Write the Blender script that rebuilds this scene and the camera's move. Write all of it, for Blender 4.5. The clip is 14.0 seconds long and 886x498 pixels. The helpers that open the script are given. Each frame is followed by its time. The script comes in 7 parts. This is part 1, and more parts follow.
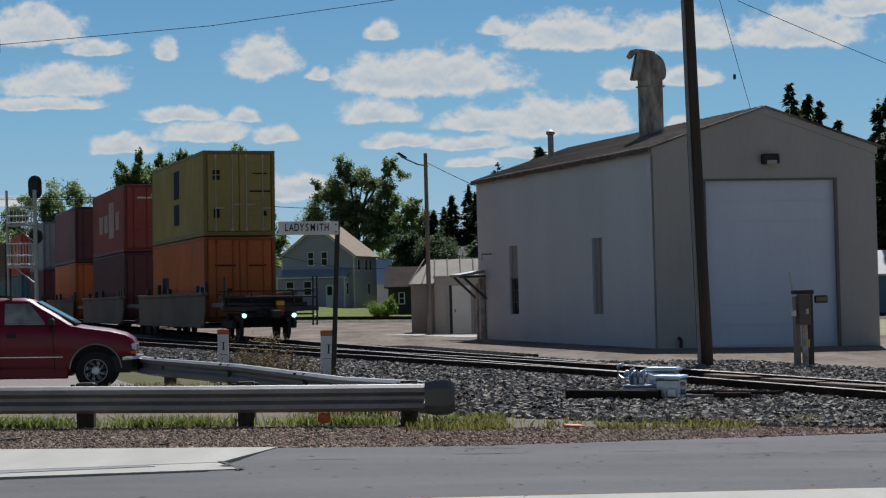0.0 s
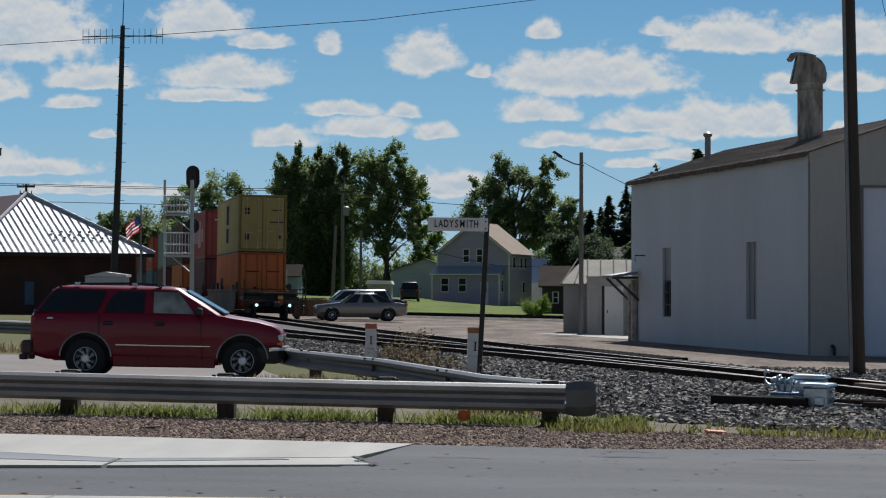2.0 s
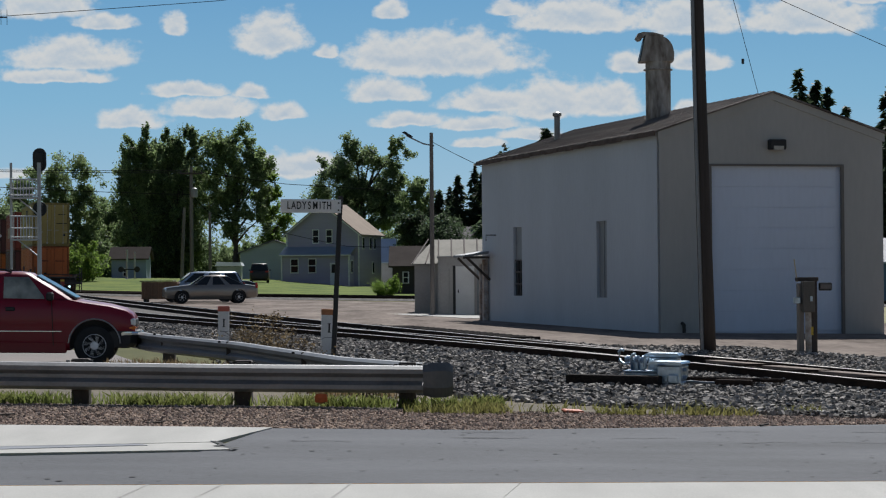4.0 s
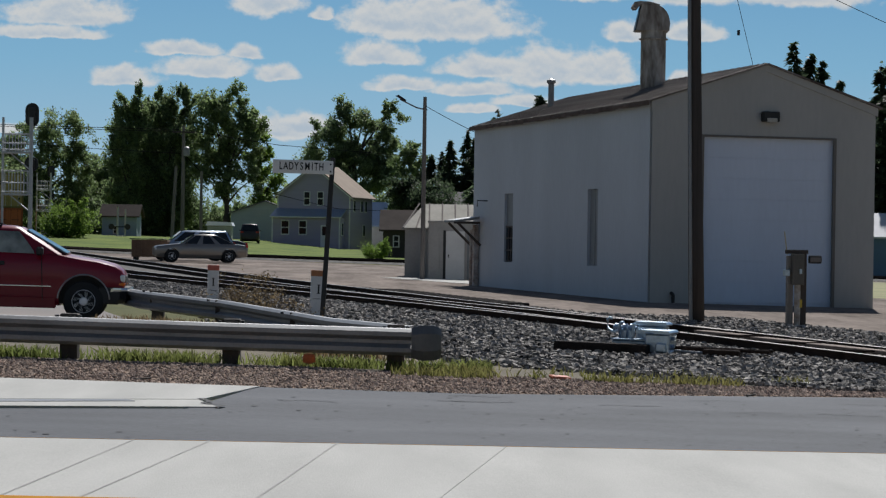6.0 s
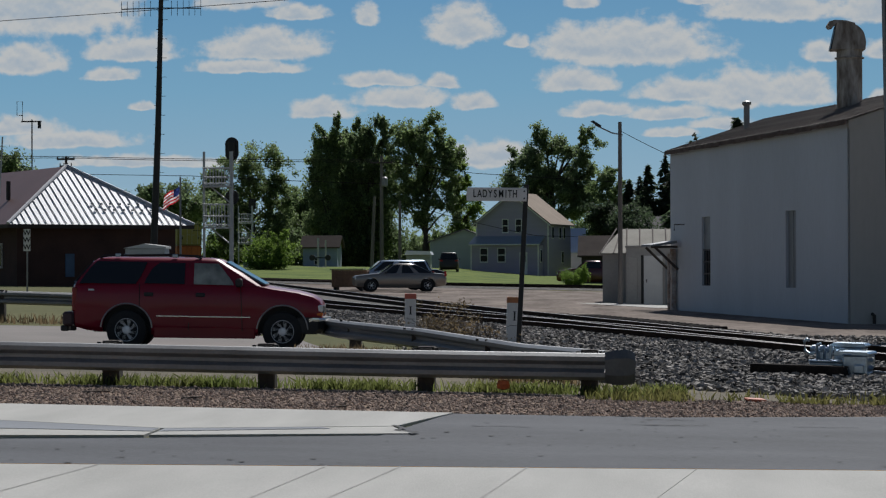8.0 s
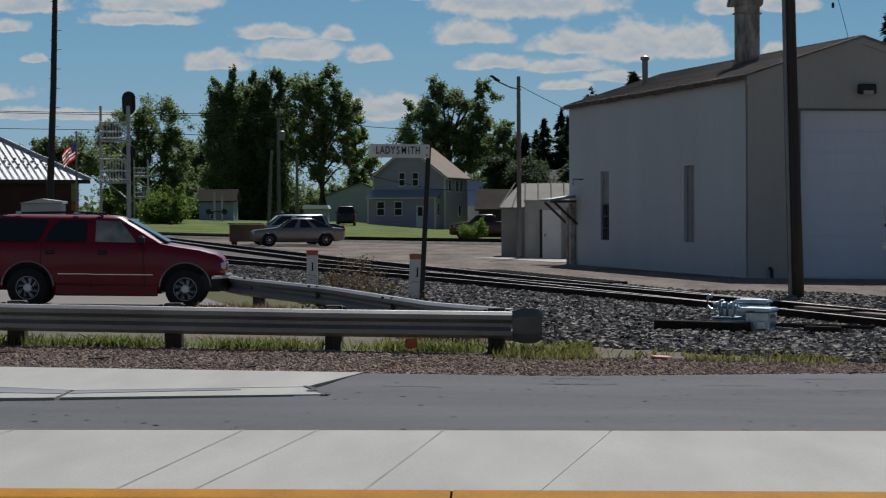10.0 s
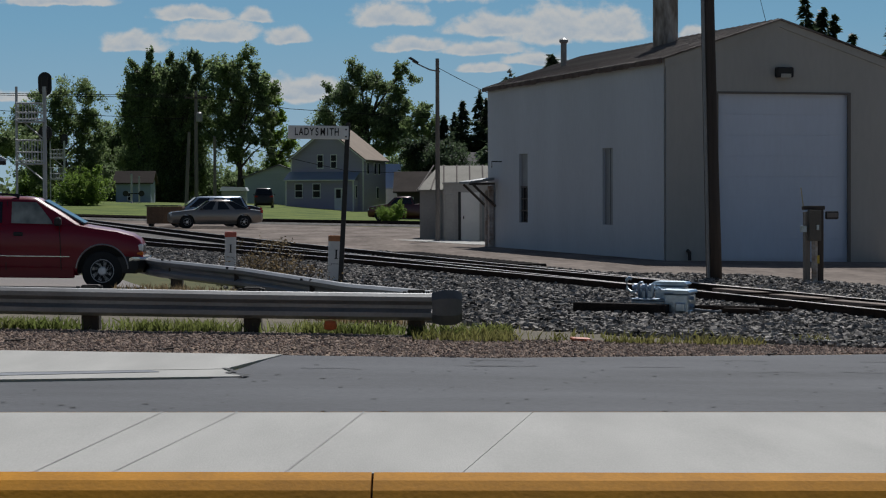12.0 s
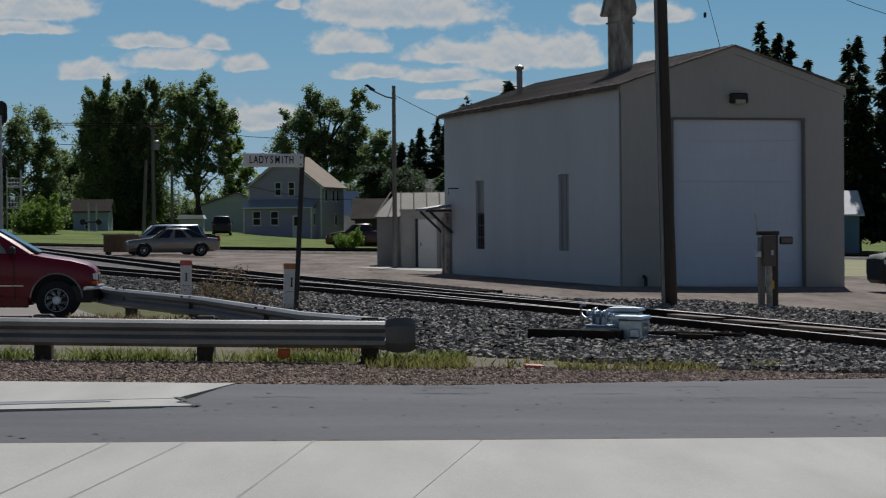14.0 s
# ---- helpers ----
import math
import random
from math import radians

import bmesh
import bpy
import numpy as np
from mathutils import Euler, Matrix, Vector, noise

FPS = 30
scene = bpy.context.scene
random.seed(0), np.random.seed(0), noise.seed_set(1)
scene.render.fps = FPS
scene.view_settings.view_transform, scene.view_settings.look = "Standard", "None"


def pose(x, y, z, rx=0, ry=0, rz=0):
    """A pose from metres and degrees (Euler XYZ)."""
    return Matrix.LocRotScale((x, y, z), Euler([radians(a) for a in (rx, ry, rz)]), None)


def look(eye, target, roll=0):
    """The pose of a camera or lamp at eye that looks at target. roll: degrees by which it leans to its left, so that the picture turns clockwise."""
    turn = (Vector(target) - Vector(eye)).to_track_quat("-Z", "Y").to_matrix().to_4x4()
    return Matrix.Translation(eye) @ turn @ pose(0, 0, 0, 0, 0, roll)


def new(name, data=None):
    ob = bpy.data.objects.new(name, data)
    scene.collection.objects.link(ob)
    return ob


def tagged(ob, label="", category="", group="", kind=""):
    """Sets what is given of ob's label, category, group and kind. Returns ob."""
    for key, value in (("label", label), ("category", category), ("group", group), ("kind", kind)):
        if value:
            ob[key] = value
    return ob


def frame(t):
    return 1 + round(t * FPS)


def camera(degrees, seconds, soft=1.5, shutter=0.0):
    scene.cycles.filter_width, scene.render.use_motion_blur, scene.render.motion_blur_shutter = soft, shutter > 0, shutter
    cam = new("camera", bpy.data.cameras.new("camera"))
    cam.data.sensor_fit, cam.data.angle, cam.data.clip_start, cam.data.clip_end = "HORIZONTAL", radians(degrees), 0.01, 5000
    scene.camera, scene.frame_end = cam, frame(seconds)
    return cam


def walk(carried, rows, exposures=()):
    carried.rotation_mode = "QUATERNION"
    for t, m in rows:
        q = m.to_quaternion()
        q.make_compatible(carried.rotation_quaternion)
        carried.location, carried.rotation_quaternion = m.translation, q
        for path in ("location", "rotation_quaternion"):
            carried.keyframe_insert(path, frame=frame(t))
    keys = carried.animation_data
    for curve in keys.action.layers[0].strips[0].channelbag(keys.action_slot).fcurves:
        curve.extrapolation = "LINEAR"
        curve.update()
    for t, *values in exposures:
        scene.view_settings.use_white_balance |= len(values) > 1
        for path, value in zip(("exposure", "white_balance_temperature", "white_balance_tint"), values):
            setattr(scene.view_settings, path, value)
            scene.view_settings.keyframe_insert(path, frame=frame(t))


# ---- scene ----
# camera: held by hand beside the road, long lens
cam = camera(22.18, 14.0, soft=1.15, shutter=0.2)


def aim(x, y, z, right, up, lean):
    """A pose at x, y, z that looks along +y, turned to the right, upwards, and leaning."""
    a, b = radians(right), radians(up)
    way = Vector((math.sin(a) * math.cos(b), math.cos(a) * math.cos(b), math.sin(b)))
    eye = Vector((x, y, z))
    return look(eye, eye + way, lean)


walk(cam, [
    (0, aim(-0.049, -0.183, 1.473, 0.000, 1.199, -1.488)),
    (0.5, aim(-0.096, -0.182, 1.463, -0.005, 0.740, -2.253)),
    (1, aim(-0.079, -0.125, 1.462, -0.357, 0.981, -1.880)),
    (1.5, aim(0.018, -0.023, 1.467, -2.752, 1.155, -0.293)),
    (2, aim(0.087, 0.040, 1.473, -3.979, 1.201, 0.107)),
    (2.5, aim(0.123, 0.079, 1.479, -4.438, 1.135, 0.068)),
    (3, aim(0.102, 0.088, 1.482, -4.671, 1.059, -0.377)),
    (3.5, aim(0.042, 0.078, 1.492, -2.879, 0.954, -0.742)),
    (3.7, aim(0.015, 0.074, 1.494, -0.656, 0.869, -0.973)),
    (5.8, aim(-0.020, 0.059, 1.473, 0.434, -0.563, 0.707)),
    (6, aim(-0.002, 0.064, 1.474, 0.096, -0.197, 0.891)),
    (6.5, aim(0.028, 0.058, 1.473, -1.779, 1.080, 0.678)),
    (7, aim(0.056, 0.039, 1.475, -5.944, 2.668, -0.021)),
    (7.5, aim(0.086, 0.002, 1.468, -5.876, 2.003, -0.485)),
    (7.7, aim(0.097, -0.013, 1.462, -5.501, 1.168, -0.413)),
    (9.8, aim(-0.033, -0.053, 1.529, -2.966, -0.751, -0.222)),
    (10, aim(-0.041, -0.050, 1.533, -2.326, -0.753, -0.287)),
    (10.5, aim(-0.047, -0.010, 1.529, -1.536, -0.695, -0.441)),
    (11, aim(-0.055, 0.010, 1.525, -1.165, -0.726, -0.511)),
    (11.5, aim(-0.057, 0.008, 1.527, -0.657, -0.918, -0.428)),
    (12, aim(-0.061, 0.026, 1.523, -0.251, -1.206, -0.185)),
    (12.5, aim(-0.043, 0.034, 1.536, -0.138, -1.242, -0.126)),
    (13, aim(-0.052, 0.031, 1.536, -0.095, -0.827, -0.149)),
    (13.5, aim(-0.023, 0.008, 1.529, -0.108, -0.520, -0.277)),
    (14, aim(0.006, 0.014, 1.531, 0.792, -0.535, -0.481)),
], exposures=[(0, 0.0), (3.5, 0.05), (5.8, -0.05), (6.4, -0.02), (7.0, -0.28), (7.7, -0.30), (9.8, -0.34), (14.0, -0.34)])

# ---- world, sun ----
SUN_EL, SUN_AZ = radians(45), radians(9)          # the sun stands ahead, a little to the right
world = bpy.data.worlds.new("sky")
scene.world = world
world.use_nodes = True
wt = world.node_tree
sky = wt.nodes.new("ShaderNodeTexSky")
sky.sky_type = 'NISHITA'
sky.sun_disc = False
sky.sun_elevation = SUN_EL
sky.sun_rotation = SUN_AZ
sky.air_density, sky.dust_density, sky.ozone_density = 1.0, 0.6, 2.4
wt.nodes["Background"].inputs[1].default_value = 0.05
wt.links.new(sky.outputs[0], wt.nodes["Background"].inputs[0])

sun = new("sun", bpy.data.lights.new("sun", 'SUN'))
sun.data.energy = 5.0
sun.data.angle = radians(0.53)
sun.data.color = (1.0, 0.98, 0.96)
to_sun = Vector((math.sin(SUN_AZ) * math.cos(SUN_EL), math.cos(SUN_AZ) * math.cos(SUN_EL), math.sin(SUN_EL)))
sun.matrix_world = look(to_sun * 100, (0, 0, 0))
scene.view_settings.exposure = 0.0

# ---- materials ----
MATS = {}


def mat(name, col, rough=0.7, metal=0.0, vary=0.2, big=1.0, fine=20.0, bump=0.0, col2=None, coat=0.0, spec=0.5, rnd=0.0, stretch=(1, 1, 1), emit=0.0):
    """Procedural surface: two scales of noise on colour and roughness, and bump."""
    if name in MATS:
        return MATS[name]
    m = bpy.data.materials.new(name)
    m.use_nodes = True
    nt = m.node_tree
    n, l = nt.nodes, nt.links
    b = n["Principled BSDF"]
    b.inputs["Roughness"].default_value = rough
    b.inputs["Metallic"].default_value = metal
    b.inputs["Specular IOR Level"].default_value = spec
    b.inputs["Coat Weight"].default_value = coat
    b.inputs["Coat Roughness"].default_value = 0.08
    tc = n.new("ShaderNodeTexCoord")
    mp = n.new("ShaderNodeMapping")
    mp.inputs["Scale"].default_value = stretch
    l.new(tc.outputs["Object"], mp.inputs[0])
    na, nb = n.new("ShaderNodeTexNoise"), n.new("ShaderNodeTexNoise")
    na.inputs["Scale"].default_value, na.inputs["Detail"].default_value = big, 6
    nb.inputs["Scale"].default_value, nb.inputs["Detail"].default_value = fine, 4
    l.new(mp.outputs[0], na.inputs["Vector"])
    l.new(mp.outputs[0], nb.inputs["Vector"])
    ad = n.new("ShaderNodeMath")
    ad.operation = 'MULTIPLY_ADD'
    l.new(nb.outputs["Fac"], ad.inputs[0])
    ad.inputs[1].default_value = 0.5
    l.new(na.outputs["Fac"], ad.inputs[2])
    mr = n.new("ShaderNodeMapRange")
    mr.inputs["From Min"].default_value, mr.inputs["From Max"].default_value = 0.5, 1.0
    l.new(ad.outputs[0], mr.inputs["Value"])
    mx = n.new("ShaderNodeMix")
    mx.data_type = 'RGBA'
    c2 = col2 or tuple(min(1, c * (1 + vary)) for c in col)
    c1 = col if col2 else tuple(c * (1 - vary) for c in col)
    mx.inputs["A"].default_value = (*c1, 1)
    mx.inputs["B"].default_value = (*c2, 1)
    l.new(mr.outputs[0], mx.inputs["Factor"])
    out = mx.outputs["Result"]
    if rnd:
        oi = n.new("ShaderNodeObjectInfo")
        ge = n.new("ShaderNodeNewGeometry")
        su = n.new("ShaderNodeMath")
        l.new(oi.outputs["Random"], su.inputs[0])
        l.new(ge.outputs["Random Per Island"], su.inputs[1])
        fr = n.new("ShaderNodeMath")
        fr.operation = 'FRACT'
        l.new(su.outputs[0], fr.inputs[0])
        r2 = n.new("ShaderNodeMapRange")
        r2.inputs["To Min"].default_value, r2.inputs["To Max"].default_value = 1 - rnd, 1 + rnd
        l.new(fr.outputs[0], r2.inputs["Value"])
        hs = n.new("ShaderNodeHueSaturation")
        l.new(r2.outputs[0], hs.inputs["Value"])
        l.new(out, hs.inputs["Color"])
        out = hs.outputs[0]
    l.new(out, b.inputs["Base Color"])
    if bump:
        bp = n.new("ShaderNodeBump")
        bp.inputs["Strength"].default_value = bump
        bp.inputs["Distance"].default_value = 0.02
        l.new(nb.outputs["Fac"], bp.inputs["Height"])
        l.new(bp.outputs[0], b.inputs["Normal"])
    if emit:
        b.inputs["Emission Color"].default_value = (*c2, 1)
        b.inputs["Emission Strength"].default_value = emit
    MATS[name] = m
    return m


def glass_mat(name, tint, rough=0.03, alpha=1.0):
    """Tinted car or window glass: partly clear, glossy."""
    if name in MATS:
        return MATS[name]
    m = mat(name, tint, rough, 0, vary=0.1, spec=0.5)
    m.node_tree.nodes["Principled BSDF"].inputs["Transmission Weight"].default_value = 1 - alpha
    return m


M_ASPH = mat("asphalt", (0.108, 0.113, 0.122), 0.85, vary=0.3, big=0.6, fine=40, bump=0.4, stretch=(0.35, 1, 1), spec=0.12)
M_PATCH = mat("asphalt_crack", (0.025, 0.025, 0.027), 0.9, vary=0.3, big=4, fine=60)
M_CONC = mat("concrete", (0.415, 0.41, 0.385), 0.85, vary=0.13, big=0.9, fine=45, bump=0.12, stretch=(2.2, 0.45, 1), spec=0.12)
M_KERB = mat("kerb_yellow_paint", (0.50, 0.215, 0.006), 0.75, vary=0.22, big=3, fine=40, bump=0.1, spec=0.08)
M_GRAVEL = mat("brown_shoulder_gravel", (0.12, 0.087, 0.066), 0.95, big=1.2, fine=22, bump=0.8, col2=(0.30, 0.225, 0.17), spec=0.12)
M_LOT = mat("pale_gravel_lot", (0.085, 0.066, 0.054), 0.95, big=0.7, fine=5, bump=1.0, col2=(0.265, 0.22, 0.188), stretch=(1, 0.22, 1), spec=0.12)
M_BALLAST = mat("ballast_bed", (0.05, 0.048, 0.046), 0.95, big=3, fine=14, bump=1.0, col2=(0.19, 0.18, 0.17), spec=0.12)
M_STONE = mat("ballast_stone", (0.215, 0.20, 0.183), 0.9, vary=0.4, big=9, fine=40, rnd=0.9, bump=0.2, spec=0.12)
M_SOIL = mat("dry_soil_and_grass", (0.06, 0.07, 0.025), 0.95, big=0.05, fine=3, bump=0.4, col2=(0.15, 0.14, 0.06), spec=0.12)
# grass tones; the wide dark range also paints tree shadows into the lawn
M_LAWN = mat("mown_lawn", (0.045, 0.085, 0.012), 0.95, big=0.3, fine=3, bump=0.8, col2=(0.16, 0.20, 0.035), spec=0.12)
M_RAILTOP = mat("worn_rail_steel", (0.17, 0.155, 0.145), 0.4, 0.9, vary=0.15, big=2, fine=30)
M_RUST = mat("brown_rail_rust", (0.034, 0.023, 0.018), 0.9, 0.0, vary=0.4, big=3, fine=30, bump=0.2, spec=0.08)
M_TIE = mat("creosoted_tie", (0.022, 0.018, 0.016), 0.95, vary=0.4, big=3, fine=25, bump=0.4, rnd=0.3, spec=0.12)
M_GALV = mat("weathered_galvanised_steel", (0.235, 0.24, 0.245), 0.5, 0.45, vary=0.22, big=1.5, fine=25, bump=0.05)
M_SILVER = mat("aluminium_paint", (0.40, 0.48, 0.56), 0.3, 0.85, vary=0.25, big=4, fine=30)
M_WOODPOST = mat("dark_timber_post", (0.06, 0.048, 0.04), 0.9, vary=0.35, big=3, fine=25, bump=0.4, stretch=(1, 1, 0.2))
M_POLE = mat("weathered_pole_wood", (0.055, 0.044, 0.038), 0.85, vary=0.35, big=2, fine=20, bump=0.3, stretch=(3, 3, 0.15))
M_POLEG = mat("grey_pole_wood", (0.16, 0.145, 0.135), 0.85, vary=0.3, big=2, fine=20, bump=0.3, stretch=(3, 3, 0.15))
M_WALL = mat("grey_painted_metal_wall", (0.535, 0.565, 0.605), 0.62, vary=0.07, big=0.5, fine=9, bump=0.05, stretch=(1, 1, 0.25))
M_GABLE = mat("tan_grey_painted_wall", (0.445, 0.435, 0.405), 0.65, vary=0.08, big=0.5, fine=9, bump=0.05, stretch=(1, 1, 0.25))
M_DOORW = mat("white_overhead_door", (0.68, 0.745, 0.86), 0.55, vary=0.05, big=0.6, fine=9, stretch=(1, 1, 0.2))
M_ROOF = mat("rusty_grey_roof_sheet", (0.03, 0.018, 0.013), 0.9, 0.0, big=1.1, fine=6, bump=0.4, col2=(0.33, 0.295, 0.27), stretch=(0.8, 1.3, 1), spec=0.1)
M_PANEL = mat("grey_translucent_panel", (0.22, 0.235, 0.25), 0.4, vary=0.15, big=2, fine=15)
M_DARKGLASS = mat("dark_window_glass", (0.012, 0.016, 0.022), 0.1, vary=0.2, big=1, fine=6, spec=0.15)
M_DUCT = mat("stained_duct_metal", (0.09, 0.06, 0.04), 0.7, 0.1, big=2.2, fine=7, bump=0.15, col2=(0.50, 0.47, 0.43), stretch=(1.6, 1.6, 0.5))
M_BLACK = mat("black_paint", (0.012, 0.012, 0.013), 0.5, vary=0.3, big=3, fine=30)
M_WHITE = mat("white_paint", (0.70, 0.69, 0.67), 0.6, vary=0.08, big=2, fine=20)
M_SIGNW = mat("sign_white_board", (0.80, 0.78, 0.76), 0.6, vary=0.08, big=3, fine=25)
M_ORANGE = mat("orange_cap_paint", (0.62, 0.13, 0.03), 0.6, vary=0.15, big=4, fine=25)
M_BRICK = mat("dark_brown_brick", (0.055, 0.026, 0.020), 0.85, vary=0.3, big=1, fine=12, bump=0.2)
M_METROOF = mat("bright_metal_roof", (0.50, 0.51, 0.53), 0.62, 0.3, vary=0.12, big=0.7, fine=8)
M_BROWNROOF = mat("brown_metal_roof", (0.14, 0.08, 0.072), 0.5, 0.2, vary=0.1, big=0.7, fine=8)
M_TREE_BARK = mat("tree_bark", (0.06, 0.05, 0.04), 0.95, vary=0.3, big=2, fine=12, bump=0.4)
M_RUBBER = mat("tyre_rubber", (0.016, 0.016, 0.016), 0.8, vary=0.25, big=6, fine=40)
M_CHROME = mat("chrome", (0.72, 0.73, 0.75), 0.15, 1.0, vary=0.06, big=4, fine=20)
M_ALLOY = mat("alloy_wheel", (0.80, 0.81, 0.83), 0.35, 0.35, vary=0.12, big=8, fine=30)


def leaf_mat(name, a, b):
    """Leaves: each its own tone, a little light shines through."""
    m = mat(name, a, 0.55, vary=0.2, big=0.35, fine=3, col2=b, rnd=0.45, spec=0.3)
    n, l = m.node_tree.nodes, m.node_tree.links
    p = n["Principled BSDF"]
    tr = n.new("ShaderNodeBsdfTranslucent")
    l.new(p.inputs["Base Color"].links[0].from_socket, tr.inputs[0])
    ms = n.new("ShaderNodeMixShader")
    ms.inputs[0].default_value = 0.66
    l.new(p.outputs[0], ms.inputs[1])
    l.new(tr.outputs[0], ms.inputs[2])
    l.new(ms.outputs[0], n["Material Output"].inputs[0])
    return m


M_LEAF = leaf_mat("leaves_mid_green", (0.13, 0.19, 0.085), (0.25, 0.32, 0.14))
M_LEAFD = leaf_mat("leaves_dark_green", (0.12, 0.175, 0.088), (0.23, 0.29, 0.135))
M_LEAFL = leaf_mat("leaves_light_green", (0.11, 0.18, 0.035), (0.22, 0.32, 0.07))
M_NEEDLE = leaf_mat("needles_dark", (0.045, 0.07, 0.042), (0.085, 0.115, 0.062))
M_GRASS = leaf_mat("roadside_grass", (0.095, 0.13, 0.035), (0.215, 0.225, 0.078))
M_WEED = leaf_mat("dry_weed", (0.10, 0.075, 0.04), (0.2, 0.15, 0.09))

# ---- mesh helpers ----
SLOPE = -0.018                                    # the ground falls gently to the right


def gz(x, y=0.0):
    """Height of the ground."""
    z = SLOPE * max(-70.0, min(70.0, x))
    return z - 0.13 * math.exp(-((x + 7.5) / 4.5) ** 2 - ((y - 39.3) / 4.5) ** 2)


def mesh_of(bm, name, material, smooth=False):
    me = bpy.data.meshes.new(name)
    bm.normal_update()
    bm.to_mesh(me)
    bm.free()
    for m in (material if isinstance(material, (list, tuple)) else [material]):
        me.materials.append(m)
    if smooth:
        for p in me.polygons:
            p.use_smooth = True
    return me


def part(name, bm, material, parent, label="", smooth=False, m=None):
    ob = new(name, mesh_of(bm, name, material, smooth))
    ob.parent = parent
    if m is not None:
        ob.matrix_basis = m
    return tagged(ob, label)


def thing(name, label, category, m, group="", kind=""):
    """An empty at the base of a thing."""
    ob = new(name)
    ob.matrix_basis = m
    ob.empty_display_size = 0.2
    return tagged(ob, label, category, group, kind)


def solo(name, bm, material, label, category="", group="", kind="", m=None, smooth=False):
    ob = new(name, mesh_of(bm, name, material, smooth))
    if m is not None:
        ob.matrix_basis = m
    return tagged(ob, label, category, group, kind)


def B():
    return bmesh.new()


def box(bm, c, s, bevel=0.0, m=None, mi=0):
    """A box of centre c and size s, its edges bevelled."""
    r = bmesh.ops.create_cube(bm, size=1.0)
    vs = r["verts"]
    for v in vs:
        v.co = Vector((v.co.x * s[0], v.co.y * s[1], v.co.z * s[2])) + Vector(c)
        if m is not None:
            v.co = m @ v.co
    fs = {f for v in vs for f in v.link_faces}
    for f in fs:
        f.material_index = mi
    if bevel:
        es = {e for f in fs for e in f.edges}
        bmesh.ops.bevel(bm, geom=list(es), offset=bevel, segments=1, affect='EDGES', profile=0.5)
    return bm


def rod(bm, a, b, r0, r1=None, n=8, mi=0):
    """A round bar from a to b."""
    a, b = Vector(a), Vector(b)
    r1 = r0 if r1 is None else r1
    q = (b - a).to_track_quat('Z', 'Y')
    rings = []
    for p, r in ((a, r0), (b, r1)):
        rings.append([bm.verts.new(p + q @ Vector((r * math.cos(2 * math.pi * k / n), r * math.sin(2 * math.pi * k / n), 0))) for k in range(n)])
    for k in range(n):
        bm.faces.new((rings[0][k], rings[0][(k + 1) % n], rings[1][(k + 1) % n], rings[1][k])).material_index = mi
    bm.faces.new(rings[0][::-1]).material_index = mi
    bm.faces.new(rings[1]).material_index = mi
    return bm


def tube(bm, pts, r, n=6, mi=0):
    """A bent round bar along pts."""
    pts = [Vector(p) for p in pts]
    rings = []
    for i, p in enumerate(pts):
        d = (pts[min(i + 1, len(pts) - 1)] - pts[max(i - 1, 0)]).normalized()
        q = d.to_track_quat('Z', 'Y')
        rr = r[i] if isinstance(r, (list, tuple)) else r
        rings.append([bm.verts.new(p + q @ Vector((rr * math.cos(2 * math.pi * k / n), rr * math.sin(2 * math.pi * k / n), 0))) for k in range(n)])
    for i in range(len(pts) - 1):
        for k in range(n):
            bm.faces.new((rings[i][k], rings[i][(k + 1) % n], rings[i + 1][(k + 1) % n], rings[i + 1][k])).material_index = mi
    bm.faces.new(rings[0][::-1]).material_index = mi
    bm.faces.new(rings[-1]).material_index = mi
    return bm


def prism(bm, pts, axis, a, b, mi=0):
    """A polygon in the plane across axis ('x': pts are y, z; 'y': x, z; 'z': x, y), drawn out from a to b."""
    def at(p, d):
        return {'x': (d, p[0], p[1]), 'y': (p[0], d, p[1]), 'z': (p[0], p[1], d)}[axis]
    lo = [bm.verts.new(at(p, a)) for p in pts]
    hi = [bm.verts.new(at(p, b)) for p in pts]
    n = len(pts)
    fs = [bm.faces.new(lo[::-1]), bm.faces.new(hi)]
    for k in range(n):
        fs.append(bm.faces.new((lo[k], lo[(k + 1) % n], hi[(k + 1) % n], hi[k])))
    for f in fs:
        f.material_index = mi
    bmesh.ops.recalc_face_normals(bm, faces=fs)
    return bm


def loft(bm, rings, closed=True, caps=True, mi=0):
    """Faces between rings of points."""
    vs = [[bm.verts.new(p) for p in ring] for ring in rings]
    n = len(vs[0])
    fs = []
    for i in range(len(vs) - 1):
        for k in range(n if closed else n - 1):
            fs.append(bm.faces.new((vs[i][k], vs[i][(k + 1) % n], vs[i + 1][(k + 1) % n], vs[i + 1][k])))
    if caps and closed:
        fs.append(bm.faces.new(vs[0][::-1]))
        fs.append(bm.faces.new(vs[-1]))
    for f in fs:
        f.material_index = mi
    bmesh.ops.recalc_face_normals(bm, faces=fs)
    return bm


def lathe(bm, prof, n=20, axis='z', c=(0, 0, 0), mi=0):
    """A turned shape: prof is rows of radius, height."""
    rings = []
    for r, h in prof:
        ring = []
        for k in range(n):
            a = 2 * math.pi * k / n
            u, v = r * math.cos(a), r * math.sin(a)
            ring.append({'z': (c[0] + u, c[1] + v, c[2] + h), 'y': (c[0] + u, c[1] + h, c[2] + v), 'x': (c[0] + h, c[1] + u, c[2] + v)}[axis])
        rings.append(ring)
    return loft(bm, rings, mi=mi)


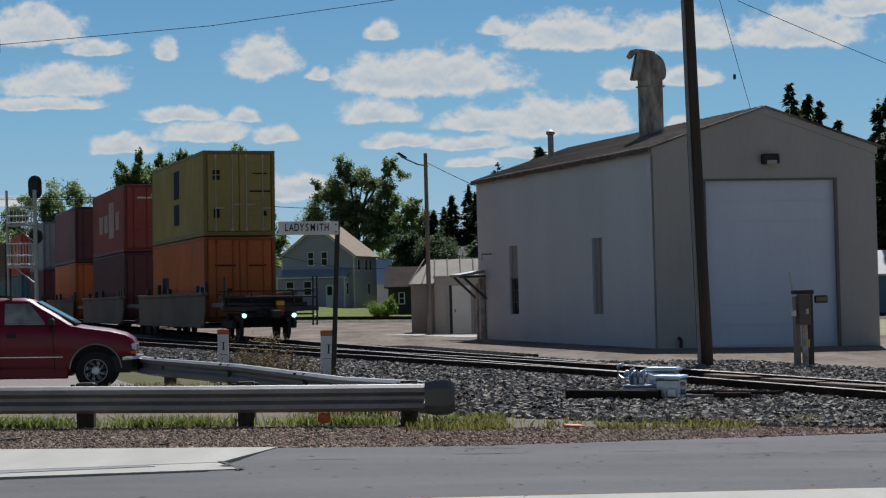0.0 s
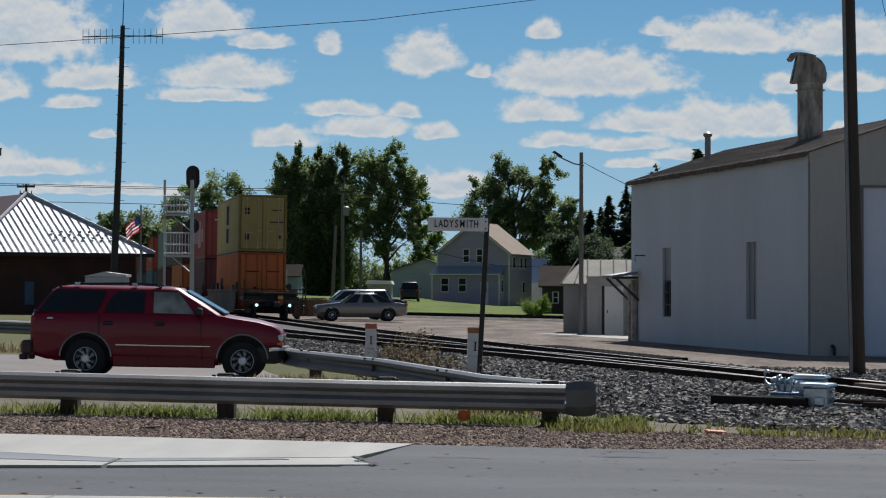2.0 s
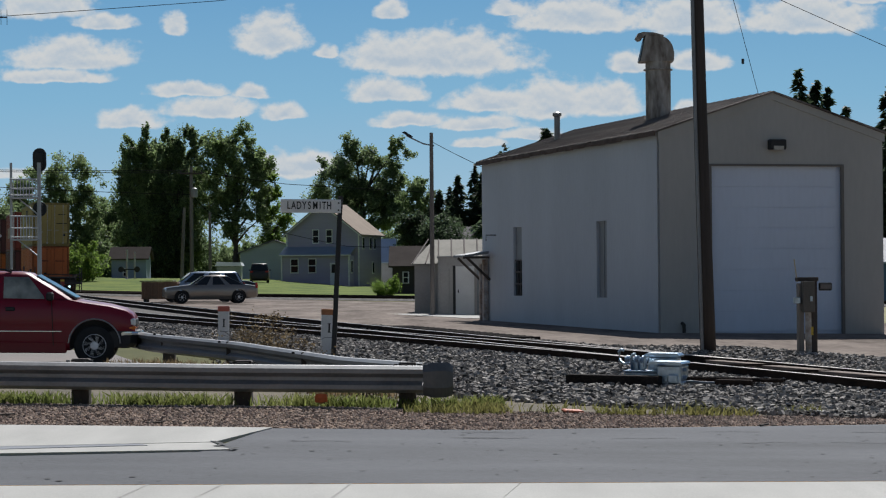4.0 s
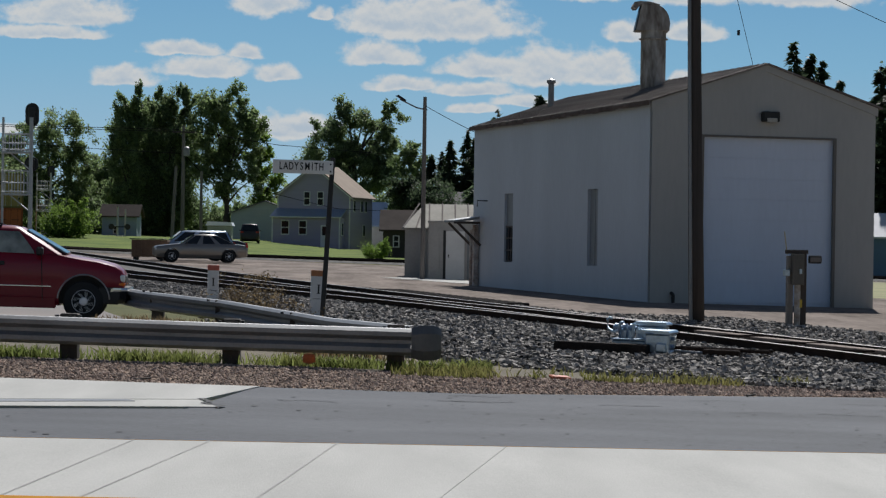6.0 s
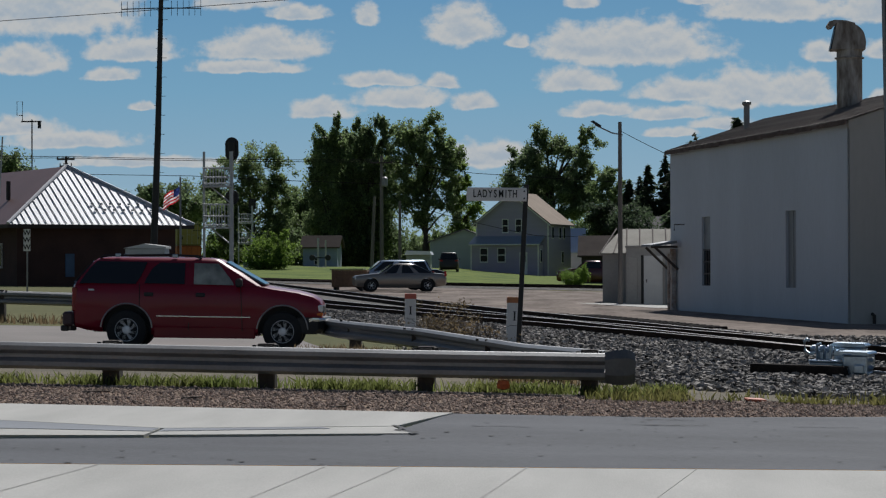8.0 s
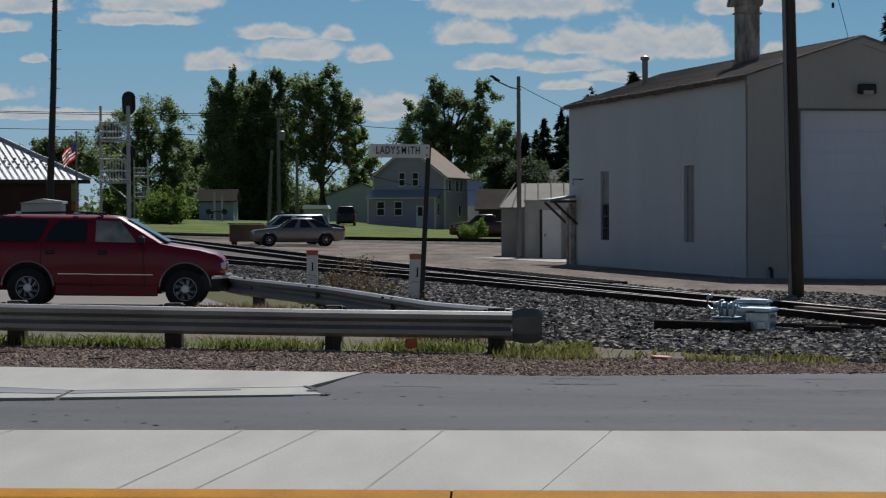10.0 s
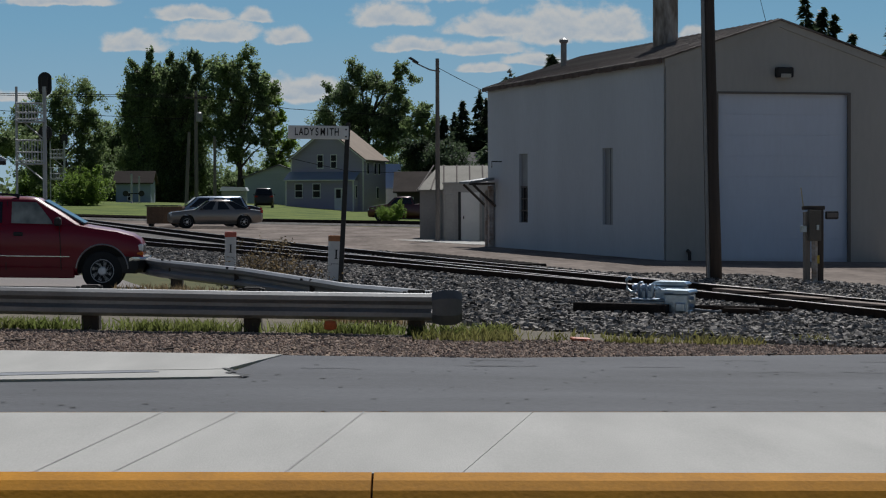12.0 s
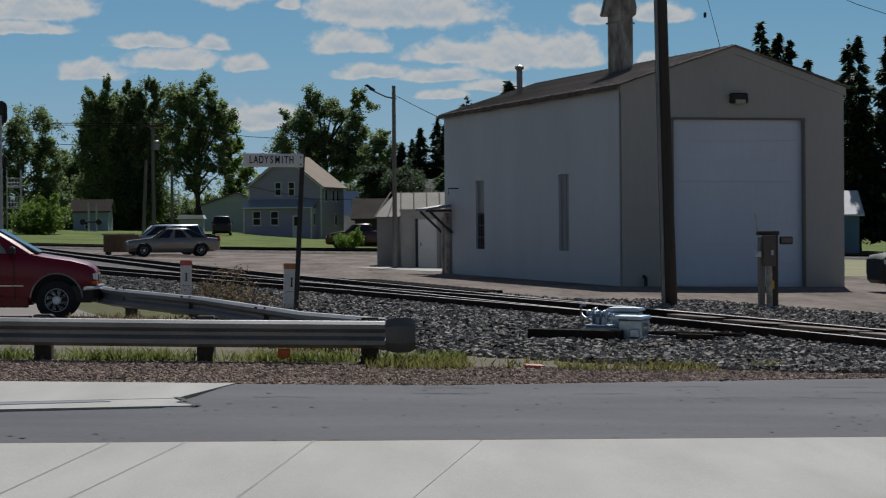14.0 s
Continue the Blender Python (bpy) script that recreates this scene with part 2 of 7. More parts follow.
def sheet(bm, outline, lift, step=None, mi=0):
    """A ground sheet of the outline (x, y), lifted above the ground, following it."""
    vs = [bm.verts.new((x, y, 0)) for x, y in outline]
    bm.faces.new(vs).material_index = mi
    if step:
        xs = [p[0] for p in outline]
        ys = [p[1] for p in outline]
        for lo, hi, no in ((min(xs), max(xs), (1, 0, 0)), (min(ys), max(ys), (0, 1, 0))):
            v = lo + step
            while v < hi:
                bmesh.ops.bisect_plane(bm, geom=bm.verts[:] + bm.edges[:] + bm.faces[:], plane_co=(v * no[0], v * no[1], 0), plane_no=no)
                v += step
    for v in bm.verts:
        v.co.z = gz(v.co.x, v.co.y) + lift
    for f in bm.faces:
        if f.normal.z < 0:
            f.normal_flip()
    return bm


def from_arrays(name, verts, faces, material):
    me = bpy.data.meshes.new(name)
    me.from_pydata(verts, [], faces)
    me.materials.append(material)
    return me


def text_mesh(words, size, depth=0.002, font_bold=0.0):
    """Lettering in the built-in font, as a mesh, centred, in the x-z plane facing -y."""
    cu = bpy.data.curves.new("lettering", 'FONT')
    cu.body, cu.size, cu.align_x, cu.align_y = words, size, 'CENTER', 'CENTER'
    cu.extrude, cu.offset = depth, font_bold
    ob = bpy.data.objects.new("lettering", cu)
    scene.collection.objects.link(ob)
    dg = bpy.context.evaluated_depsgraph_get()
    me = bpy.data.meshes.new_from_object(ob.evaluated_get(dg))
    bpy.data.objects.remove(ob)
    me.transform(Matrix.Rotation(radians(90), 4, 'X'))
    return me

# ---- sky backdrop ----
def sky_backdrop():
    """A plain far sheet of blue sky with fair-weather clouds."""
    bm = B()
    vs = [bm.verts.new(p) for p in ((-1500, 0, -40), (1200, 0, -40), (1200, 0, 760), (-1500, 0, 760))]
    bm.faces.new(vs)
    m = bpy.data.materials.new("sky_with_clouds")
    m.use_nodes = True
    nt = m.node_tree
    n, l = nt.nodes, nt.links
    n.remove(n["Principled BSDF"])
    em = n.new("ShaderNodeEmission")
    l.new(em.outputs[0], n["Material Output"].inputs[0])
    tc = n.new("ShaderNodeTexCoord")
    # ragged edges: bend the coordinates by noise
    nz = n.new("ShaderNodeTexNoise")
    nz.inputs["Scale"].default_value, nz.inputs["Detail"].default_value, nz.inputs["Roughness"].default_value = 0.022, 7, 0.55
    l.new(tc.outputs["Object"], nz.inputs["Vector"])
    off = n.new("ShaderNodeVectorMath")
    off.operation = 'MULTIPLY_ADD'
    l.new(nz.outputs["Color"], off.inputs[0])
    off.inputs[1].default_value = (30, 0, 14)
    off.inputs[2].default_value = (-15, 0, -7)
    pos = n.new("ShaderNodeVectorMath")
    l.new(tc.outputs["Object"], pos.inputs[0])
    l.new(off.outputs[0], pos.inputs[1])
    # clouds as middle x, height of the flat base, half width, height
    first = [(-429, 283, 51, 40), (-363, 269, 37, 16), (-400, 228, 63, 30), (-419, 212, 57, 14), (-290, 262, 14, 22), (-188, 245, 39, 39), (2, 220, 84, 44), (-58, 225, 51, 35), (-58, 278, 16, 20), (-129, 236, 10, 12), (-65, 190, 40, 25), (49, 180, 54, 20), (109, 173, 51, 38), (166, 175, 42, 33), (-36, 162, 42, 13), (36, 158, 48, 14), (90, 146, 33, 14)]
    second = [(-275, 196, 41, 14), (-209, 193, 22, 14), (-251, 175, 49, 20), (-175, 172, 22, 16), (-336, 164, 34, 20), (64, 280, 20, 16), (141, 265, 69, 35), (255, 261, 60, 37), (387, 260, 67, 42), (194, 218, 24, 21), (266, 221, 31, 19), (454, 291, 45, 19), (-145, 116, 37, 19), (259, 174, 17, 13)]
    third = [(-637, 264, 95, 80), (-704, 267, 43, 71), (-664, 216, 43, 30), (-545, 228, 50, 25), (-567, 205, 26, 14), (-679, 147, 61, 19), (-612, 133, 73, 18), (-535, 171, 12, 9), (-167, 111, 43, 22), (-527, 111, 98, 12), (34, 139, 24, 10)]

    def field(source):
        """Distance to the nearest cloud's base, in its own radii; flat below, domed above."""
        d = None
        for cx, cz, rx, rz in first + second + third:
            mp = n.new("ShaderNodeMapping")
            sx_, sz_ = 1 / (rx * 1.22), 1 / (rz * 1.04)
            mp.inputs["Scale"].default_value = (sx_, 0, sz_)
            mp.inputs["Location"].default_value = (-cx * sx_, 0, -(cz + 0.12 * rz) * sz_)
            l.new(source, mp.inputs[0])
            fl = n.new("ShaderNodeVectorMath")
            fl.operation = 'MULTIPLY'
            fl.inputs[1].default_value = (-1, 0, -3.4)
            l.new(mp.outputs[0], fl.inputs[0])
            mxv = n.new("ShaderNodeVectorMath")
            mxv.operation = 'MAXIMUM'
            l.new(mp.outputs[0], mxv.inputs[0])
            l.new(fl.outputs[0], mxv.inputs[1])
            ln = n.new("ShaderNodeVectorMath")
            ln.operation = 'LENGTH'
            l.new(mxv.outputs[0], ln.inputs[0])
            if d is None:
                d = ln.outputs["Value"]
            else:
                mn = n.new("ShaderNodeMath")
                mn.operation = 'SMOOTH_MIN'
                mn.inputs[2].default_value = 0.12
                l.new(d, mn.inputs[0])
                l.new(ln.outputs["Value"], mn.inputs[1])
                d = mn.outputs[0]
        return d

    def fluff(source, lift_z):
        """Billow noise, taken lift_z higher."""
        mp = n.new("ShaderNodeMapping")
        mp.inputs["Location"].default_value = (0, 0, lift_z * 1.35)
        mp.inputs["Scale"].default_value = (1, 1, 1.35)
        l.new(source, mp.inputs[0])
        t = n.new("ShaderNodeTexNoise")
        t.inputs["Scale"].default_value, t.inputs["Detail"].default_value, t.inputs["Roughness"].default_value = 0.045, 9, 0.56
        l.new(mp.outputs[0], t.inputs["Vector"])
        return t.outputs["Fac"]
    dens = field(pos.outputs[0])
    puff, puff_up = fluff(tc.outputs["Object"], 0), fluff(tc.outputs["Object"], 5)
    ad = n.new("ShaderNodeMath")
    ad.operation = 'MULTIPLY_ADD'
    l.new(puff, ad.inputs[0])
    ad.inputs[1].default_value = -1.15
    l.new(dens, ad.inputs[2])
    al = n.new("ShaderNodeMapRange")
    al.interpolation_type = 'SMOOTHSTEP'
    al.inputs["From Min"].default_value, al.inputs["From Max"].default_value = 0.47, 0.02
    l.new(ad.outputs[0], al.inputs["Value"])
    # sky: deeper blue upwards
    sx = n.new("ShaderNodeSeparateXYZ")
    l.new(tc.outputs["Object"], sx.inputs[0])
    h = n.new("ShaderNodeMapRange")
    h.inputs["From Min"].default_value, h.inputs["From Max"].default_value = 20, 400
    l.new(sx.outputs["Z"], h.inputs["Value"])
    ramp = n.new("ShaderNodeValToRGB")
    ramp.color_ramp.elements[0].color = (0.375, 0.53, 0.645, 1)
    ramp.color_ramp.elements[1].color = (0.097, 0.28, 0.535, 1)
    e = ramp.color_ramp.elements.new(0.45)
    e.color = (0.213, 0.43, 0.62, 1)
    l.new(h.outputs[0], ramp.inputs[0])
    # cloud: white billows, blue-grey in their hollows and thick middles
    df = n.new("ShaderNodeMath")
    df.operation = 'SUBTRACT'
    l.new(puff, df.inputs[0])
    l.new(puff_up, df.inputs[1])
    gr = n.new("ShaderNodeMath")
    gr.operation = 'MULTIPLY_ADD'
    l.new(df.outputs[0], gr.inputs[0])
    gr.inputs[1].default_value = 2.4
    l.new(ad.outputs[0], gr.inputs[2])
    gm = n.new("ShaderNodeMapRange")
    gm.inputs["From Min"].default_value, gm.inputs["From Max"].default_value = -0.62, 0.12
    l.new(gr.outputs[0], gm.inputs["Value"])
    cc = n.new("ShaderNodeMix")
    cc.data_type = 'RGBA'
    cc.inputs["A"].default_value = (0.42, 0.50, 0.585, 1)
    cc.inputs["B"].default_value = (0.58, 0.605, 0.62, 1)
    l.new(gm.outputs[0], cc.inputs["Factor"])
    mx = n.new("ShaderNodeMix")
    mx.data_type = 'RGBA'
    l.new(al.outputs[0], mx.inputs["Factor"])
    l.new(ramp.outputs[0], mx.inputs["A"])
    l.new(cc.outputs["Result"], mx.inputs["B"])
    l.new(mx.outputs["Result"], em.inputs[0])
    solo("backdrop_sky", bm, m, "blue summer sky with white cumulus clouds", "sky", kind="structure", m=pose(0, 2400, 0))


sky_backdrop()

# ---- ground ----
def ground():
    bm = B()
    xs = [-2500, -900, -400, -200, -120] + [-70 + 3.5 * i for i in range(41)] + [120, 200, 400, 900, 2500]
    ys = [-300, -60, 0, 8] + [10 + 3 * i for i in range(22)] + [80, 100, 125, 160, 250, 500, 1200, 2390]
    g = [[bm.verts.new((x, y, gz(x, y) - 0.02)) for x in xs] for y in ys]
    for j in range(len(ys) - 1):
        for i in range(len(xs) - 1):
            bm.faces.new((g[j][i], g[j][i + 1], g[j + 1][i + 1], g[j + 1][i]))
    solo("ground", bm, M_SOIL, "flat dry grass and soil ground", "ground", kind="structure")


ground()


def slab(name, outline, lift, material, label, category, step=3.0):
    return solo(name, sheet(B(), outline, lift, step), material, label, category, kind="structure")


# near carriageway behind the island, asphalt up to the gravel shoulder
slab("road_asphalt", [(-40, 15.2), (40, 15.2), (40, 30), (14, 25.6), (4.7, 23.6), (0.4, 22.1), (-1.75, 22.0), (-2.1, 19.0), (-4, 18.2), (-12, 15.3), (-40, 15.3)], 0.0, M_ASPH, "grey worn asphalt street with fine cracks", "road")
slab("road_near", [(-40, -30), (40, -30), (40, 10.9), (-40, 10.9)], 0.0, M_ASPH, "grey asphalt street before the island", "road")
slab("shoulder_gravel", [(-40, 18), (-1.7, 21.9), (0.4, 22.0), (4.7, 23.5), (14, 25.5), (40, 30), (40, 34), (12, 28), (4.5, 25.2), (1.5, 25.0), (-1, 25.5), (-4.4, 26.0), (-9, 26.5), (-40, 30)], -0.006, M_GRAVEL, "reddish brown gravel road shoulder", "gravel")
slab("verge_grass", [(-40, 26.3), (-9, 25.8), (-4.4, 25.5), (-1, 25.1), (1.5, 24.75), (3.6, 24.9), (3.4, 26.2), (1.2, 28.2), (-0.5, 30), (-3, 35), (-5.5, 33.5), (-9, 30.5), (-40, 38)], -0.003, mat("verge_soil", (0.06, 0.052, 0.03), 0.95, big=1.5, fine=14, bump=0.8, col2=(0.15, 0.12, 0.075)), "weedy soil verge under the guardrail", "verge")
slab("crossing_road", [(-60, 30.5), (-9, 30.5), (-5.5, 33.5), (-4.2, 36), (-6.5, 43.5), (-9.5, 47), (-13, 47.5), (-40, 44), (-60, 42)], -0.001, mat("pale_worn_asphalt", (0.17, 0.152, 0.14), 0.9, vary=0.15, big=0.6, fine=30, bump=0.3), "pale worn asphalt side street", "road")
slab("gravel_lot", [(-11.2, 100), (-2.2, 66), (1.9, 53), (5.7, 40), (9.2, 30), (60, 34), (60, 130), (-4, 128), (-26, 146), (-17, 122)], 0.002, M_LOT, "pale pinkish gravel yard", "gravel")


def rise(x, y):
    """The lawns lie a little higher towards the back."""
    def sm(t):
        t = max(0.0, min(1.0, t))
        return t * t * (3 - 2 * t)
    return (0.30 + 0.65 * sm((-12 - x) / 6)) * sm((y - 146) / 55)


def lawn():
    bm = sheet(B(), [(-140, 150), (-40, 158), (-22, 150), (-9, 142), (60, 138), (140, 150), (140, 420), (-140, 420)], 0.02, 10)
    for v in bm.verts:
        v.co.z += rise(v.co.x, v.co.y)
    solo("lawn", bm, M_LAWN, "mown green lawn", "lawn", kind="structure")


lawn()
slab("side_lawn", [(14, 78), (70, 84), (70, 128), (14, 124)], 0.01, mat("dry_lawn", (0.12, 0.13, 0.04), 0.9, big=0.3, fine=6, bump=0.5, col2=(0.26, 0.24, 0.09)), "dry yellowish lawn beside the shed", "lawn", step=10)
slab("far_street", [(-15, 137.5), (40, 134), (40, 139), (-15, 142)], 0.03, M_CONC, "pale concrete street before the house", "road", step=10)


def apron():
    """Concrete apron with a gutter, cut off at a ragged edge."""
    root = thing("concrete_apron", "cream concrete apron with a gutter strip and a cracked corner", "concrete", pose(0, 0, 0), kind="structure")
    def piece(pts, lift, mat_, nm):
        bm = sheet(B(), pts, lift)
        top = bm.faces[:]
        r = bmesh.ops.extrude_face_region(bm, geom=top)
        for v in [e for e in r["geom"] if isinstance(e, bmesh.types.BMVert)]:
            v.co.z -= 0.08
        bmesh.ops.recalc_face_normals(bm, faces=bm.faces[:])
        part(nm, bm, mat_, root)
    c = M_CONC
    piece([(-30, 17.0), (-8.2, 20.55), (-8.25, 21.95), (-30, 21.8)], 0.012, c, "concrete_slab")
    piece([(-8.15, 20.56), (-4.0, 19.17), (-2.08, 20.0), (-1.72, 21.95), (-8.2, 21.95)], 0.012, c, "concrete_slab")
    piece([(-8.15, 20.53), (-4.02, 19.14), (-4.0, 18.4), (-8.1, 17.2)], 0.010, c, "gutter_slab")
    piece([(-3.98, 19.14), (-2.1, 19.96), (-1.86, 19.2), (-3.96, 18.42)], 0.010, c, "gutter_slab")
    pan = mat("blue_grey_gutter_pan", (0.245, 0.26, 0.28), 0.85, vary=0.15, big=1.2, fine=40, spec=0.1)
    piece([(-30, 16.9), (-8.15, 20.5), (-8.1, 18.7), (-30, 15.6)], 0.015, pan, "gutter_pan")
    piece([(-8.14, 20.5), (-4.03, 19.11), (-4.02, 18.78), (-8.1, 18.7)], 0.015, pan, "gutter_pan")
    piece([(-3.97, 19.11), (-2.7, 19.66), (-2.6, 19.5), (-3.97, 18.8)], 0.015, pan, "gutter_pan")
    bm = B()
    pts = [(-2.1, 20.05), (-1.98, 19.72), (-2.02, 19.5), (-1.82, 19.3), (-1.86, 19.12)]
    for a, b in zip(pts, pts[1:]):
        vs = [bm.verts.new((p[0] + d, p[1], gz(p[0]) + 0.016)) for p, d in ((a, -0.02), (b, -0.02), (b, 0.035), (a, 0.03))]
        bm.faces.new(vs)
    part("edge_crack", bm, M_PATCH, root, "dark crack along the broken edge")


apron()


def island():
    """Raised traffic island: concrete slabs between yellow kerbs."""
    root = thing("traffic_island", "raised concrete traffic island with yellow painted kerbs", "traffic island", pose(0, 0, 0), kind="structure")

    def near(x):
        return 11.25 + 0.115 * x

    def far(x):
        return 14.75 + 0.165 * x
    # slab joints run a little askew
    cuts = [(-26, -27), (-20, -20.6), (-14, -14.5), (-9.2, -9.6), (-5.2, -5.0), (-0.02, 0.46)] + [(4.0 * k - 0.1 + 4, 4.2 * k + 0.6 + 4) for k in range(6)]
    for (a0, a1), (b0, b1) in zip(cuts, cuts[1:]):
        g = 0.002
        q = [(a0 + g, near(a0) + 0.16), (b0 - g, near(b0) + 0.16), (b1 - g, far(b1) - 0.02), (a1 + g, far(a1) - 0.02)]
        bm = B()
        lo = [bm.verts.new((x, y, gz(x) - 0.05)) for x, y in q]
        hi = [bm.verts.new((x, y, gz(x) + 0.15)) for x, y in q]
        fs = [bm.faces.new(hi), bm.faces.new(lo[::-1])] + [bm.faces.new((lo[k], lo[(k + 1) % 4], hi[(k + 1) % 4], hi[k])) for k in range(4)]
        bmesh.ops.recalc_face_normals(bm, faces=fs)
        part("concrete_slab", bm, M_CONC, root)
    # saw cuts within the slabs
    bm = B()
    for x0, x1 in ((-2.145, -1.92), (-1.76, -1.45), (-0.91, -0.64), (-3.6, -3.35), (6, 6.3)):
        vs = [bm.verts.new((x, y, gz(x) + 0.153)) for x, y in ((x0 - 0.006, near(x0) + 0.16), (x0 + 0.006, near(x0) + 0.16), (x1 + 0.006, far(x1) - 0.02), (x1 - 0.006, far(x1) - 0.02))]
        bm.faces.new(vs)
    part("saw_cut", bm, mat("joint_shade_sealant", (0.34, 0.333, 0.315), 0.9), root, "thin grey saw cuts")
    # kerbs: rounded yellow noses on both sides
    for edge, s, seg in ((near, 1, 3.05), (far, -1, 3.05)):
        x = -27.43
        while x < 26:
            x2 = x + seg - 0.012
            rings = []
            for xx in (x - 0.48, x + seg / 2 - 0.48, x2 - 0.48):
                y = edge(xx)
                prof = [(-0.13, -0.08), (-0.13, 0.0), (-0.105, 0.045), (-0.05, 0.09), (0.03, 0.13), (0.155, 0.156), (0.155, -0.08)]
                if s < 0:
                    prof = [(0, -0.08), (0.0, 0.10), (0.012, 0.138), (0.025, 0.152), (0.03, 0.152), (0.03, -0.08)]
                rings.append([(xx, y + s * p, gz(xx) + z) for p, z in prof])
            part("kerb_stone", loft(B(), rings), M_KERB, root)
            x += seg


island()

# ---- railway ----
TRK = [(-300, 112.5), (0, 16.5), (30, 6.9), (45, 2.15), (60, -2.35), (75, -6.72), (100, -13.5), (132, -21.9), (250, -51.5), (600, -140)]


def track_x(y):
    """Centre line of the main track."""
    for k in range(len(TRK) - 1):
        (a, xa), (b, xb) = TRK[k], TRK[k + 1]
        if y <= b or k == len(TRK) - 2:
            ma = (TRK[k + 1][1] - TRK[k - 1][1]) / (TRK[k + 1][0] - TRK[k - 1][0]) if k else (xb - xa) / (b - a)
            mb = (TRK[k + 2][1] - xa) / (TRK[k + 2][0] - a) if k < len(TRK) - 2 else (xb - xa) / (b - a)
            t = (y - a) / (b - a)
            h = b - a
            return (2 * t**3 - 3 * t**2 + 1) * xa + (t**3 - 2 * t**2 + t) * h * ma + (-2 * t**3 + 3 * t**2) * xb + (t**3 - t**2) * h * mb


def branch_x(y):
    """Centre line of the siding that leaves the main track at the switch."""
    t = max(0.0, min(1.0, (y - 36) / 46))
    return track_x(y) - 4.0 * t * t * (3 - 2 * t)


RAIL_Z = 0.13


def rail_mesh(fx, side, y0, y1, step):
    """One rail: head, web and foot, swept along the line."""
    bm = B()
    prof = [(-0.07, -0.16), (0.07, -0.16), (0.07, -0.148), (0.012, -0.125), (0.012, -0.04), (0.036, -0.03), (0.036, -0.004), (0.026, 0.0), (-0.026, 0.0), (-0.036, -0.004), (-0.036, -0.03), (-0.012, -0.04), (-0.012, -0.125), (-0.07, -0.148)]
    rings = []
    y = y0
    while y <= y1 + 1e-6:
        s = (fx(y + 0.5) - fx(y - 0.5))
        nrm = Vector((1, -s)).normalized()
        x0, yy = fx(y) + nrm.x * side * 0.7525, y + nrm.y * side * 0.7525
        rings.append([(x0 + nrm.x * a, yy + nrm.y * a, gz(x0) + RAIL_Z + b) for a, b in prof])
        y += step
    loft(bm, rings)
    for f in bm.faces:
        c = f.calc_center_median()
        f.material_index = 1 if c.z - gz(c.x) > RAIL_Z - 0.006 else 0
    return bm


def railway(name, label, fx, y0, y1, tie0, tie1):
    root = thing(name, label, "railway track", pose(0, 0, 0), kind="structure")
    for s in (-1, 1):
        part("rail", rail_mesh(fx, s, y0, y1, 2.5), [M_RUST, M_RAILTOP], root, "rusty steel rail with a worn bright top")
    bm = B()
    box(bm, (0, 0, -0.06), (2.6, 0.23, 0.12), 0.012)
    tie = mesh_of(bm, "tie", M_TIE)
    bm = B()
    for s in (-1, 1):
        box(bm, (s * 0.7525, 0, 0.008), (0.34, 0.19, 0.016))
        for a in (-1, 1):
            for b in (-1, 1):
                rod(bm, (s * 0.7525 + a * 0.10, b * 0.055, 0.0), (s * 0.7525 + a * 0.10, b * 0.055, 0.06), 0.018, n=5)
            box(bm, (s * 0.7525 + a * 0.11, 0, 0.04), (0.06, 0.09, 0.05))
    plate = mesh_of(bm, "tie_plate", M_RUST)
    y = tie0
    while y < tie1:
        a = math.atan(-(fx(y + 0.5) - fx(y - 0.5)))
        m = pose(fx(y), y, gz(fx(y)) + RAIL_Z - 0.165, 0, 1.03, -math.degrees(a) + random.uniform(-0.6, 0.6))
        o = new("tie", tie)
        o.parent, o.matrix_basis = root, m
        if y < 62:
            p = new("tie_plate", plate)
            p.parent, p.matrix_basis = root, m
        y += 0.54
    return root


railway("railway_main", "straight main line on dark ballast with rusty rails", track_x, 10, 600, 26, 110)
railway("railway_siding", "siding track leaving the main line at a switch", branch_x, 38, 300, 47, 100)


def back_railway():
    """A second line that crosses the view behind the yard."""
    root = thing("railway_back", "rusty railway line behind the gravel yard", "railway track", pose(0, 0, 0), kind="structure")
    ends = ((-70, 172.0), (-30, 156.0), (-12, 136.0), (-2, 133.5), (60, 131.0))
    for d in (0.0, 2.6):
        bm = B()
        pts = [(x, y + d, gz(x) + 0.2) for x, y in ends]
        tube(bm, pts, 0.09, 4)
        part("rail", bm, M_RUST, root)
    bm = B()
    for (x0, y0), (x1, y1) in zip(ends, ends[1:]):
        vs = [bm.verts.new(p) for p in ((x0, y0 - 1.6, gz(x0)), (x1, y1 - 1.6, gz(x1)), (x1, y1 - 0.4, gz(x1) + 0.12), (x0, y0 - 0.4, gz(x0) + 0.12))]
        bm.faces.new(vs)
        vs = [bm.verts.new(p) for p in ((x0, y0 - 0.4, gz(x0) + 0.12), (x1, y1 - 0.4, gz(x1) + 0.12), (x1, y1 + 4.5, gz(x1) + 0.1), (x0, y0 + 4.5, gz(x0) + 0.1))]
        bm.faces.new(vs)
    part("ballast", bm, M_BALLAST, root)


back_railway()


BED = [(10, 11.0), (24.3, 5.2), (25.5, 3.2), (27.5, 0.8), (30, -0.8), (35, -2.2), (44, -4.2), (50, -7.0), (66, -13.5), (90, -22), (140, -36), (600, -160)]


def bed_left(y):
    """Near edge of the ballast."""
    for (a, xa), (b, xb) in zip(BED, BED[1:]):
        if y <= b:
            return xa + (xb - xa) * (y - a) / (b - a)
    return BED[-1][1]


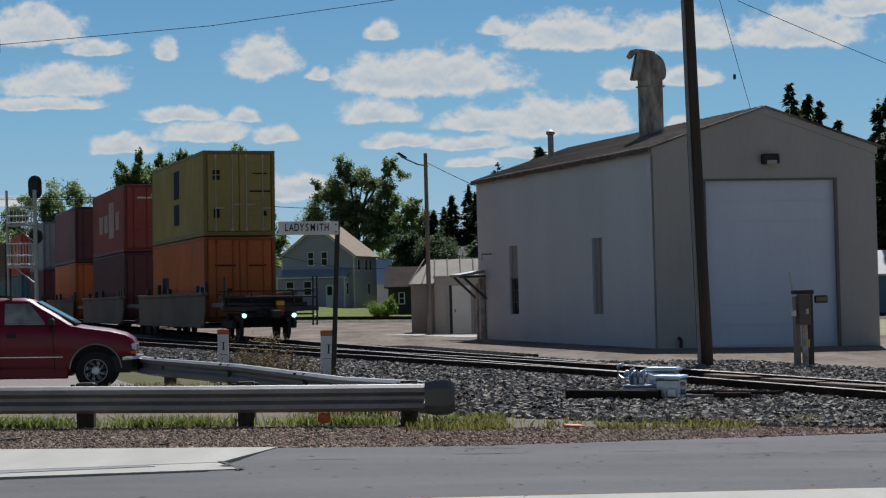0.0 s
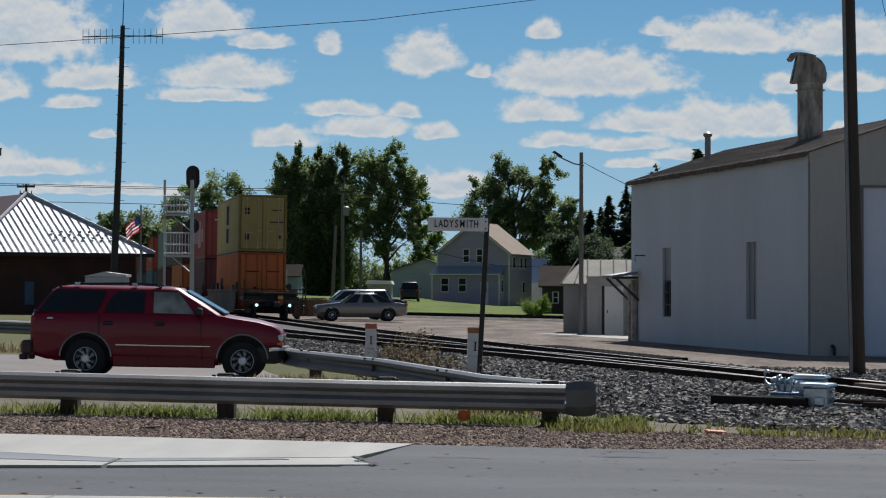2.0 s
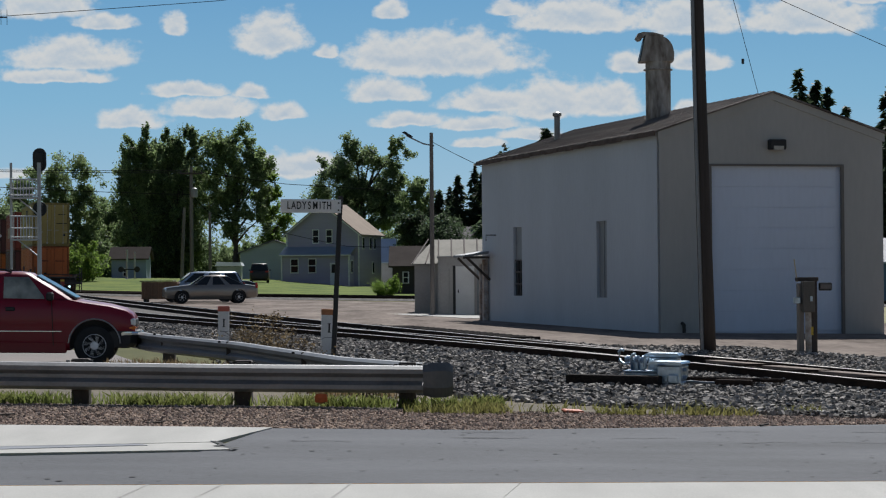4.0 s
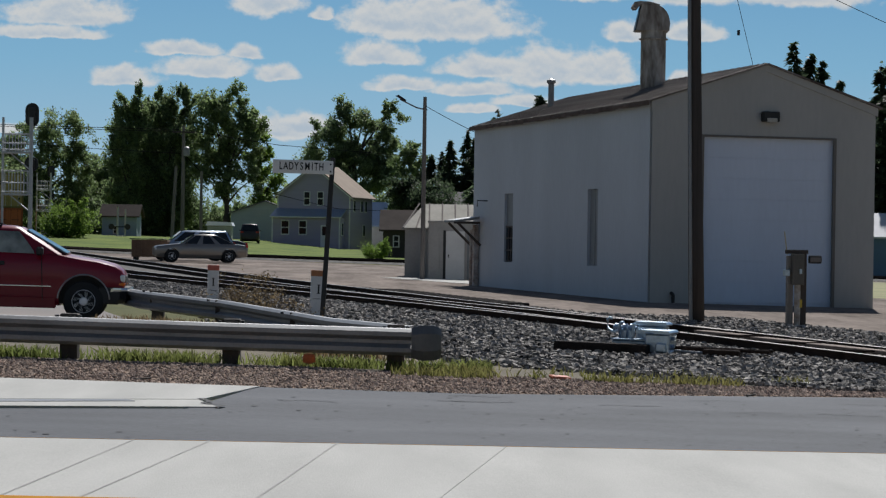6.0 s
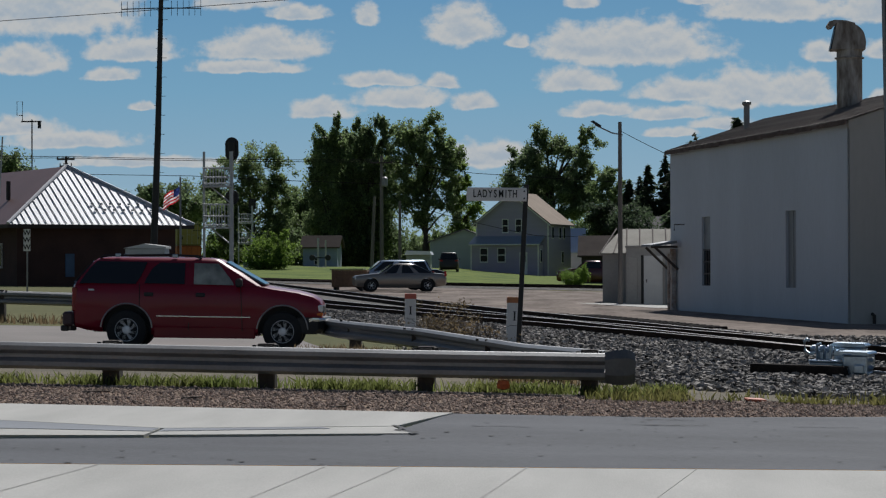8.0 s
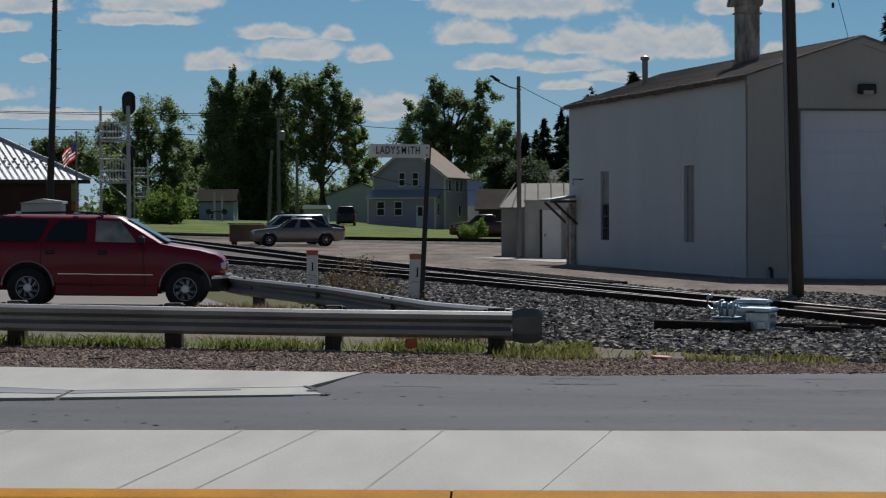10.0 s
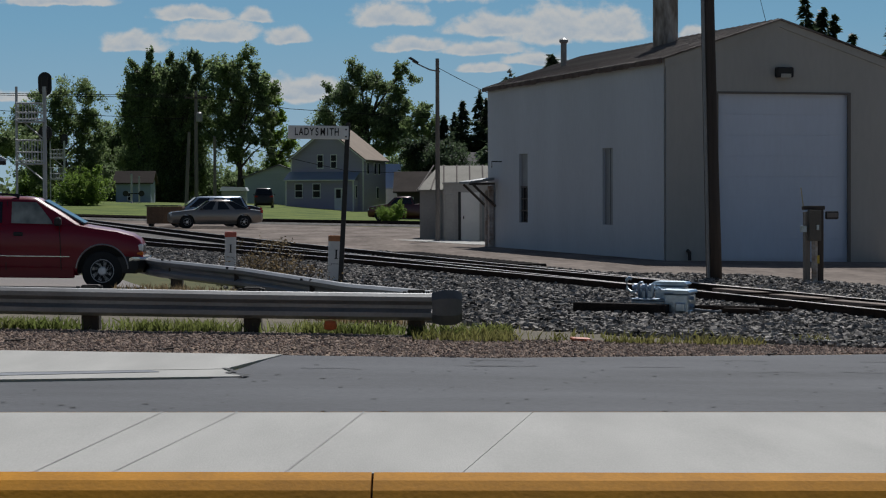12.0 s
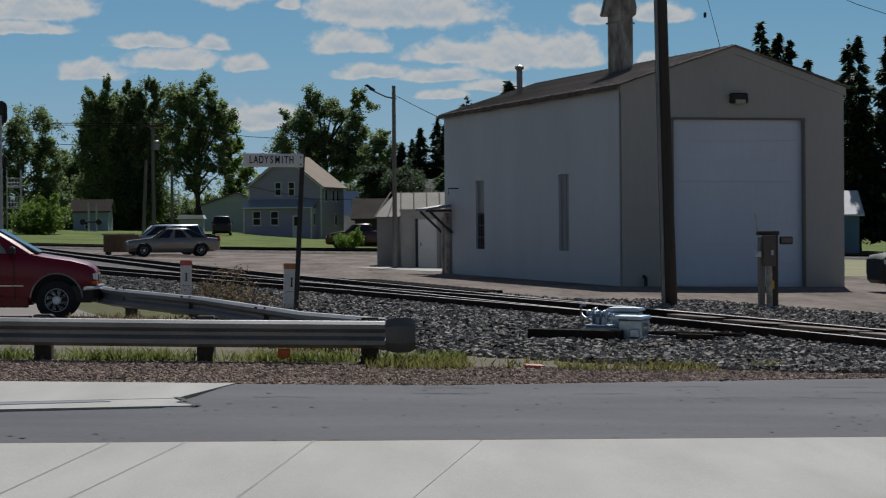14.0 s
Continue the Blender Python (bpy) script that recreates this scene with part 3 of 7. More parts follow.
def ballast():
    """Mound of ballast under both tracks, and loose stones over the nearer stretch."""
    bm = B()
    ys = [12, 18, 22, 24.3, 25.5, 27.5, 30, 34, 38, 42, 46, 50, 55, 60, 66, 72, 80, 90, 110, 140, 200, 320, 600]
    prev = None
    for y in ys:
        xm, xb = track_x(y), branch_x(y)
        e = min(bed_left(y), xb - 2.4)
        row = [(e, -0.02), (xb - 2.0, 0.0), (xb - 1.3, -0.018), ((xm + xb) / 2, -0.018), (xm + 1.3, -0.018), (xm + 1.9, 0.0), (xm + 2.4, -0.03)]
        vs = [bm.verts.new((x, y, gz(x) + z + 0.012)) for x, z in row]
        if prev:
            for k in range(len(vs) - 1):
                bm.faces.new((prev[k], prev[k + 1], vs[k + 1], vs[k]))
        prev = vs
    solo("ballast_bed", bm, M_BALLAST, "dark grey crushed stone ballast bed", "ballast", kind="structure")
    rng = np.random.default_rng(5)
    cube = np.array([(a, b, c) for a in (-1, 1) for b in (-1, 1) for c in (-1, 1)], float)
    fc = np.array([(0, 1, 3, 2), (4, 6, 7, 5), (0, 4, 5, 1), (2, 3, 7, 6), (0, 2, 6, 4), (1, 5, 7, 3)])
    V, Fc = [], []
    n = 0
    N = 120000
    yy = 24.4 + 42 * rng.random(N) ** 1.6
    for k in range(N):
        y = yy[k]
        xm, xb = track_x(y), branch_x(y)
        e = bed_left(y)
        x = rng.uniform(e - 0.8, xm + (5.5 if 28 < y < 49 else 2.3))
        if x < e + 0.5 and rng.random() < (e + 0.5 - x) / 1.3:
            continue
        on_bed = xb - 1.3 < x < xm + 1.3
        r = rng.uniform(0.015, 0.041)
        z = gz(x, y) + (-0.03 if on_bed else 0.0) + rng.uniform(-0.02, 0.03)
        c = cube * r * rng.uniform(0.55, 1.15, (8, 3)) * (1, 1, 0.8)
        a, b = rng.uniform(0, 6.28, 2)
        ca, sa, cb, sb = math.cos(a), math.sin(a), math.cos(b), math.sin(b)
        R = np.array(((ca, -sa, 0), (sa, ca, 0), (0, 0, 1))) @ np.array(((1, 0, 0), (0, cb, -sb), (0, sb, cb)))
        V.append(c @ R.T + (x, y, z))
        Fc.append(fc + n)
        n += 8
    me = from_arrays("ballast_stones", np.concatenate(V).tolist(), np.concatenate(Fc).tolist(), M_STONE)
    tagged(new("ballast_stones", me), "loose grey crushed ballast stones", "stones", kind="stuff")


ballast()

# ---- engine shed: grey gabled building beside the track ----
BLD = pose(5.72, 61.3, -0.10, 0, 0, 16.0)
BW, BL, EAVE, RIDGE = 6.66, 16.6, 5.46, 6.53


def shed_building():
    root = thing("shed_building", "grey metal gabled shed with a large white overhead door", "building", BLD)
    T = 0.18
    # long wall with two narrow window openings
    wins = ((4.2, 5.08, 0.93, 3.16), (12.2, 13.1, 0.93, 3.16))

    def sheet_wall(us, zs, holes, place, cap=None):
        """One sheet with openings, then given thickness; place(u, z, d) sets a point of the wall."""
        bm = B()
        gv = [[bm.verts.new((u, 0, z)) for u in us] for z in zs]
        for j in range(len(zs) - 1):
            for i in range(len(us) - 1):
                if (i, j) not in holes:
                    bm.faces.new((gv[j][i], gv[j][i + 1], gv[j + 1][i + 1], gv[j + 1][i]))
        if cap:
            bm.faces.new(gv[-1] + [bm.verts.new((cap[0], 0, cap[1]))])
        r = bmesh.ops.extrude_face_region(bm, geom=bm.faces[:])
        for v in [e for e in r["geom"] if isinstance(e, bmesh.types.BMVert)]:
            v.co.y = 1.0
        for v in bm.verts:
            v.co = place(v.co.x, v.co.z, v.co.y)
        bmesh.ops.recalc_face_normals(bm, faces=bm.faces[:])
        return bm

    def long_wall(x0, holes):
        if not holes:
            return sheet_wall([0.0, BL], [-0.4, EAVE], (), lambda u, z, d: Vector((x0 + T * d, u, z)))
        us = [0.0] + [v for h in holes for v in h[:2]] + [BL]
        return sheet_wall(us, [-0.4, holes[0][2], holes[0][3], EAVE], ((1, 1), (3, 1)), lambda u, z, d: Vector((x0 + T * d, u, z)))
    part("long_wall", long_wall(0.002, wins), M_WALL, root, "pale grey painted sheet wall")
    part("long_wall", long_wall(BW - T, ()), M_WALL, root, "pale grey painted sheet wall")
    d0, d1, dh = 1.47, 5.42, 4.55
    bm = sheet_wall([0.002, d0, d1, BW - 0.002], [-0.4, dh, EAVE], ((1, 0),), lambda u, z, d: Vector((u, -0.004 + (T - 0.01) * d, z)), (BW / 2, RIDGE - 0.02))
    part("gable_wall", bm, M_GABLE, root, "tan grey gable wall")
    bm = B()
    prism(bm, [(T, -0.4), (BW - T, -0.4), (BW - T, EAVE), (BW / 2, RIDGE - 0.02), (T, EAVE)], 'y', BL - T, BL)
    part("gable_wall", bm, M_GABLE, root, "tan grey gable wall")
    # overhead door in horizontal panels, framed
    door = part("overhead_door", box(B(), ((d0 + d1) / 2, 0.15, dh / 2 - 0.2), (d1 - d0, 0.03, dh + 0.4)), M_DOORW, root, "white sectional overhead door")
    n = 8
    for k in range(n):
        z0, z1 = dh * k / n, dh * (k + 1) / n
        bm = box(B(), ((d0 + d1) / 2, 0.118, (z0 + z1) / 2), (d1 - d0 - 0.02, 0.03, z1 - z0 - 0.003), 0.0015)
        part("door_panel", bm, M_DOORW, door)
    bm = B()
    for c, s in (((d0 - 0.0, -0.012, dh / 2 - 0.2), (0.09, 0.05, dh + 0.4)), ((d1 + 0.0, -0.012, dh / 2 - 0.2), (0.09, 0.05, dh + 0.4)), (((d0 + d1) / 2, -0.012, dh + 0.02), (d1 - d0 + 0.09, 0.05, 0.06))):
        box(bm, c, s, 0.006)
    part("door_frame", bm, mat("dark_grey_trim", (0.16, 0.145, 0.13), 0.6, vary=0.1), root, "brown grey door trim")
    # trim boards on the rake, corners
    for s in (0, 1):
        bm = B()
        xa, xb = (0 - 0.05, BW / 2) if s == 0 else (BW + 0.05, BW / 2)
        za = EAVE - 0.02
        prism(bm, [(xa, za - 0.2), (xb, RIDGE - 0.16), (xb, RIDGE + 0.04), (xa, za + 0.02)], 'y', -0.05, 0.0)
        part("rake_board", bm, M_GABLE, root)
    # roof: two slopes of ribbed sheet with worn, uneven edges
    for s in (0, 1):
        bm = B()
        xa = -0.16 if s == 0 else BW + 0.16
        za = EAVE - 0.16 * (RIDGE - EAVE) / (BW / 2) + 0.03
        prism(bm, [(xa, za), (BW / 2, RIDGE + 0.03), (BW / 2, RIDGE + 0.08), (xa, za + 0.05)], 'y', -0.12, BL + 0.12)
        sl = part("roof_slope", bm, M_ROOF, root, "weathered rust stained roof sheeting")
        rib = B()
        box(rib, (0, 0, 0), (1, 0.05, 0.022))
        me = mesh_of(rib, "roof_rib", M_ROOF)
        L = math.hypot(BW / 2 - xa if s == 0 else xa - BW / 2, RIDGE + 0.08 - za - 0.05)
        ang = math.degrees(math.atan2(RIDGE + 0.03 - za, BW / 2 + 0.16))
        for k in range(38):
            o = new("roof_rib", me)
            o.parent = sl
            o.matrix_basis = pose((xa + BW / 2) / 2, 0.1 + k * 0.44, (za + RIDGE + 0.13) / 2 + 0.006, 0, -ang if s == 0 else ang, 0) @ Matrix.Diagonal((L, 1, 1, 1))
    bm = B()
    y = -0.12
    while y < BL:
        w = random.uniform(0.5, 0.9)
        box(bm, (-0.17, y + w / 2, EAVE - 0.06 + random.uniform(-0.012, 0.012)), (0.03, w - 0.01, 0.11 + random.uniform(-0.02, 0.02)))
        y += w
    part("eave_trim", bm, mat("flaking_brown_trim", (0.045, 0.028, 0.02), 0.85, vary=0.4, big=3, fine=20, col2=(0.16, 0.11, 0.085)), root, "flaking brown eave trim")
    # windows
    for k, (y0, y1, z0, z1) in enumerate(wins):
        w = part("window", box(B(), (0.10, (y0 + y1) / 2, (z0 + z1) / 2), (0.02, y1 - y0, z1 - z0)), M_PANEL, root, "narrow grey translucent window panel")
        if k == 1:
            zm = z0 + 0.52 * (z1 - z0)
            part("pane", box(B(), (0.075, (y0 + y1) / 2, (z0 + zm) / 2), (0.02, y1 - y0 - 0.06, zm - z0 - 0.05)), M_DARKGLASS, w, "dark glazed lower pane")
            bm = B()
            for yy in (y0 + 0.32, y0 + 0.6):
                box(bm, (0.06, yy, (z0 + zm) / 2), (0.02, 0.04, zm - z0))
            for j in range(4):
                box(bm, (0.06, (y0 + y1) / 2, z0 + (zm - z0) * j / 3), (0.02, y1 - y0, 0.04))
            part("glazing_bar", bm, mat("old_window_frame", (0.1, 0.085, 0.075), 0.8), w)
        else:
            bm = B()
            box(bm, (0.085, (y0 + y1) / 2, (z0 + z1) / 2), (0.02, 0.03, z1 - z0))
            part("glazing_bar", bm, M_PANEL, w)
    # wall lamp over the door
    lamp = part("wall_lamp", box(B(), (3.42, -0.12, 5.13), (0.48, 0.24, 0.28), 0.03), M_BLACK, root, "black wall pack lamp")
    part("lens", box(B(), (3.42, -0.235, 5.03), (0.3, 0.05, 0.12), 0.01), mat("lamp_lens", (0.45, 0.43, 0.38), 0.3), lamp, "pale lens")
    part("stub_pipe", tube(B(), [(0.62, -0.15, 0.0), (0.62, -0.15, 0.22), (0.62, -0.02, 0.26)], 0.05, 8), M_BLACK, root, "dark stub pipe at the wall")
    # downpipe and canopy over the side entrance at the far end
    cyy = BL - 0.7
    bm = B()
    rod(bm, (-0.14, cyy + 0.45, -0.1), (-0.14, cyy + 0.45, 2.0), 0.05, n=8)
    box(bm, (-0.12, cyy, 1.05), (0.16, 0.2, 2.2), 0.01)
    part("stained_post", bm, mat("peeling_white_post", (0.22, 0.15, 0.11), 0.85, big=4, fine=14, col2=(0.55, 0.52, 0.5)), root, "rust stained white post")
    can = part("canopy", prism(B(), [(-0.15, 2.33), (-1.02, 2.22), (-1.02, 2.29), (-0.15, 2.42)], 'y', cyy - 0.55, cyy + 0.75), M_GALV, root, "small bright metal canopy")
    part("beam", box(B(), (-0.58, cyy - 0.5, 2.21), (0.9, 0.07, 0.08)), M_WOODPOST, can, "dark timber beam")
    for yy in (cyy - 0.5, cyy + 0.6):
        part("bracket", rod(B(), (-0.9, yy, 2.2), (-0.1, yy, 1.45), 0.045, n=4), M_WOODPOST, can, "dark timber bracket")
    part("iron_hook", tube(B(), [(0, cyy - 0.9, 2.95), (-0.35, cyy - 0.9, 2.95), (-0.35, cyy - 0.9, 2.75)], 0.02, 5), M_BLACK, root)
    return root


shed_building()


def duct_stack():
    root = thing("exhaust_stack", "stained metal exhaust stack with a curved hood on the shed roof", "chimney", BLD @ pose(2.55, 6.55, 6.12, 0, 0, -16))
    bm = B()
    lathe(bm, [(0.40, 0.0), (0.38, 0.02), (0.38, 1.62), (0.44, 1.63), (0.44, 1.66), (0.38, 1.67), (0.38, 1.9)], 24)
    part("duct", bm, M_DUCT, root, "round duct with brown stains", smooth=False)
    bm = B()
    lathe(bm, [(0.62, -0.1), (0.5, 0.04), (0.39, 0.06)], 20)
    part("flashing", bm, M_DUCT, root)
    # hood: a closed rounded box, its mouth's shade a black panel, with a curled lid
    bm = B()
    arc = [(0.44, 1.88), (0.46, 2.1)] + [(-0.06 + 0.5 * math.cos(a), 2.16 + 0.5 * math.sin(a)) for a in [0.1 * k * math.pi / 2 for k in range(1, 10)]] + [(-0.40, 2.66), (-0.56, 1.88)]
    prism(bm, arc, 'y', -0.4, 0.4)
    hood = part("hood", bm, M_DUCT, root, "rounded side-blowing hood")
    part("hood_mouth", prism(B(), [(-0.425, 2.62), (-0.59, 1.9), (-0.56, 1.9), (-0.395, 2.62)], 'y', -0.36, 0.36), M_BLACK, hood, "black panel for the shade inside the mouth")
    bm = B()
    lid = [(0.15, 2.66), (-0.15, 2.74), (-0.45, 2.76), (-0.62, 2.72), (-0.67, 2.62), (-0.6, 2.54), (-0.5, 2.56), (-0.42, 2.66), (-0.15, 2.67), (0.12, 2.6)]
    prism(bm, lid, 'y', -0.42, 0.42)
    part("lid", bm, M_DUCT, hood, "curled lid edge")


duct_stack()


def vent_pipe():
    root = thing("vent_pipe", "thin grey vent pipe with a cap on the roof", "vent pipe", BLD @ pose(1.75, 13.7, 5.98))
    part("pipe", rod(B(), (0, 0, -0.1), (0, 0, 0.92), 0.10, n=12), M_GALV, root)
    part("cap", lathe(B(), [(0.10, 0.86), (0.15, 0.9), (0.15, 0.98), (0.02, 1.05)], 12), M_GALV, root)


vent_pipe()


def lean_to():
    """Low outbuilding behind the shed, with a seamed metal roof and a door."""
    root = thing("outbuilding", "low white outbuilding with a seamed pale metal roof and white door", "outbuilding", pose(0, 90, 0))
    w = mat("dirty_white_block", (0.37, 0.355, 0.335), 0.8, vary=0.14, big=1, fine=12, bump=0.15)
    part("wall", prism(B(), [(-1.37, -0.3), (6, -0.3), (6, 1.95), (-1.37, 1.95)], 'y', 0.0, 3.6), w, root)
    part("wall", prism(B(), [(-0.42, -0.3), (4.5, -0.3), (4.5, 2.2), (-0.42, 2.2)], 'y', -2.2, -0.005), w, root)
    roof = part("roof", prism(B(), [(-0.2, 1.93), (2.2, 2.92), (2.2, 2.98), (-0.2, 1.99)], 'x', -1.5, 6.0), mat("cream_metal_roof", (0.30, 0.285, 0.245), 0.75, 0.0, vary=0.15, big=1, fine=10, spec=0.08), root, "pale metal roof")
    for v in roof.data.vertices:
        if v.co.x < 0 and v.co.y > 1:
            v.co.x = -0.62
    for k in range(14):
        x = -1.45 + k * 0.52
        bm = B()
        x1 = x if k > 1 else x + 0.62 - 0.3 * k
        rod(bm, (x, -0.2, 2.0), (max(x1, x), 2.2, 3.0), 0.03, n=4)
        part("roof_seam", bm, mat("seam_brown", (0.16, 0.13, 0.11), 0.6), roof)
    part("flat_roof", box(B(), (2.04, -1.1, 2.23), (5.0, 2.3, 0.07), 0.01), w, root)
    door = part("door", box(B(), (0.62, -2.225, 0.92), (0.72, 0.05, 1.9), 0.01), M_WHITE, root, "white door")
    part("door_handle", box(B(), (0.36, -2.26, 0.9), (0.04, 0.05, 0.12)), M_BLACK, door)
    part("dark_gap", box(B(), (0.2, -2.205, 0.92), (0.1, 0.03, 1.95)), M_BLACK, root)
    part("shutter", box(B(), (-0.16, -2.22, 0.9), (0.36, 0.04, 1.8), 0.01), w, root)
    part("frame_strip", box(B(), (1.12, -2.22, 0.9), (0.07, 0.04, 1.8)), M_PANEL, root)
    slab("concrete_pad", [(-2.4, 87.2), (-0.4, 89), (2.3, 84), (1.4, 79.5), (0.6, 80)], 0.014, M_CONC, "pale concrete pad before the outbuilding", "concrete", None)


lean_to()

# ---- guardrails ----
def beam_profile():
    """W-shaped beam, 0.31 m high."""
    return [(0.0, 0.155), (0.03, 0.15), (0.08, 0.115), (0.08, 0.065), (0.012, 0.02), (0.012, -0.02), (0.08, -0.065), (0.08, -0.115), (0.03, -0.15), (0.0, -0.155)]


def guardrail(name, label, pts, front, post_every, end_shoe):
    """Steel beam on timber posts along pts (x, y, height of the beam's middle); front: the side that the beam stands out to."""
    root = thing(name, label, "guardrail", pose(pts[0][0], pts[0][1], 0))
    o = Vector((pts[0][0], pts[0][1], 0))
    P = [Vector(p) for p in pts]
    bm = B()
    rings = []
    for i, p in enumerate(P):
        d = (P[min(i + 1, len(P) - 1)] - P[max(i - 1, 0)])
        nrm = Vector((d.y, -d.x, 0)).normalized() * front
        rings.append([p - o + nrm * (0.10 + a) + Vector((0, 0, b)) for a, b in beam_profile()])
        rings[-1] += [p - o + nrm * (0.10 + a - 0.004) + Vector((0, 0, b)) for a, b in beam_profile()[::-1]]
    loft(bm, rings)
    beam = part("beam", bm, M_GALV, root, "weathered galvanised W beam")
    # posts
    for (x, y, z) in post_every:
        g = gz(x, y)
        top = z + 0.165 if front < 0 else z + 0.185
        part("post", box(B(), (x - o.x, y - o.y, (top + g - 0.3) / 2), (0.2, 0.2, top - g + 0.3), 0.012), M_WOODPOST, root, "dark timber post")
        d = (P[-1] - P[0])
        nrm = Vector((d.y, -d.x, 0)).normalized() * front
        part("blockout", box(B(), Vector((x - o.x, y - o.y, z - 0.0)) + nrm * 0.06, (0.15, 0.15, 0.33), 0.008), M_WOODPOST, root)
        for s in (-0.13, 0.13):
            bm = B()
            q = Vector((x - o.x + s, y - o.y, z + 0.158)) + nrm * 0.12
            box(bm, q, (0.04, 0.05, 0.03))
            part("bolt", bm, M_BLACK, root)
    if end_shoe:
        # flared, rounded end piece
        e = P[-1] - o
        bm = B()
        rings = []
        for k in range(9):
            a = k / 8
            bend = 0.14 * a * a
            h = 0.165 + 0.03 * min(1, a * 3) - (0.05 * (max(0, a - 0.75) / 0.25) ** 2)
            rings.append([(e.x + a * 0.34, e.y - 0.17 + bend, e.z + h), (e.x + a * 0.34, e.y - 0.205 + bend, e.z + h * 0.5), (e.x + a * 0.34, e.y - 0.205 + bend, e.z - h * 0.5), (e.x + a * 0.34, e.y - 0.17 + bend, e.z - h - 0.01), (e.x + a * 0.34, e.y - 0.15 + bend, e.z - h), (e.x + a * 0.34, e.y - 0.15 + bend, e.z + h)])
        loft(bm, rings)
        part("end_shoe", bm, mat("dull_grey_steel", (0.13, 0.135, 0.14), 0.5, 0.6, vary=0.2, big=3, fine=20), root, "rounded dull steel end piece")
    return root


RY = 25.75
guardrail("guardrail", "low galvanised guardrail on dark timber posts along the street", [(-30, RY + 0.1, 0.75), (-16, RY, 0.60), (-7, RY, 0.455), (-2.5, RY, 0.36), (-0.3, RY, 0.325)], 1,
          [(-13.6, RY + 0.1, 0.55), (-11.7, RY + 0.1, 0.52), (-9.7, RY + 0.1, 0.49), (-7.86, RY + 0.1, 0.465), (-6.02, RY + 0.1, 0.435), (-4.2, RY + 0.1, 0.40), (-2.35, RY + 0.1, 0.365), (-0.48, RY + 0.1, 0.33)], True)
guardrail("guardrail", "galvanised guardrail bending back towards the crossing", [(-0.2, 26.4, 0.33), (-1.3, 29.5, 0.30), (-3.1, 34.5, 0.36), (-4.95, 38.5, 0.40), (-5.6, 40.5, 0.42)], -1,
          [(-1.9, 31.1, 0.30), (-3.3, 34.9, 0.35), (-4.7, 38.0, 0.4)], False)
guardrail("guardrail", "galvanised guardrail beyond the side street", [(-40, 46, 1.05), (-20, 50, 1.0), (-12.7, 51.5, 0.72), (-10.5, 52, 0.6)], 1,
          [(-18, 50.4, 0.92), (-14.6, 51.1, 0.78), (-12.2, 51.6, 0.68)], False)


# ---- station sign, markers, switch machine ----
def station_sign():
    root = thing("station_sign", "white station name board on a dark leaning steel post", "sign", pose(-2.12, 41.2, gz(-2.1) - 0.1))
    bm = B()
    q = Matrix.Rotation(radians(1.6), 4, 'Y')
    box(bm, (0, 0, 1.5), (0.085, 0.05, 3.05), 0.008)
    box(bm, (0.03, 0.02, 1.5), (0.03, 0.06, 3.0))
    for v in bm.verts:
        v.co.x += v.co.z * 0.052
    part("post", bm, M_BLACK, root, "dark rusted steel post")
    board = part("board", box(B(), (-0.43, -0.06, 2.84), (1.10, 0.03, 0.245), 0.008), M_SIGNW, root, "white board", m=Matrix.Rotation(radians(1.0), 4, 'Y'))
    wide = {"I": 0.055, "M": 0.122, "L": 0.083, "T": 0.088, "S": 0.09}
    x = -0.46 - 0.5 * sum(wide.get(c, 0.097) for c in "LADYSMITH")
    for c in "LADYSMITH":
        w = wide.get(c, 0.097)
        ob = new("letter", text_mesh(c, 0.2, 0.003, 0.003))
        ob.data.materials.append(M_BLACK)
        ob.parent, ob.matrix_basis = board, Matrix.Translation((x + w / 2, -0.079, 2.845)) @ Matrix.Diagonal((0.62, 1, 0.97, 1))
        tagged(ob, "black capital letter")
        x += w
    bm = B()
    for z in (2.77, 2.90):
        rod(bm, (0.075, -0.085, z), (0.075, -0.07, z), 0.016, n=8)
    part("bolt", bm, M_BLACK, board)
    return root


station_sign()


def marker_post(x, y, w, h, cap, label, lean):
    root = thing("marker_post", label, "marker post", pose(x, y, gz(x) - 0.1, 0, lean, 8), group="cable markers")
    part("post", box(B(), (0, 0, (h + 0.1) / 2), (w, w * 0.8, h + 0.1), 0.012), M_WHITE, root, "white flat post")
    part("cap", box(B(), (0, 0, h + 0.055), (w + 0.015, w * 0.8 + 0.015, 0.12), 0.015), cap, root, "faded coloured cap")
    bm = B()
    box(bm, (0, -w * 0.4 - 0.003, h - 0.24), (0.03, 0.004, 0.16))
    box(bm, (0, -w * 0.4 - 0.003, h - 0.16), (0.06, 0.004, 0.012))
    box(bm, (0, -w * 0.4 - 0.003, h - 0.32), (0.06, 0.004, 0.012))
    box(bm, (0, -w * 0.4 - 0.003, h - 0.42), (w * 0.7, 0.004, 0.008))
    part("printed_mark", bm, M_BLACK, root, "dark printed mark")


marker_post(-4.75, 47.6, 0.23, 0.80, mat("red_cap", (0.50, 0.12, 0.08), 0.6, vary=0.15), "white cable marker post with a red cap", 0.5)
marker_post(-2.28, 42.4, 0.27, 0.84, mat("orange_brown_cap", (0.42, 0.17, 0.07), 0.6, vary=0.2), "white cable marker post with an orange brown cap", 2.0)


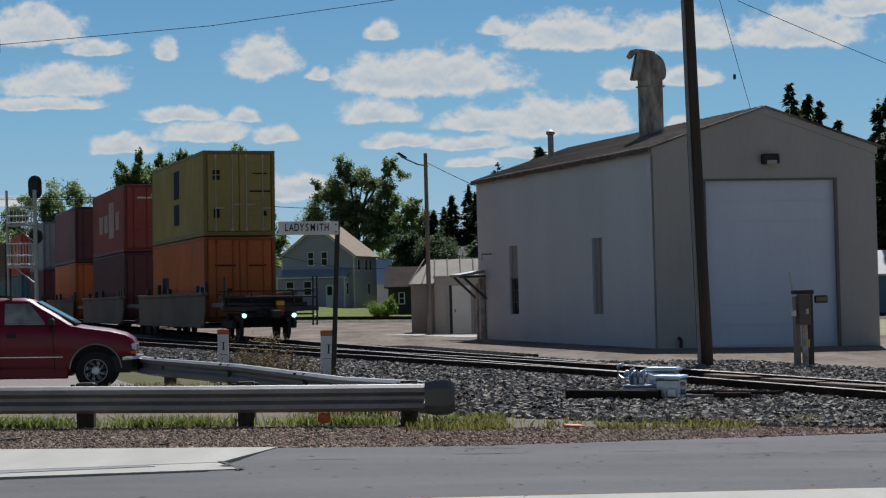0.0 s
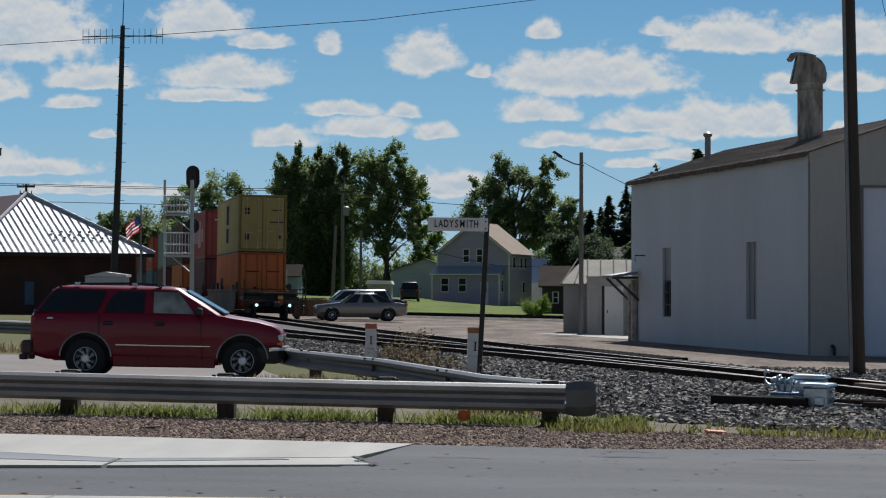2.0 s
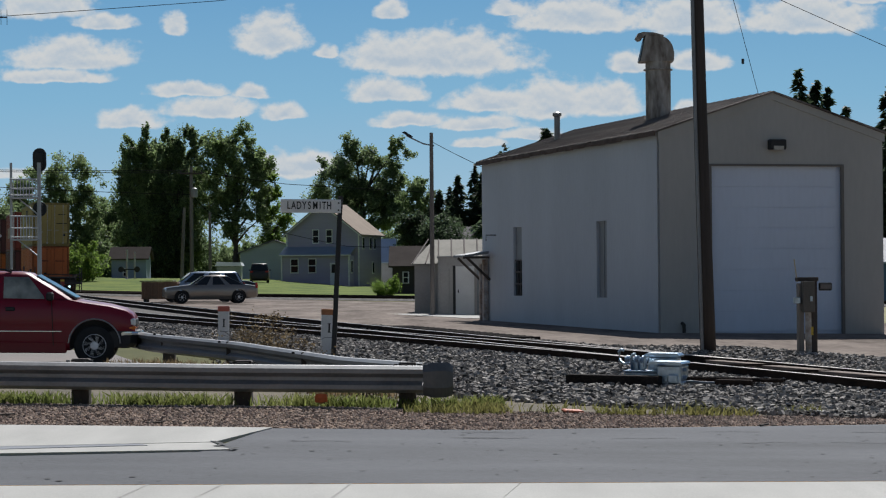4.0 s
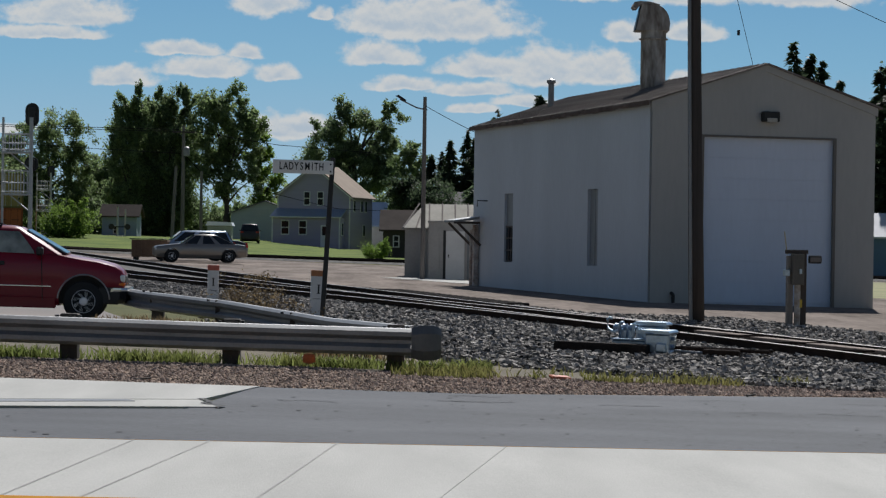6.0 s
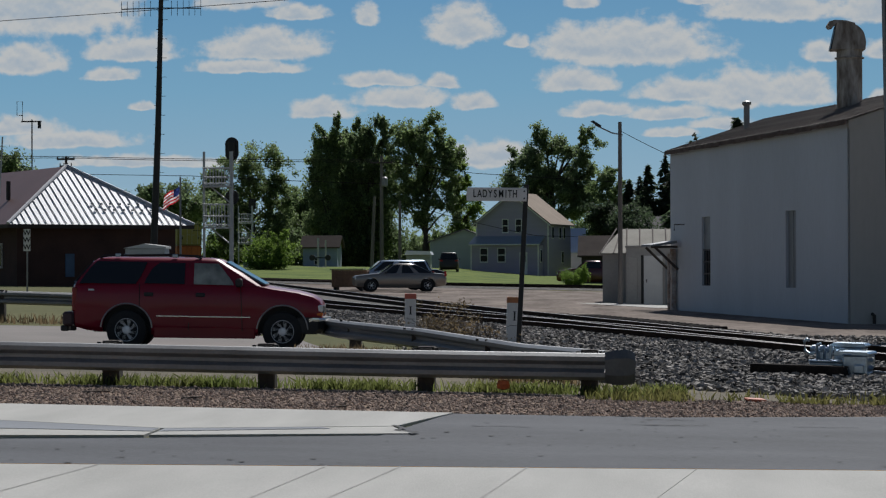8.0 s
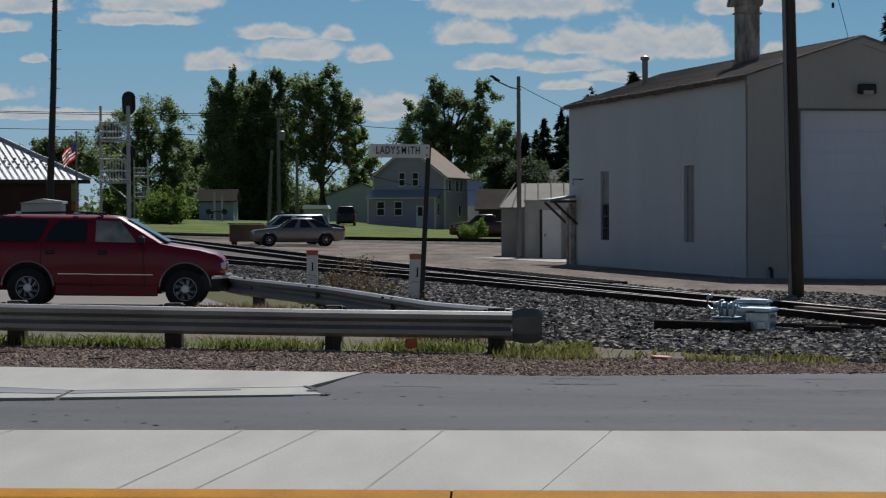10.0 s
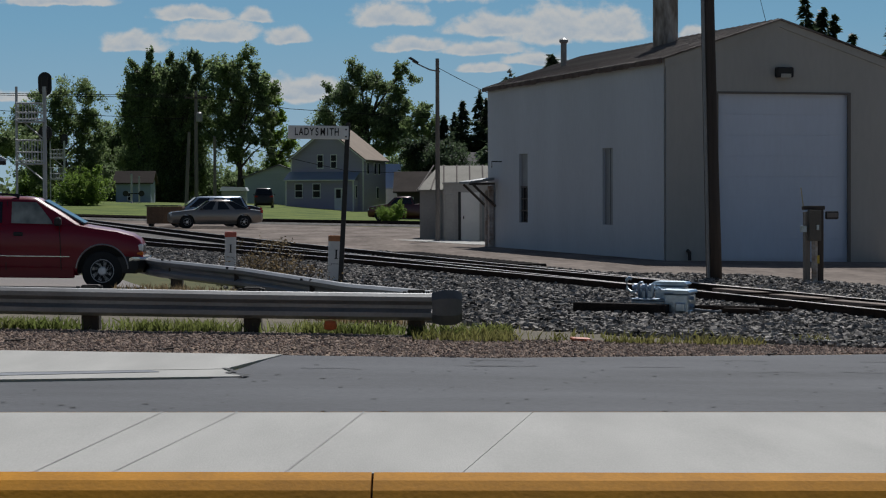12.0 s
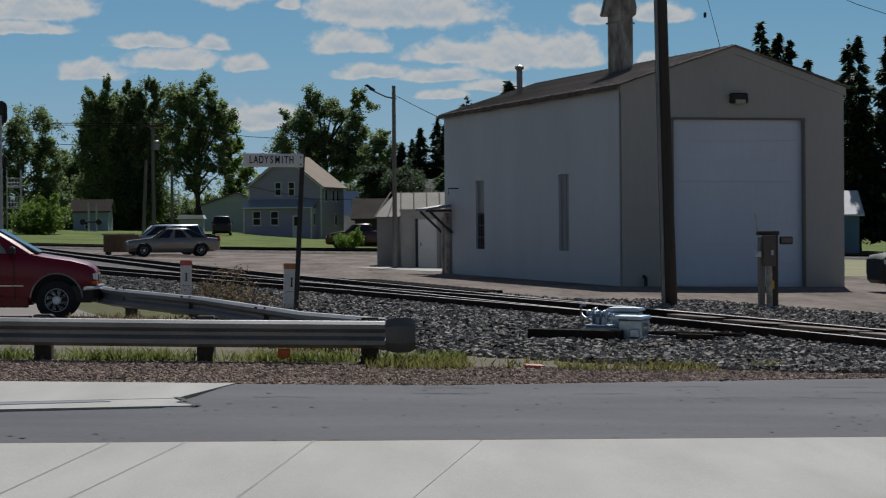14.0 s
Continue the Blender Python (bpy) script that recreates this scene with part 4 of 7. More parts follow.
def switch_machine():
    root = thing("switch_machine", "silver painted railway switch machine beside the track", "switch machine", pose(2.85, 31.3, gz(2.8) + 0.02, 0, 1, -18))
    part("base_tie", box(B(), (-0.5, -0.42, 0.04), (1.3, 0.26, 0.2), 0.012), M_TIE, root, "dark timber head tie")
    part("base_tie", box(B(), (0.1, 0.52, -0.02), (1.7, 0.24, 0.16), 0.012), M_TIE, root, "dark timber head tie")
    part("bed_plate", box(B(), (0.0, 0.1, 0.03), (0.88, 0.7, 0.06), 0.012), M_SILVER, root, "flat silver bed plate")
    low = part("low_case", box(B(), (-0.17, -0.06, 0.105), (0.47, 0.34, 0.14), 0.014), M_SILVER, root, "low silver case")
    part("lid", box(B(), (-0.17, -0.06, 0.188), (0.49, 0.36, 0.022), 0.008), M_SILVER, low, "thin rimmed lid")
    gear = part("gear_case", box(B(), (0.235, -0.02, 0.15), (0.335, 0.52, 0.26), 0.018), M_SILVER, root, "square silver gear case")
    bm = B()
    prism(bm, [(-0.07, 0.285), (0.415, 0.285), (0.42, 0.305), (0.40, 0.33), (0.02, 0.335), (-0.07, 0.30)], 'y', -0.31, 0.27)
    part("lid", bm, M_SILVER, gear, "wide chamfered lid")
    part("hinge", rod(B(), (0.08, -0.315, 0.29), (0.2, -0.315, 0.29), 0.012, n=6), M_SILVER, gear)
    part("junction_box", box(B(), (0.30, -0.315, 0.10), (0.13, 0.08, 0.12), 0.012), M_SILVER, gear, "small square box")
    motor = part("motor_case", box(B(), (0.02, 0.42, 0.2), (0.42, 0.30, 0.36), 0.03), M_SILVER, root, "tall silver motor case")
    bm = B()
    prism(bm, [(-0.22, 0.375), (0.25, 0.375), (0.265, 0.395), (0.23, 0.425), (-0.19, 0.425), (-0.235, 0.395)], 'y', 0.25, 0.6)
    part("lid", bm, M_SILVER, motor, "raised lid with a bright rim")
    # hand throw: bent levers, a shaft and clamps
    part("hand_lever", tube(B(), [(-0.37, 0.0, 0.30), (-0.46, 0.0, 0.28), (-0.52, 0.0, 0.32), (-0.53, 0.0, 0.44), (-0.50, 0.0, 0.475), (-0.46, 0.0, 0.46)], 0.022, 8), M_SILVER, root, "curved silver hand lever", True)
    part("selector_lever", tube(B(), [(-0.33, -0.04, 0.2), (-0.345, -0.06, 0.34), (-0.33, -0.06, 0.41), (-0.28, -0.06, 0.42)], 0.02, 8), M_SILVER, root, "upright selector lever", True)
    part("selector_lever", tube(B(), [(-0.25, 0.02, 0.2), (-0.245, 0.0, 0.33), (-0.26, 0.0, 0.40)], 0.02, 8), M_SILVER, root, "upright selector lever", True)
    part("lever_shaft", rod(B(), (-0.45, 0.03, 0.345), (-0.12, 0.03, 0.345), 0.03, n=10), M_SILVER, root, "round lever shaft")
    for x in (-0.40, -0.29, -0.19):
        part("clamp", lathe(B(), [(0.001, -0.02), (0.052, -0.02), (0.052, 0.02), (0.001, 0.02)], 12, 'x', (x, 0.03, 0.345)), M_SILVER, root)
    part("lever_stand", box(B(), (-0.27, 0.06, 0.255), (0.2, 0.1, 0.14), 0.015), M_SILVER, root)
    part("handle_bracket", box(B(), (-0.14, -0.08, 0.31), (0.04, 0.06, 0.2), 0.01), M_SILVER, root)
    for z in (0.22, 0.12):
        part("bolt_head", rod(B(), (0.40, -0.1, z), (0.45, -0.1, z), 0.028, n=6), M_SILVER, root)
    for k in range(3):
        part("throw_rod", rod(B(), (0.4, 0.1 + 0.14 * k, 0.09), (1.7, 0.24 + 0.14 * k, 0.08), 0.024, n=6), M_RUST, root, "rusty throw rod")
    part("point_rod", tube(B(), [(0.45, -0.1, 0.06), (0.75, -0.18, 0.05), (1.0, -0.08, 0.06), (1.3, 0.1, 0.07)], 0.022, 6), M_GALV, root, "bright worn rod")
    part("rod_guard", box(B(), (1.1, -0.1, 0.04), (0.5, 0.14, 0.12), 0.01), M_RUST, root)


switch_machine()


def crossing_planks():
    """Timber and board infill between the rails, right of the switch."""
    root = thing("switch_boards", "pale worn boards lying between the rails at the switch", "boards", pose(0, 0, 0))
    for y, w, l in ((33.5, 0.3, 2.4), (35.6, 0.3, 1.9), (31.0, 0.34, 2.6), (37.8, 0.26, 1.8), (29.2, 0.3, 1.2)):
        x = track_x(y)
        a = math.degrees(math.atan((track_x(y + 1) - track_x(y - 1)) / 2))
        bm = box(B(), (0, 0, 0), (w, l, 0.05), 0.006)
        part("board", bm, mat("grey_brown_board", (0.17, 0.125, 0.10), 0.9, vary=0.2, big=2, fine=20, bump=0.3, stretch=(1, 0.2, 1)), root, m=pose(x + 0.35, y, gz(x) + RAIL_Z - 0.05, 0, 1, -a * 1.0))
    for y in (32.4, 34.5, 36.6):
        x = track_x(y)
        part("switch_rod", rod(B(), (x - 0.7, y, gz(x) + 0.1), (x + 0.7, y + 0.25, gz(x) + 0.1), 0.018, n=6), M_RUST, root)
    pile = thing("tie_row", "row of dark spare ties beside the rail", "ties", pose(0, 0, 0))
    for k in range(22):
        y = 53 + k * 0.5
        x = track_x(y) + 2.0
        part("tie", box(B(), (x, y, gz(x) + 0.01), (0.8, 0.24, 0.16), 0.01), M_TIE, pile)


crossing_planks()


def signal_case():
    """Relay box on two posts beside the track."""
    root = thing("relay_box_post", "grey timber and steel relay box on posts", "signal box", pose(7.12, 45.2, gz(7.1) - 0.05, 0, 0, 10))
    part("post", box(B(), (-0.12, 0, 0.72), (0.12, 0.12, 1.5), 0.01), mat("bleached_post_wood", (0.24, 0.215, 0.19), 0.9, vary=0.35, big=3, fine=20, bump=0.4, stretch=(3, 3, 0.2)), root, "bleached wooden post")
    part("post", box(B(), (0.16, 0.02, 0.78), (0.12, 0.14, 1.62), 0.01), M_POLE, root, "brown wooden post")
    part("pipe", rod(B(), (0.03, -0.05, 0), (0.03, -0.05, 0.9), 0.065, n=10), mat("pale_peeling_conduit", (0.22, 0.16, 0.11), 0.8, big=5, fine=16, col2=(0.55, 0.54, 0.52)), root, "galvanised conduit")
    case = part("case", box(B(), (0.0, -0.12, 1.2), (0.24, 0.16, 0.62), 0.012), mat("dull_green_grey_box", (0.11, 0.10, 0.085), 0.6, vary=0.2), root, "dull grey steel case")
    part("latch", box(B(), (0.04, -0.21, 1.16), (0.05, 0.03, 0.1)), M_SILVER, case)
    part("top_board", box(B(), (0.02, 0.0, 1.55), (0.44, 0.16, 0.08), 0.01), M_POLE, root)
    part("target", box(B(), (0.4, -0.02, 1.4), (0.28, 0.05, 0.16), 0.02), M_BLACK, root, "small dark framed plate")
    part("plate", box(B(), (0.4, -0.05, 1.4), (0.22, 0.01, 0.09)), M_POLEG, root)
    part("padlock_box", box(B(), (-0.22, -0.1, 1.13), (0.12, 0.1, 0.13), 0.01), M_SILVER, root)
    part("rod", rod(B(), (-0.18, 0, 1.5), (-0.24, 0, 1.95), 0.012, n=5), mat("pale_cane", (0.5, 0.42, 0.25), 0.8), root, "thin pale rod")
    part("yellow_tag", box(B(), (0.09, -0.09, 0.52), (0.05, 0.02, 0.16)), mat("yellow_tag", (0.6, 0.42, 0.05), 0.6), root)


signal_case()


def big_pole():
    root = thing("utility_pole", "tall dark weathered wooden utility pole by the track", "utility pole", pose(5.28, 46.2, gz(5.2) - 0.2))
    bm = B()
    tube(bm, [(0, 0, 0), (-0.05, 0, 2.0), (-0.12, 0, 5.0), (-0.2, 0, 9.0), (-0.26, 0, 12.0)], [0.165, 0.155, 0.142, 0.128, 0.115], 14)
    part("shaft", bm, M_POLE, root, smooth=True)
    part("conduit", tube(B(), [(-0.13, -0.13, 0), (-0.17, -0.13, 2.0), (-0.23, -0.12, 5.0), (-0.3, -0.11, 9.0)], 0.035, 8), M_GALV, root, "grey conduit strapped to the pole")
    part("crossarm", box(B(), (-0.25, -0.14, 11.3), (2.2, 0.1, 0.12), 0.01), M_POLE, root)


big_pole()

# ---- red SUV waiting at the crossing ----
M_CARRED = mat("dark_red_car_paint", (0.205, 0.0035, 0.017), 0.35, 0.0, vary=0.06, big=1, fine=50, coat=0.5, spec=0.2)
M_CARBLACK = mat("black_plastic_trim", (0.016, 0.016, 0.017), 0.55, vary=0.2, big=5, fine=40)
M_CARGLASS = mat("tinted_car_glass", (0.010, 0.011, 0.013), 0.04, vary=0.1)
# opaque; the pale mottling paints the light seen through the cabin
M_LIGHTGLASS = mat("cabin_light_car_glass", (0.09, 0.105, 0.10), 0.05, big=3.2, fine=5, col2=(0.36, 0.38, 0.34))


def cut_by(ob, cutters):
    """Take the cutter meshes out of ob, once, for good."""
    for c in cutters:
        c.parent = ob.parent
        md = ob.modifiers.new("cut", 'BOOLEAN')
        md.operation, md.object, md.solver = 'DIFFERENCE', c, 'EXACT'
    dg = bpy.context.evaluated_depsgraph_get()
    me = bpy.data.meshes.new_from_object(ob.evaluated_get(dg))
    ob.modifiers.clear()
    ob.data = me
    for c in cutters:
        bpy.data.objects.remove(c)


def wheel(parent, x, y, r, out, spokes=8, twist=0.55):
    """Tyre and rim on the side 'out' (+1 / -1 along y)."""
    w = part("wheel", lathe(B(), [(r * 0.5, -0.1), (r * 0.92, -0.115), (r * 0.985, -0.09), (r, -0.04), (r, 0.04), (r * 0.985, 0.09), (r * 0.92, 0.115), (r * 0.5, 0.1)], 36, 'y'), M_RUBBER, parent, "black tyre", True, pose(x, y, r))
    bm = B()
    d = out
    rm = r * 0.84
    lathe(bm, [(0.001, 0.06 * d), (rm * 0.6, 0.06 * d), (rm * 0.62, 0.105 * d), (rm * 0.66, 0.108 * d), (rm * 0.66, 0.05 * d), (0.001, 0.05 * d)], 32, 'y')
    part("rim", bm, M_CARBLACK, w, "dark rim bowl")
    bm = B()
    lathe(bm, [(rm * 0.60, 0.095 * d), (rm * 0.66, 0.112 * d), (rm * 0.68, 0.106 * d), (rm * 0.63, 0.085 * d)], 32, 'y')
    for k in range(spokes):
        a = 2 * math.pi * k / spokes
        q = []
        for rr, da, hw in ((0.18, 0.0, 0.34), (0.64, twist, 0.27)):
            for s in (-1, 1):
                aa = a + da + s * hw * (0.8 if rr < 0.3 else 0.75)
                q.append((rm * rr * math.cos(aa), rm * rr * math.sin(aa)))
        pts = [q[0], q[1], q[3], q[2]]
        prism(bm, pts, 'y', 0.078 * d, 0.1 * d)
    lathe(bm, [(0.001, 0.118 * d), (rm * 0.2, 0.115 * d), (rm * 0.25, 0.1 * d), (rm * 0.25, 0.07 * d), (0.001, 0.07 * d)], 20, 'y')
    part("wheel_face", bm, M_ALLOY, w, "silver alloy spokes")
    return w


def suv():
    """Built with its nose to +x; the near side is -y."""
    root = thing("suv", "dark red four door suv with roof rails waiting at the crossing", "car", pose(-7.57, 39.75, gz(-7.5, 39.5), 0, 0.9, 6.0))
    HW = 0.86
    # lower body: stations x, bottom, shoulder height, half width
    st = [(-2.31, 0.46, 1.12, 0.74), (-2.27, 0.40, 1.15, 0.81), (-2.05, 0.34, 1.165, 0.845), (-1.4, 0.29, 1.17, HW), (-0.4, 0.27, 1.165, HW), (0.5, 0.27, 1.16, HW),
          (0.92, 0.27, 1.15, HW), (1.2, 0.28, 1.10, 0.855), (1.6, 0.30, 1.045, 0.845), (1.88, 0.33, 0.975, 0.82), (2.0, 0.36, 0.90, 0.79), (2.05, 0.40, 0.82, 0.76)]
    rings = []
    for x, zb, zs, hw in st:
        half = [(0.0, zb), (hw * 0.86, zb), (hw * 0.955, zb + 0.07), (hw * 0.985, zb + 0.25 * (zs - zb)), (hw, zb + 0.5 * (zs - zb)), (hw * 0.992, zb + 0.78 * (zs - zb)), (hw * 0.965, zs - 0.055), (hw * 0.93, zs - 0.012), (hw * 0.84, zs + 0.008), (0.0, zs + 0.035)]
        full = half + [(-y, z) for y, z in half[-2:0:-1]]
        rings.append([(x, y, z) for y, z in full])
    body = part("body", loft(B(), rings), M_CARRED, root, "dark red painted body", smooth=False)
    cut = []
    for xc in (-1.36, 1.36):
        c = new("cutter", mesh_of(lathe(B(), [(0.43, -1.2), (0.43, 1.2)], 40, 'y', (xc, 0, 0.37)), "cutter", M_CARBLACK))
        cut.append(c)
    cut_by(body, cut)
    for p in body.data.polygons:
        p.use_smooth = True
    body.data.set_sharp_from_angle(angle=radians(32))
    part("wheel_well", box(B(), (0, 0, 0.56), (3.9, 1.2, 0.5)), M_CARBLACK, root, "dark underbody")
    # cabin
    def cab(x0b, x1b, x0t, x1t):
        lo, hi = 1.15, 1.60
        b, t = 0.80, 0.655
        rg = []
        for s, (xa, xb, hw, z) in enumerate(((x0b, x1b, b, lo), (x0b + (x0t - x0b) * 0.55, x1b + (x1t - x1b) * 0.55, 0.7244, 1.395), (x0t - 0.02, x1t + 0.03, t + 0.02, 1.555), (x0t + 0.05, x1t - 0.04, t - 0.05, 1.605), (x0t + 0.25, x1t - 0.22, t - 0.3, 1.632))):
            rg.append([(xa, -hw * 0.93, z), (xa + 0.08, -hw, z), (0, -hw - 0.004, z), (xb - 0.1, -hw, z), (xb, -hw * 0.9, z), (xb + 0.03, 0, z), (xb, hw * 0.9, z), (xb - 0.1, hw, z), (0, hw + 0.004, z), (xa + 0.08, hw, z), (xa, hw * 0.93, z), (xa - 0.02, 0, z)])
        return loft(B(), rg)
    cabin = part("cabin", cab(-2.27, 1.0, -1.93, 0.27), M_CARRED, root, "red roof and pillars", smooth=True)
    cabin.data.set_sharp_from_angle(angle=radians(40))
    # side glass, laid just proud of the cabin sides
    def side_y(z):
        return 0.80 - (z - 1.15) / 0.405 * 0.125 + 0.014
    for s in (-1, 1):
        for nm, pts, mt in (("rear_quarter_window", [(-2.2, 1.16), (-1.21, 1.16), (-1.12, 1.30), (-1.02, 1.545), (-1.90, 1.55), (-2.02, 1.42)], M_CARGLASS),
                            ("rear_door_window", [(-1.06, 1.17), (-0.36, 1.165), (-0.36, 1.535), (-0.80, 1.54), (-0.94, 1.42), (-1.04, 1.24)], M_CARGLASS),
                            ("front_door_window", [(-0.2, 1.165), (0.5, 1.155), (0.48, 1.21), (0.30, 1.44), (0.22, 1.53), (-0.2, 1.535)], M_LIGHTGLASS)):
            bm = B()
            lo = [bm.verts.new((x, s * side_y(z), z)) for x, z in pts]
            hi = [bm.verts.new((x, s * (side_y(z) + 0.006), z)) for x, z in pts]
            k = len(pts)
            fs = [bm.faces.new(hi), bm.faces.new(lo)] + [bm.faces.new((lo[i], lo[(i + 1) % k], hi[(i + 1) % k], hi[i])) for i in range(k)]
            bmesh.ops.recalc_face_normals(bm, faces=fs)
            part(nm, bm, mt, root, "dark tinted side window" if mt is M_CARGLASS else "side window with cabin light painted in")
        for xa, za, xb, zb in ((-1.14, 1.17, -1.14, 0.62), (-0.28, 1.54, -0.28, 0.36), (0.62, 1.15, 0.66, 0.36), (-1.14, 0.62, -0.92, 0.36)):
            bm = rod(B(), (xa, s * (0.862 if za < 1.2 else side_y(za)), za), (xb, s * 0.862, zb), 0.006, n=4)
            part("door_gap", bm, M_CARBLACK, root, "dark door shut line")
        part("bright_strip", box(B(), (-0.56, s * 0.864, 0.605), (0.56, 0.016, 0.022), 0.003), M_CHROME, root)
        part("bright_strip", box(B(), (0.26, s * 0.864, 0.60), (1.08, 0.016, 0.022), 0.003), M_CHROME, root)
        for xh in (-0.98, -0.08):
            part("door_handle", box(B(), (xh, s * 0.858, 0.98), (0.16, 0.03, 0.07), 0.012), M_CARBLACK, root, "black door handle")
        # wheel arch lips
        for xc in (-1.36, 1.36):
            pts = [(xc + 0.445 * math.cos(a), s * 0.858, 0.37 + 0.445 * math.sin(a)) for a in [math.pi * (0.02 + 0.96 * k / 20) for k in range(21)]]
            part("arch_lip", tube(B(), pts, 0.013, 5), mat("grey_bright_lip", (0.42, 0.38, 0.36), 0.35, 0.6), root, "bright wheel arch lip")
        part("rocker", box(B(), (0.0, s * 0.815, 0.325), (1.78, 0.05, 0.20), 0.02), M_CARRED, root, "dark red rocker panel")
        # mirror
        part("mirror", box(B(), (0.60, s * 0.95, 1.20), (0.12, 0.2, 0.15), 0.03), M_CARBLACK, root, "black door mirror")
        # lamps
        part("headlight", box(B(), (1.995, s * 0.62, 0.765), (0.13, 0.34, 0.13), 0.025), mat("headlight_lens", (0.72, 0.76, 0.8), 0.1, 0.3), root, "clear headlight")
        part("turn_signal", box(B(), (1.985, s * 0.635, 0.665), (0.15, 0.33, 0.065), 0.02), mat("amber_lens", (0.75, 0.17, 0.02), 0.2), root, "amber turn signal")
        part("tail_light", box(B(), (-2.27, s * 0.74, 0.88), (0.1, 0.14, 0.42), 0.02), mat("tail_lens", (0.22, 0.008, 0.012), 0.2), root, "red tail light")
        # roof rail
        rail = part("roof_rail", tube(B(), [(-1.86, s * 0.60, 1.60), (-1.8, s * 0.60, 1.645), (-0.62, s * 0.60, 1.675), (-0.2, s * 0.6, 1.655), (-0.08, s * 0.60, 1.615)], 0.021, 6), M_CARBLACK, root, "black roof rail")
        for xr in (-1.55, -0.55):
            part("rail_foot", box(B(), (xr, s * 0.6, 1.655), (0.1, 0.05, 0.06), 0.01), M_SILVER, rail)
        part("badge", box(B(), (-1.98, s * 0.845, 1.05), (0.1, 0.008, 0.03)), M_SILVER, root, "small silver badge")
    # front and rear
    bm = B()
    rings = []
    for y, x in ((-0.84, 1.78), (-0.82, 1.98), (-0.74, 2.09), (-0.4, 2.15), (0, 2.17), (0.4, 2.15), (0.74, 2.09), (0.82, 1.98), (0.84, 1.78)):
        rings.append([(x - 0.16, y, 0.60), (x - 0.02, y, 0.61), (x, y, 0.57), (x - 0.01, y, 0.40), (x - 0.07, y, 0.33), (x - 0.2, y, 0.33)])
    bump = part("front_bumper", loft(B(), rings), M_CARBLACK, root, "dark front bumper")
    rings = []
    for y, x in ((-0.85, 1.88), (-0.835, 2.0), (-0.75, 2.105), (-0.4, 2.165), (0, 2.185), (0.4, 2.165), (0.75, 2.105), (0.835, 2.0), (0.85, 1.88)):
        rings.append([(x - 0.06, y, 0.585), (x - 0.01, y, 0.60), (x, y, 0.575), (x, y, 0.545), (x - 0.06, y, 0.53)])
    part("bumper_strip", loft(B(), rings), M_CHROME, bump, "bright bumper strip")
    part("grille", box(B(), (2.04, 0, 0.74), (0.05, 0.9, 0.16), 0.015), M_CARBLACK, root, "dark grille")
    rb = part("rear_bumper", box(B(), (-2.38, 0, 0.535), (0.2, 1.66, 0.25), 0.04), mat("dark_grey_bumper", (0.06, 0.03, 0.032), 0.5), root, "dark rear bumper")
    part("tow_hitch", box(B(), (-2.46, 0.0, 0.36), (0.22, 0.12, 0.1), 0.02), M_CARBLACK, rb)
    part("tow_hitch", box(B(), (-2.45, -0.6, 0.37), (0.14, 0.3, 0.1), 0.02), M_CARBLACK, rb)
    # glass front and back
    bm = B()
    vs = [bm.verts.new(p) for p in ((1.02, -0.69, 1.165), (1.05, 0, 1.175), (1.02, 0.69, 1.165), (0.335, 0.575, 1.545), (0.365, 0, 1.56), (0.335, -0.575, 1.545))]
    bm.faces.new(vs)
    r = bmesh.ops.extrude_face_region(bm, geom=bm.faces[:])
    for v in [e for e in r["geom"] if isinstance(e, bmesh.types.BMVert)]:
        v.co += Vector((0.02, 0, 0.02))
    part("windshield", bm, mat("windscreen_glass", (0.12, 0.14, 0.15), 0.05, 0.0, vary=0.1), root, "windscreen")
    bm = B()
    vs = [bm.verts.new(p) for p in ((-2.30, -0.66, 1.17), (-2.30, 0.66, 1.17), (-1.98, 0.56, 1.54), (-1.98, -0.56, 1.54))]
    bm.faces.new(vs)
    r = bmesh.ops.extrude_face_region(bm, geom=bm.faces[:])
    for v in [e for e in r["geom"] if isinstance(e, bmesh.types.BMVert)]:
        v.co += Vector((-0.012, 0, 0.01))
    part("rear_window", bm, M_CARGLASS, root, "dark rear window")
    for x in (-1.36, 1.36):
        for s in (-1, 1):
            wheel(root, x, s * 0.735, 0.355, s)
    return root


suv()

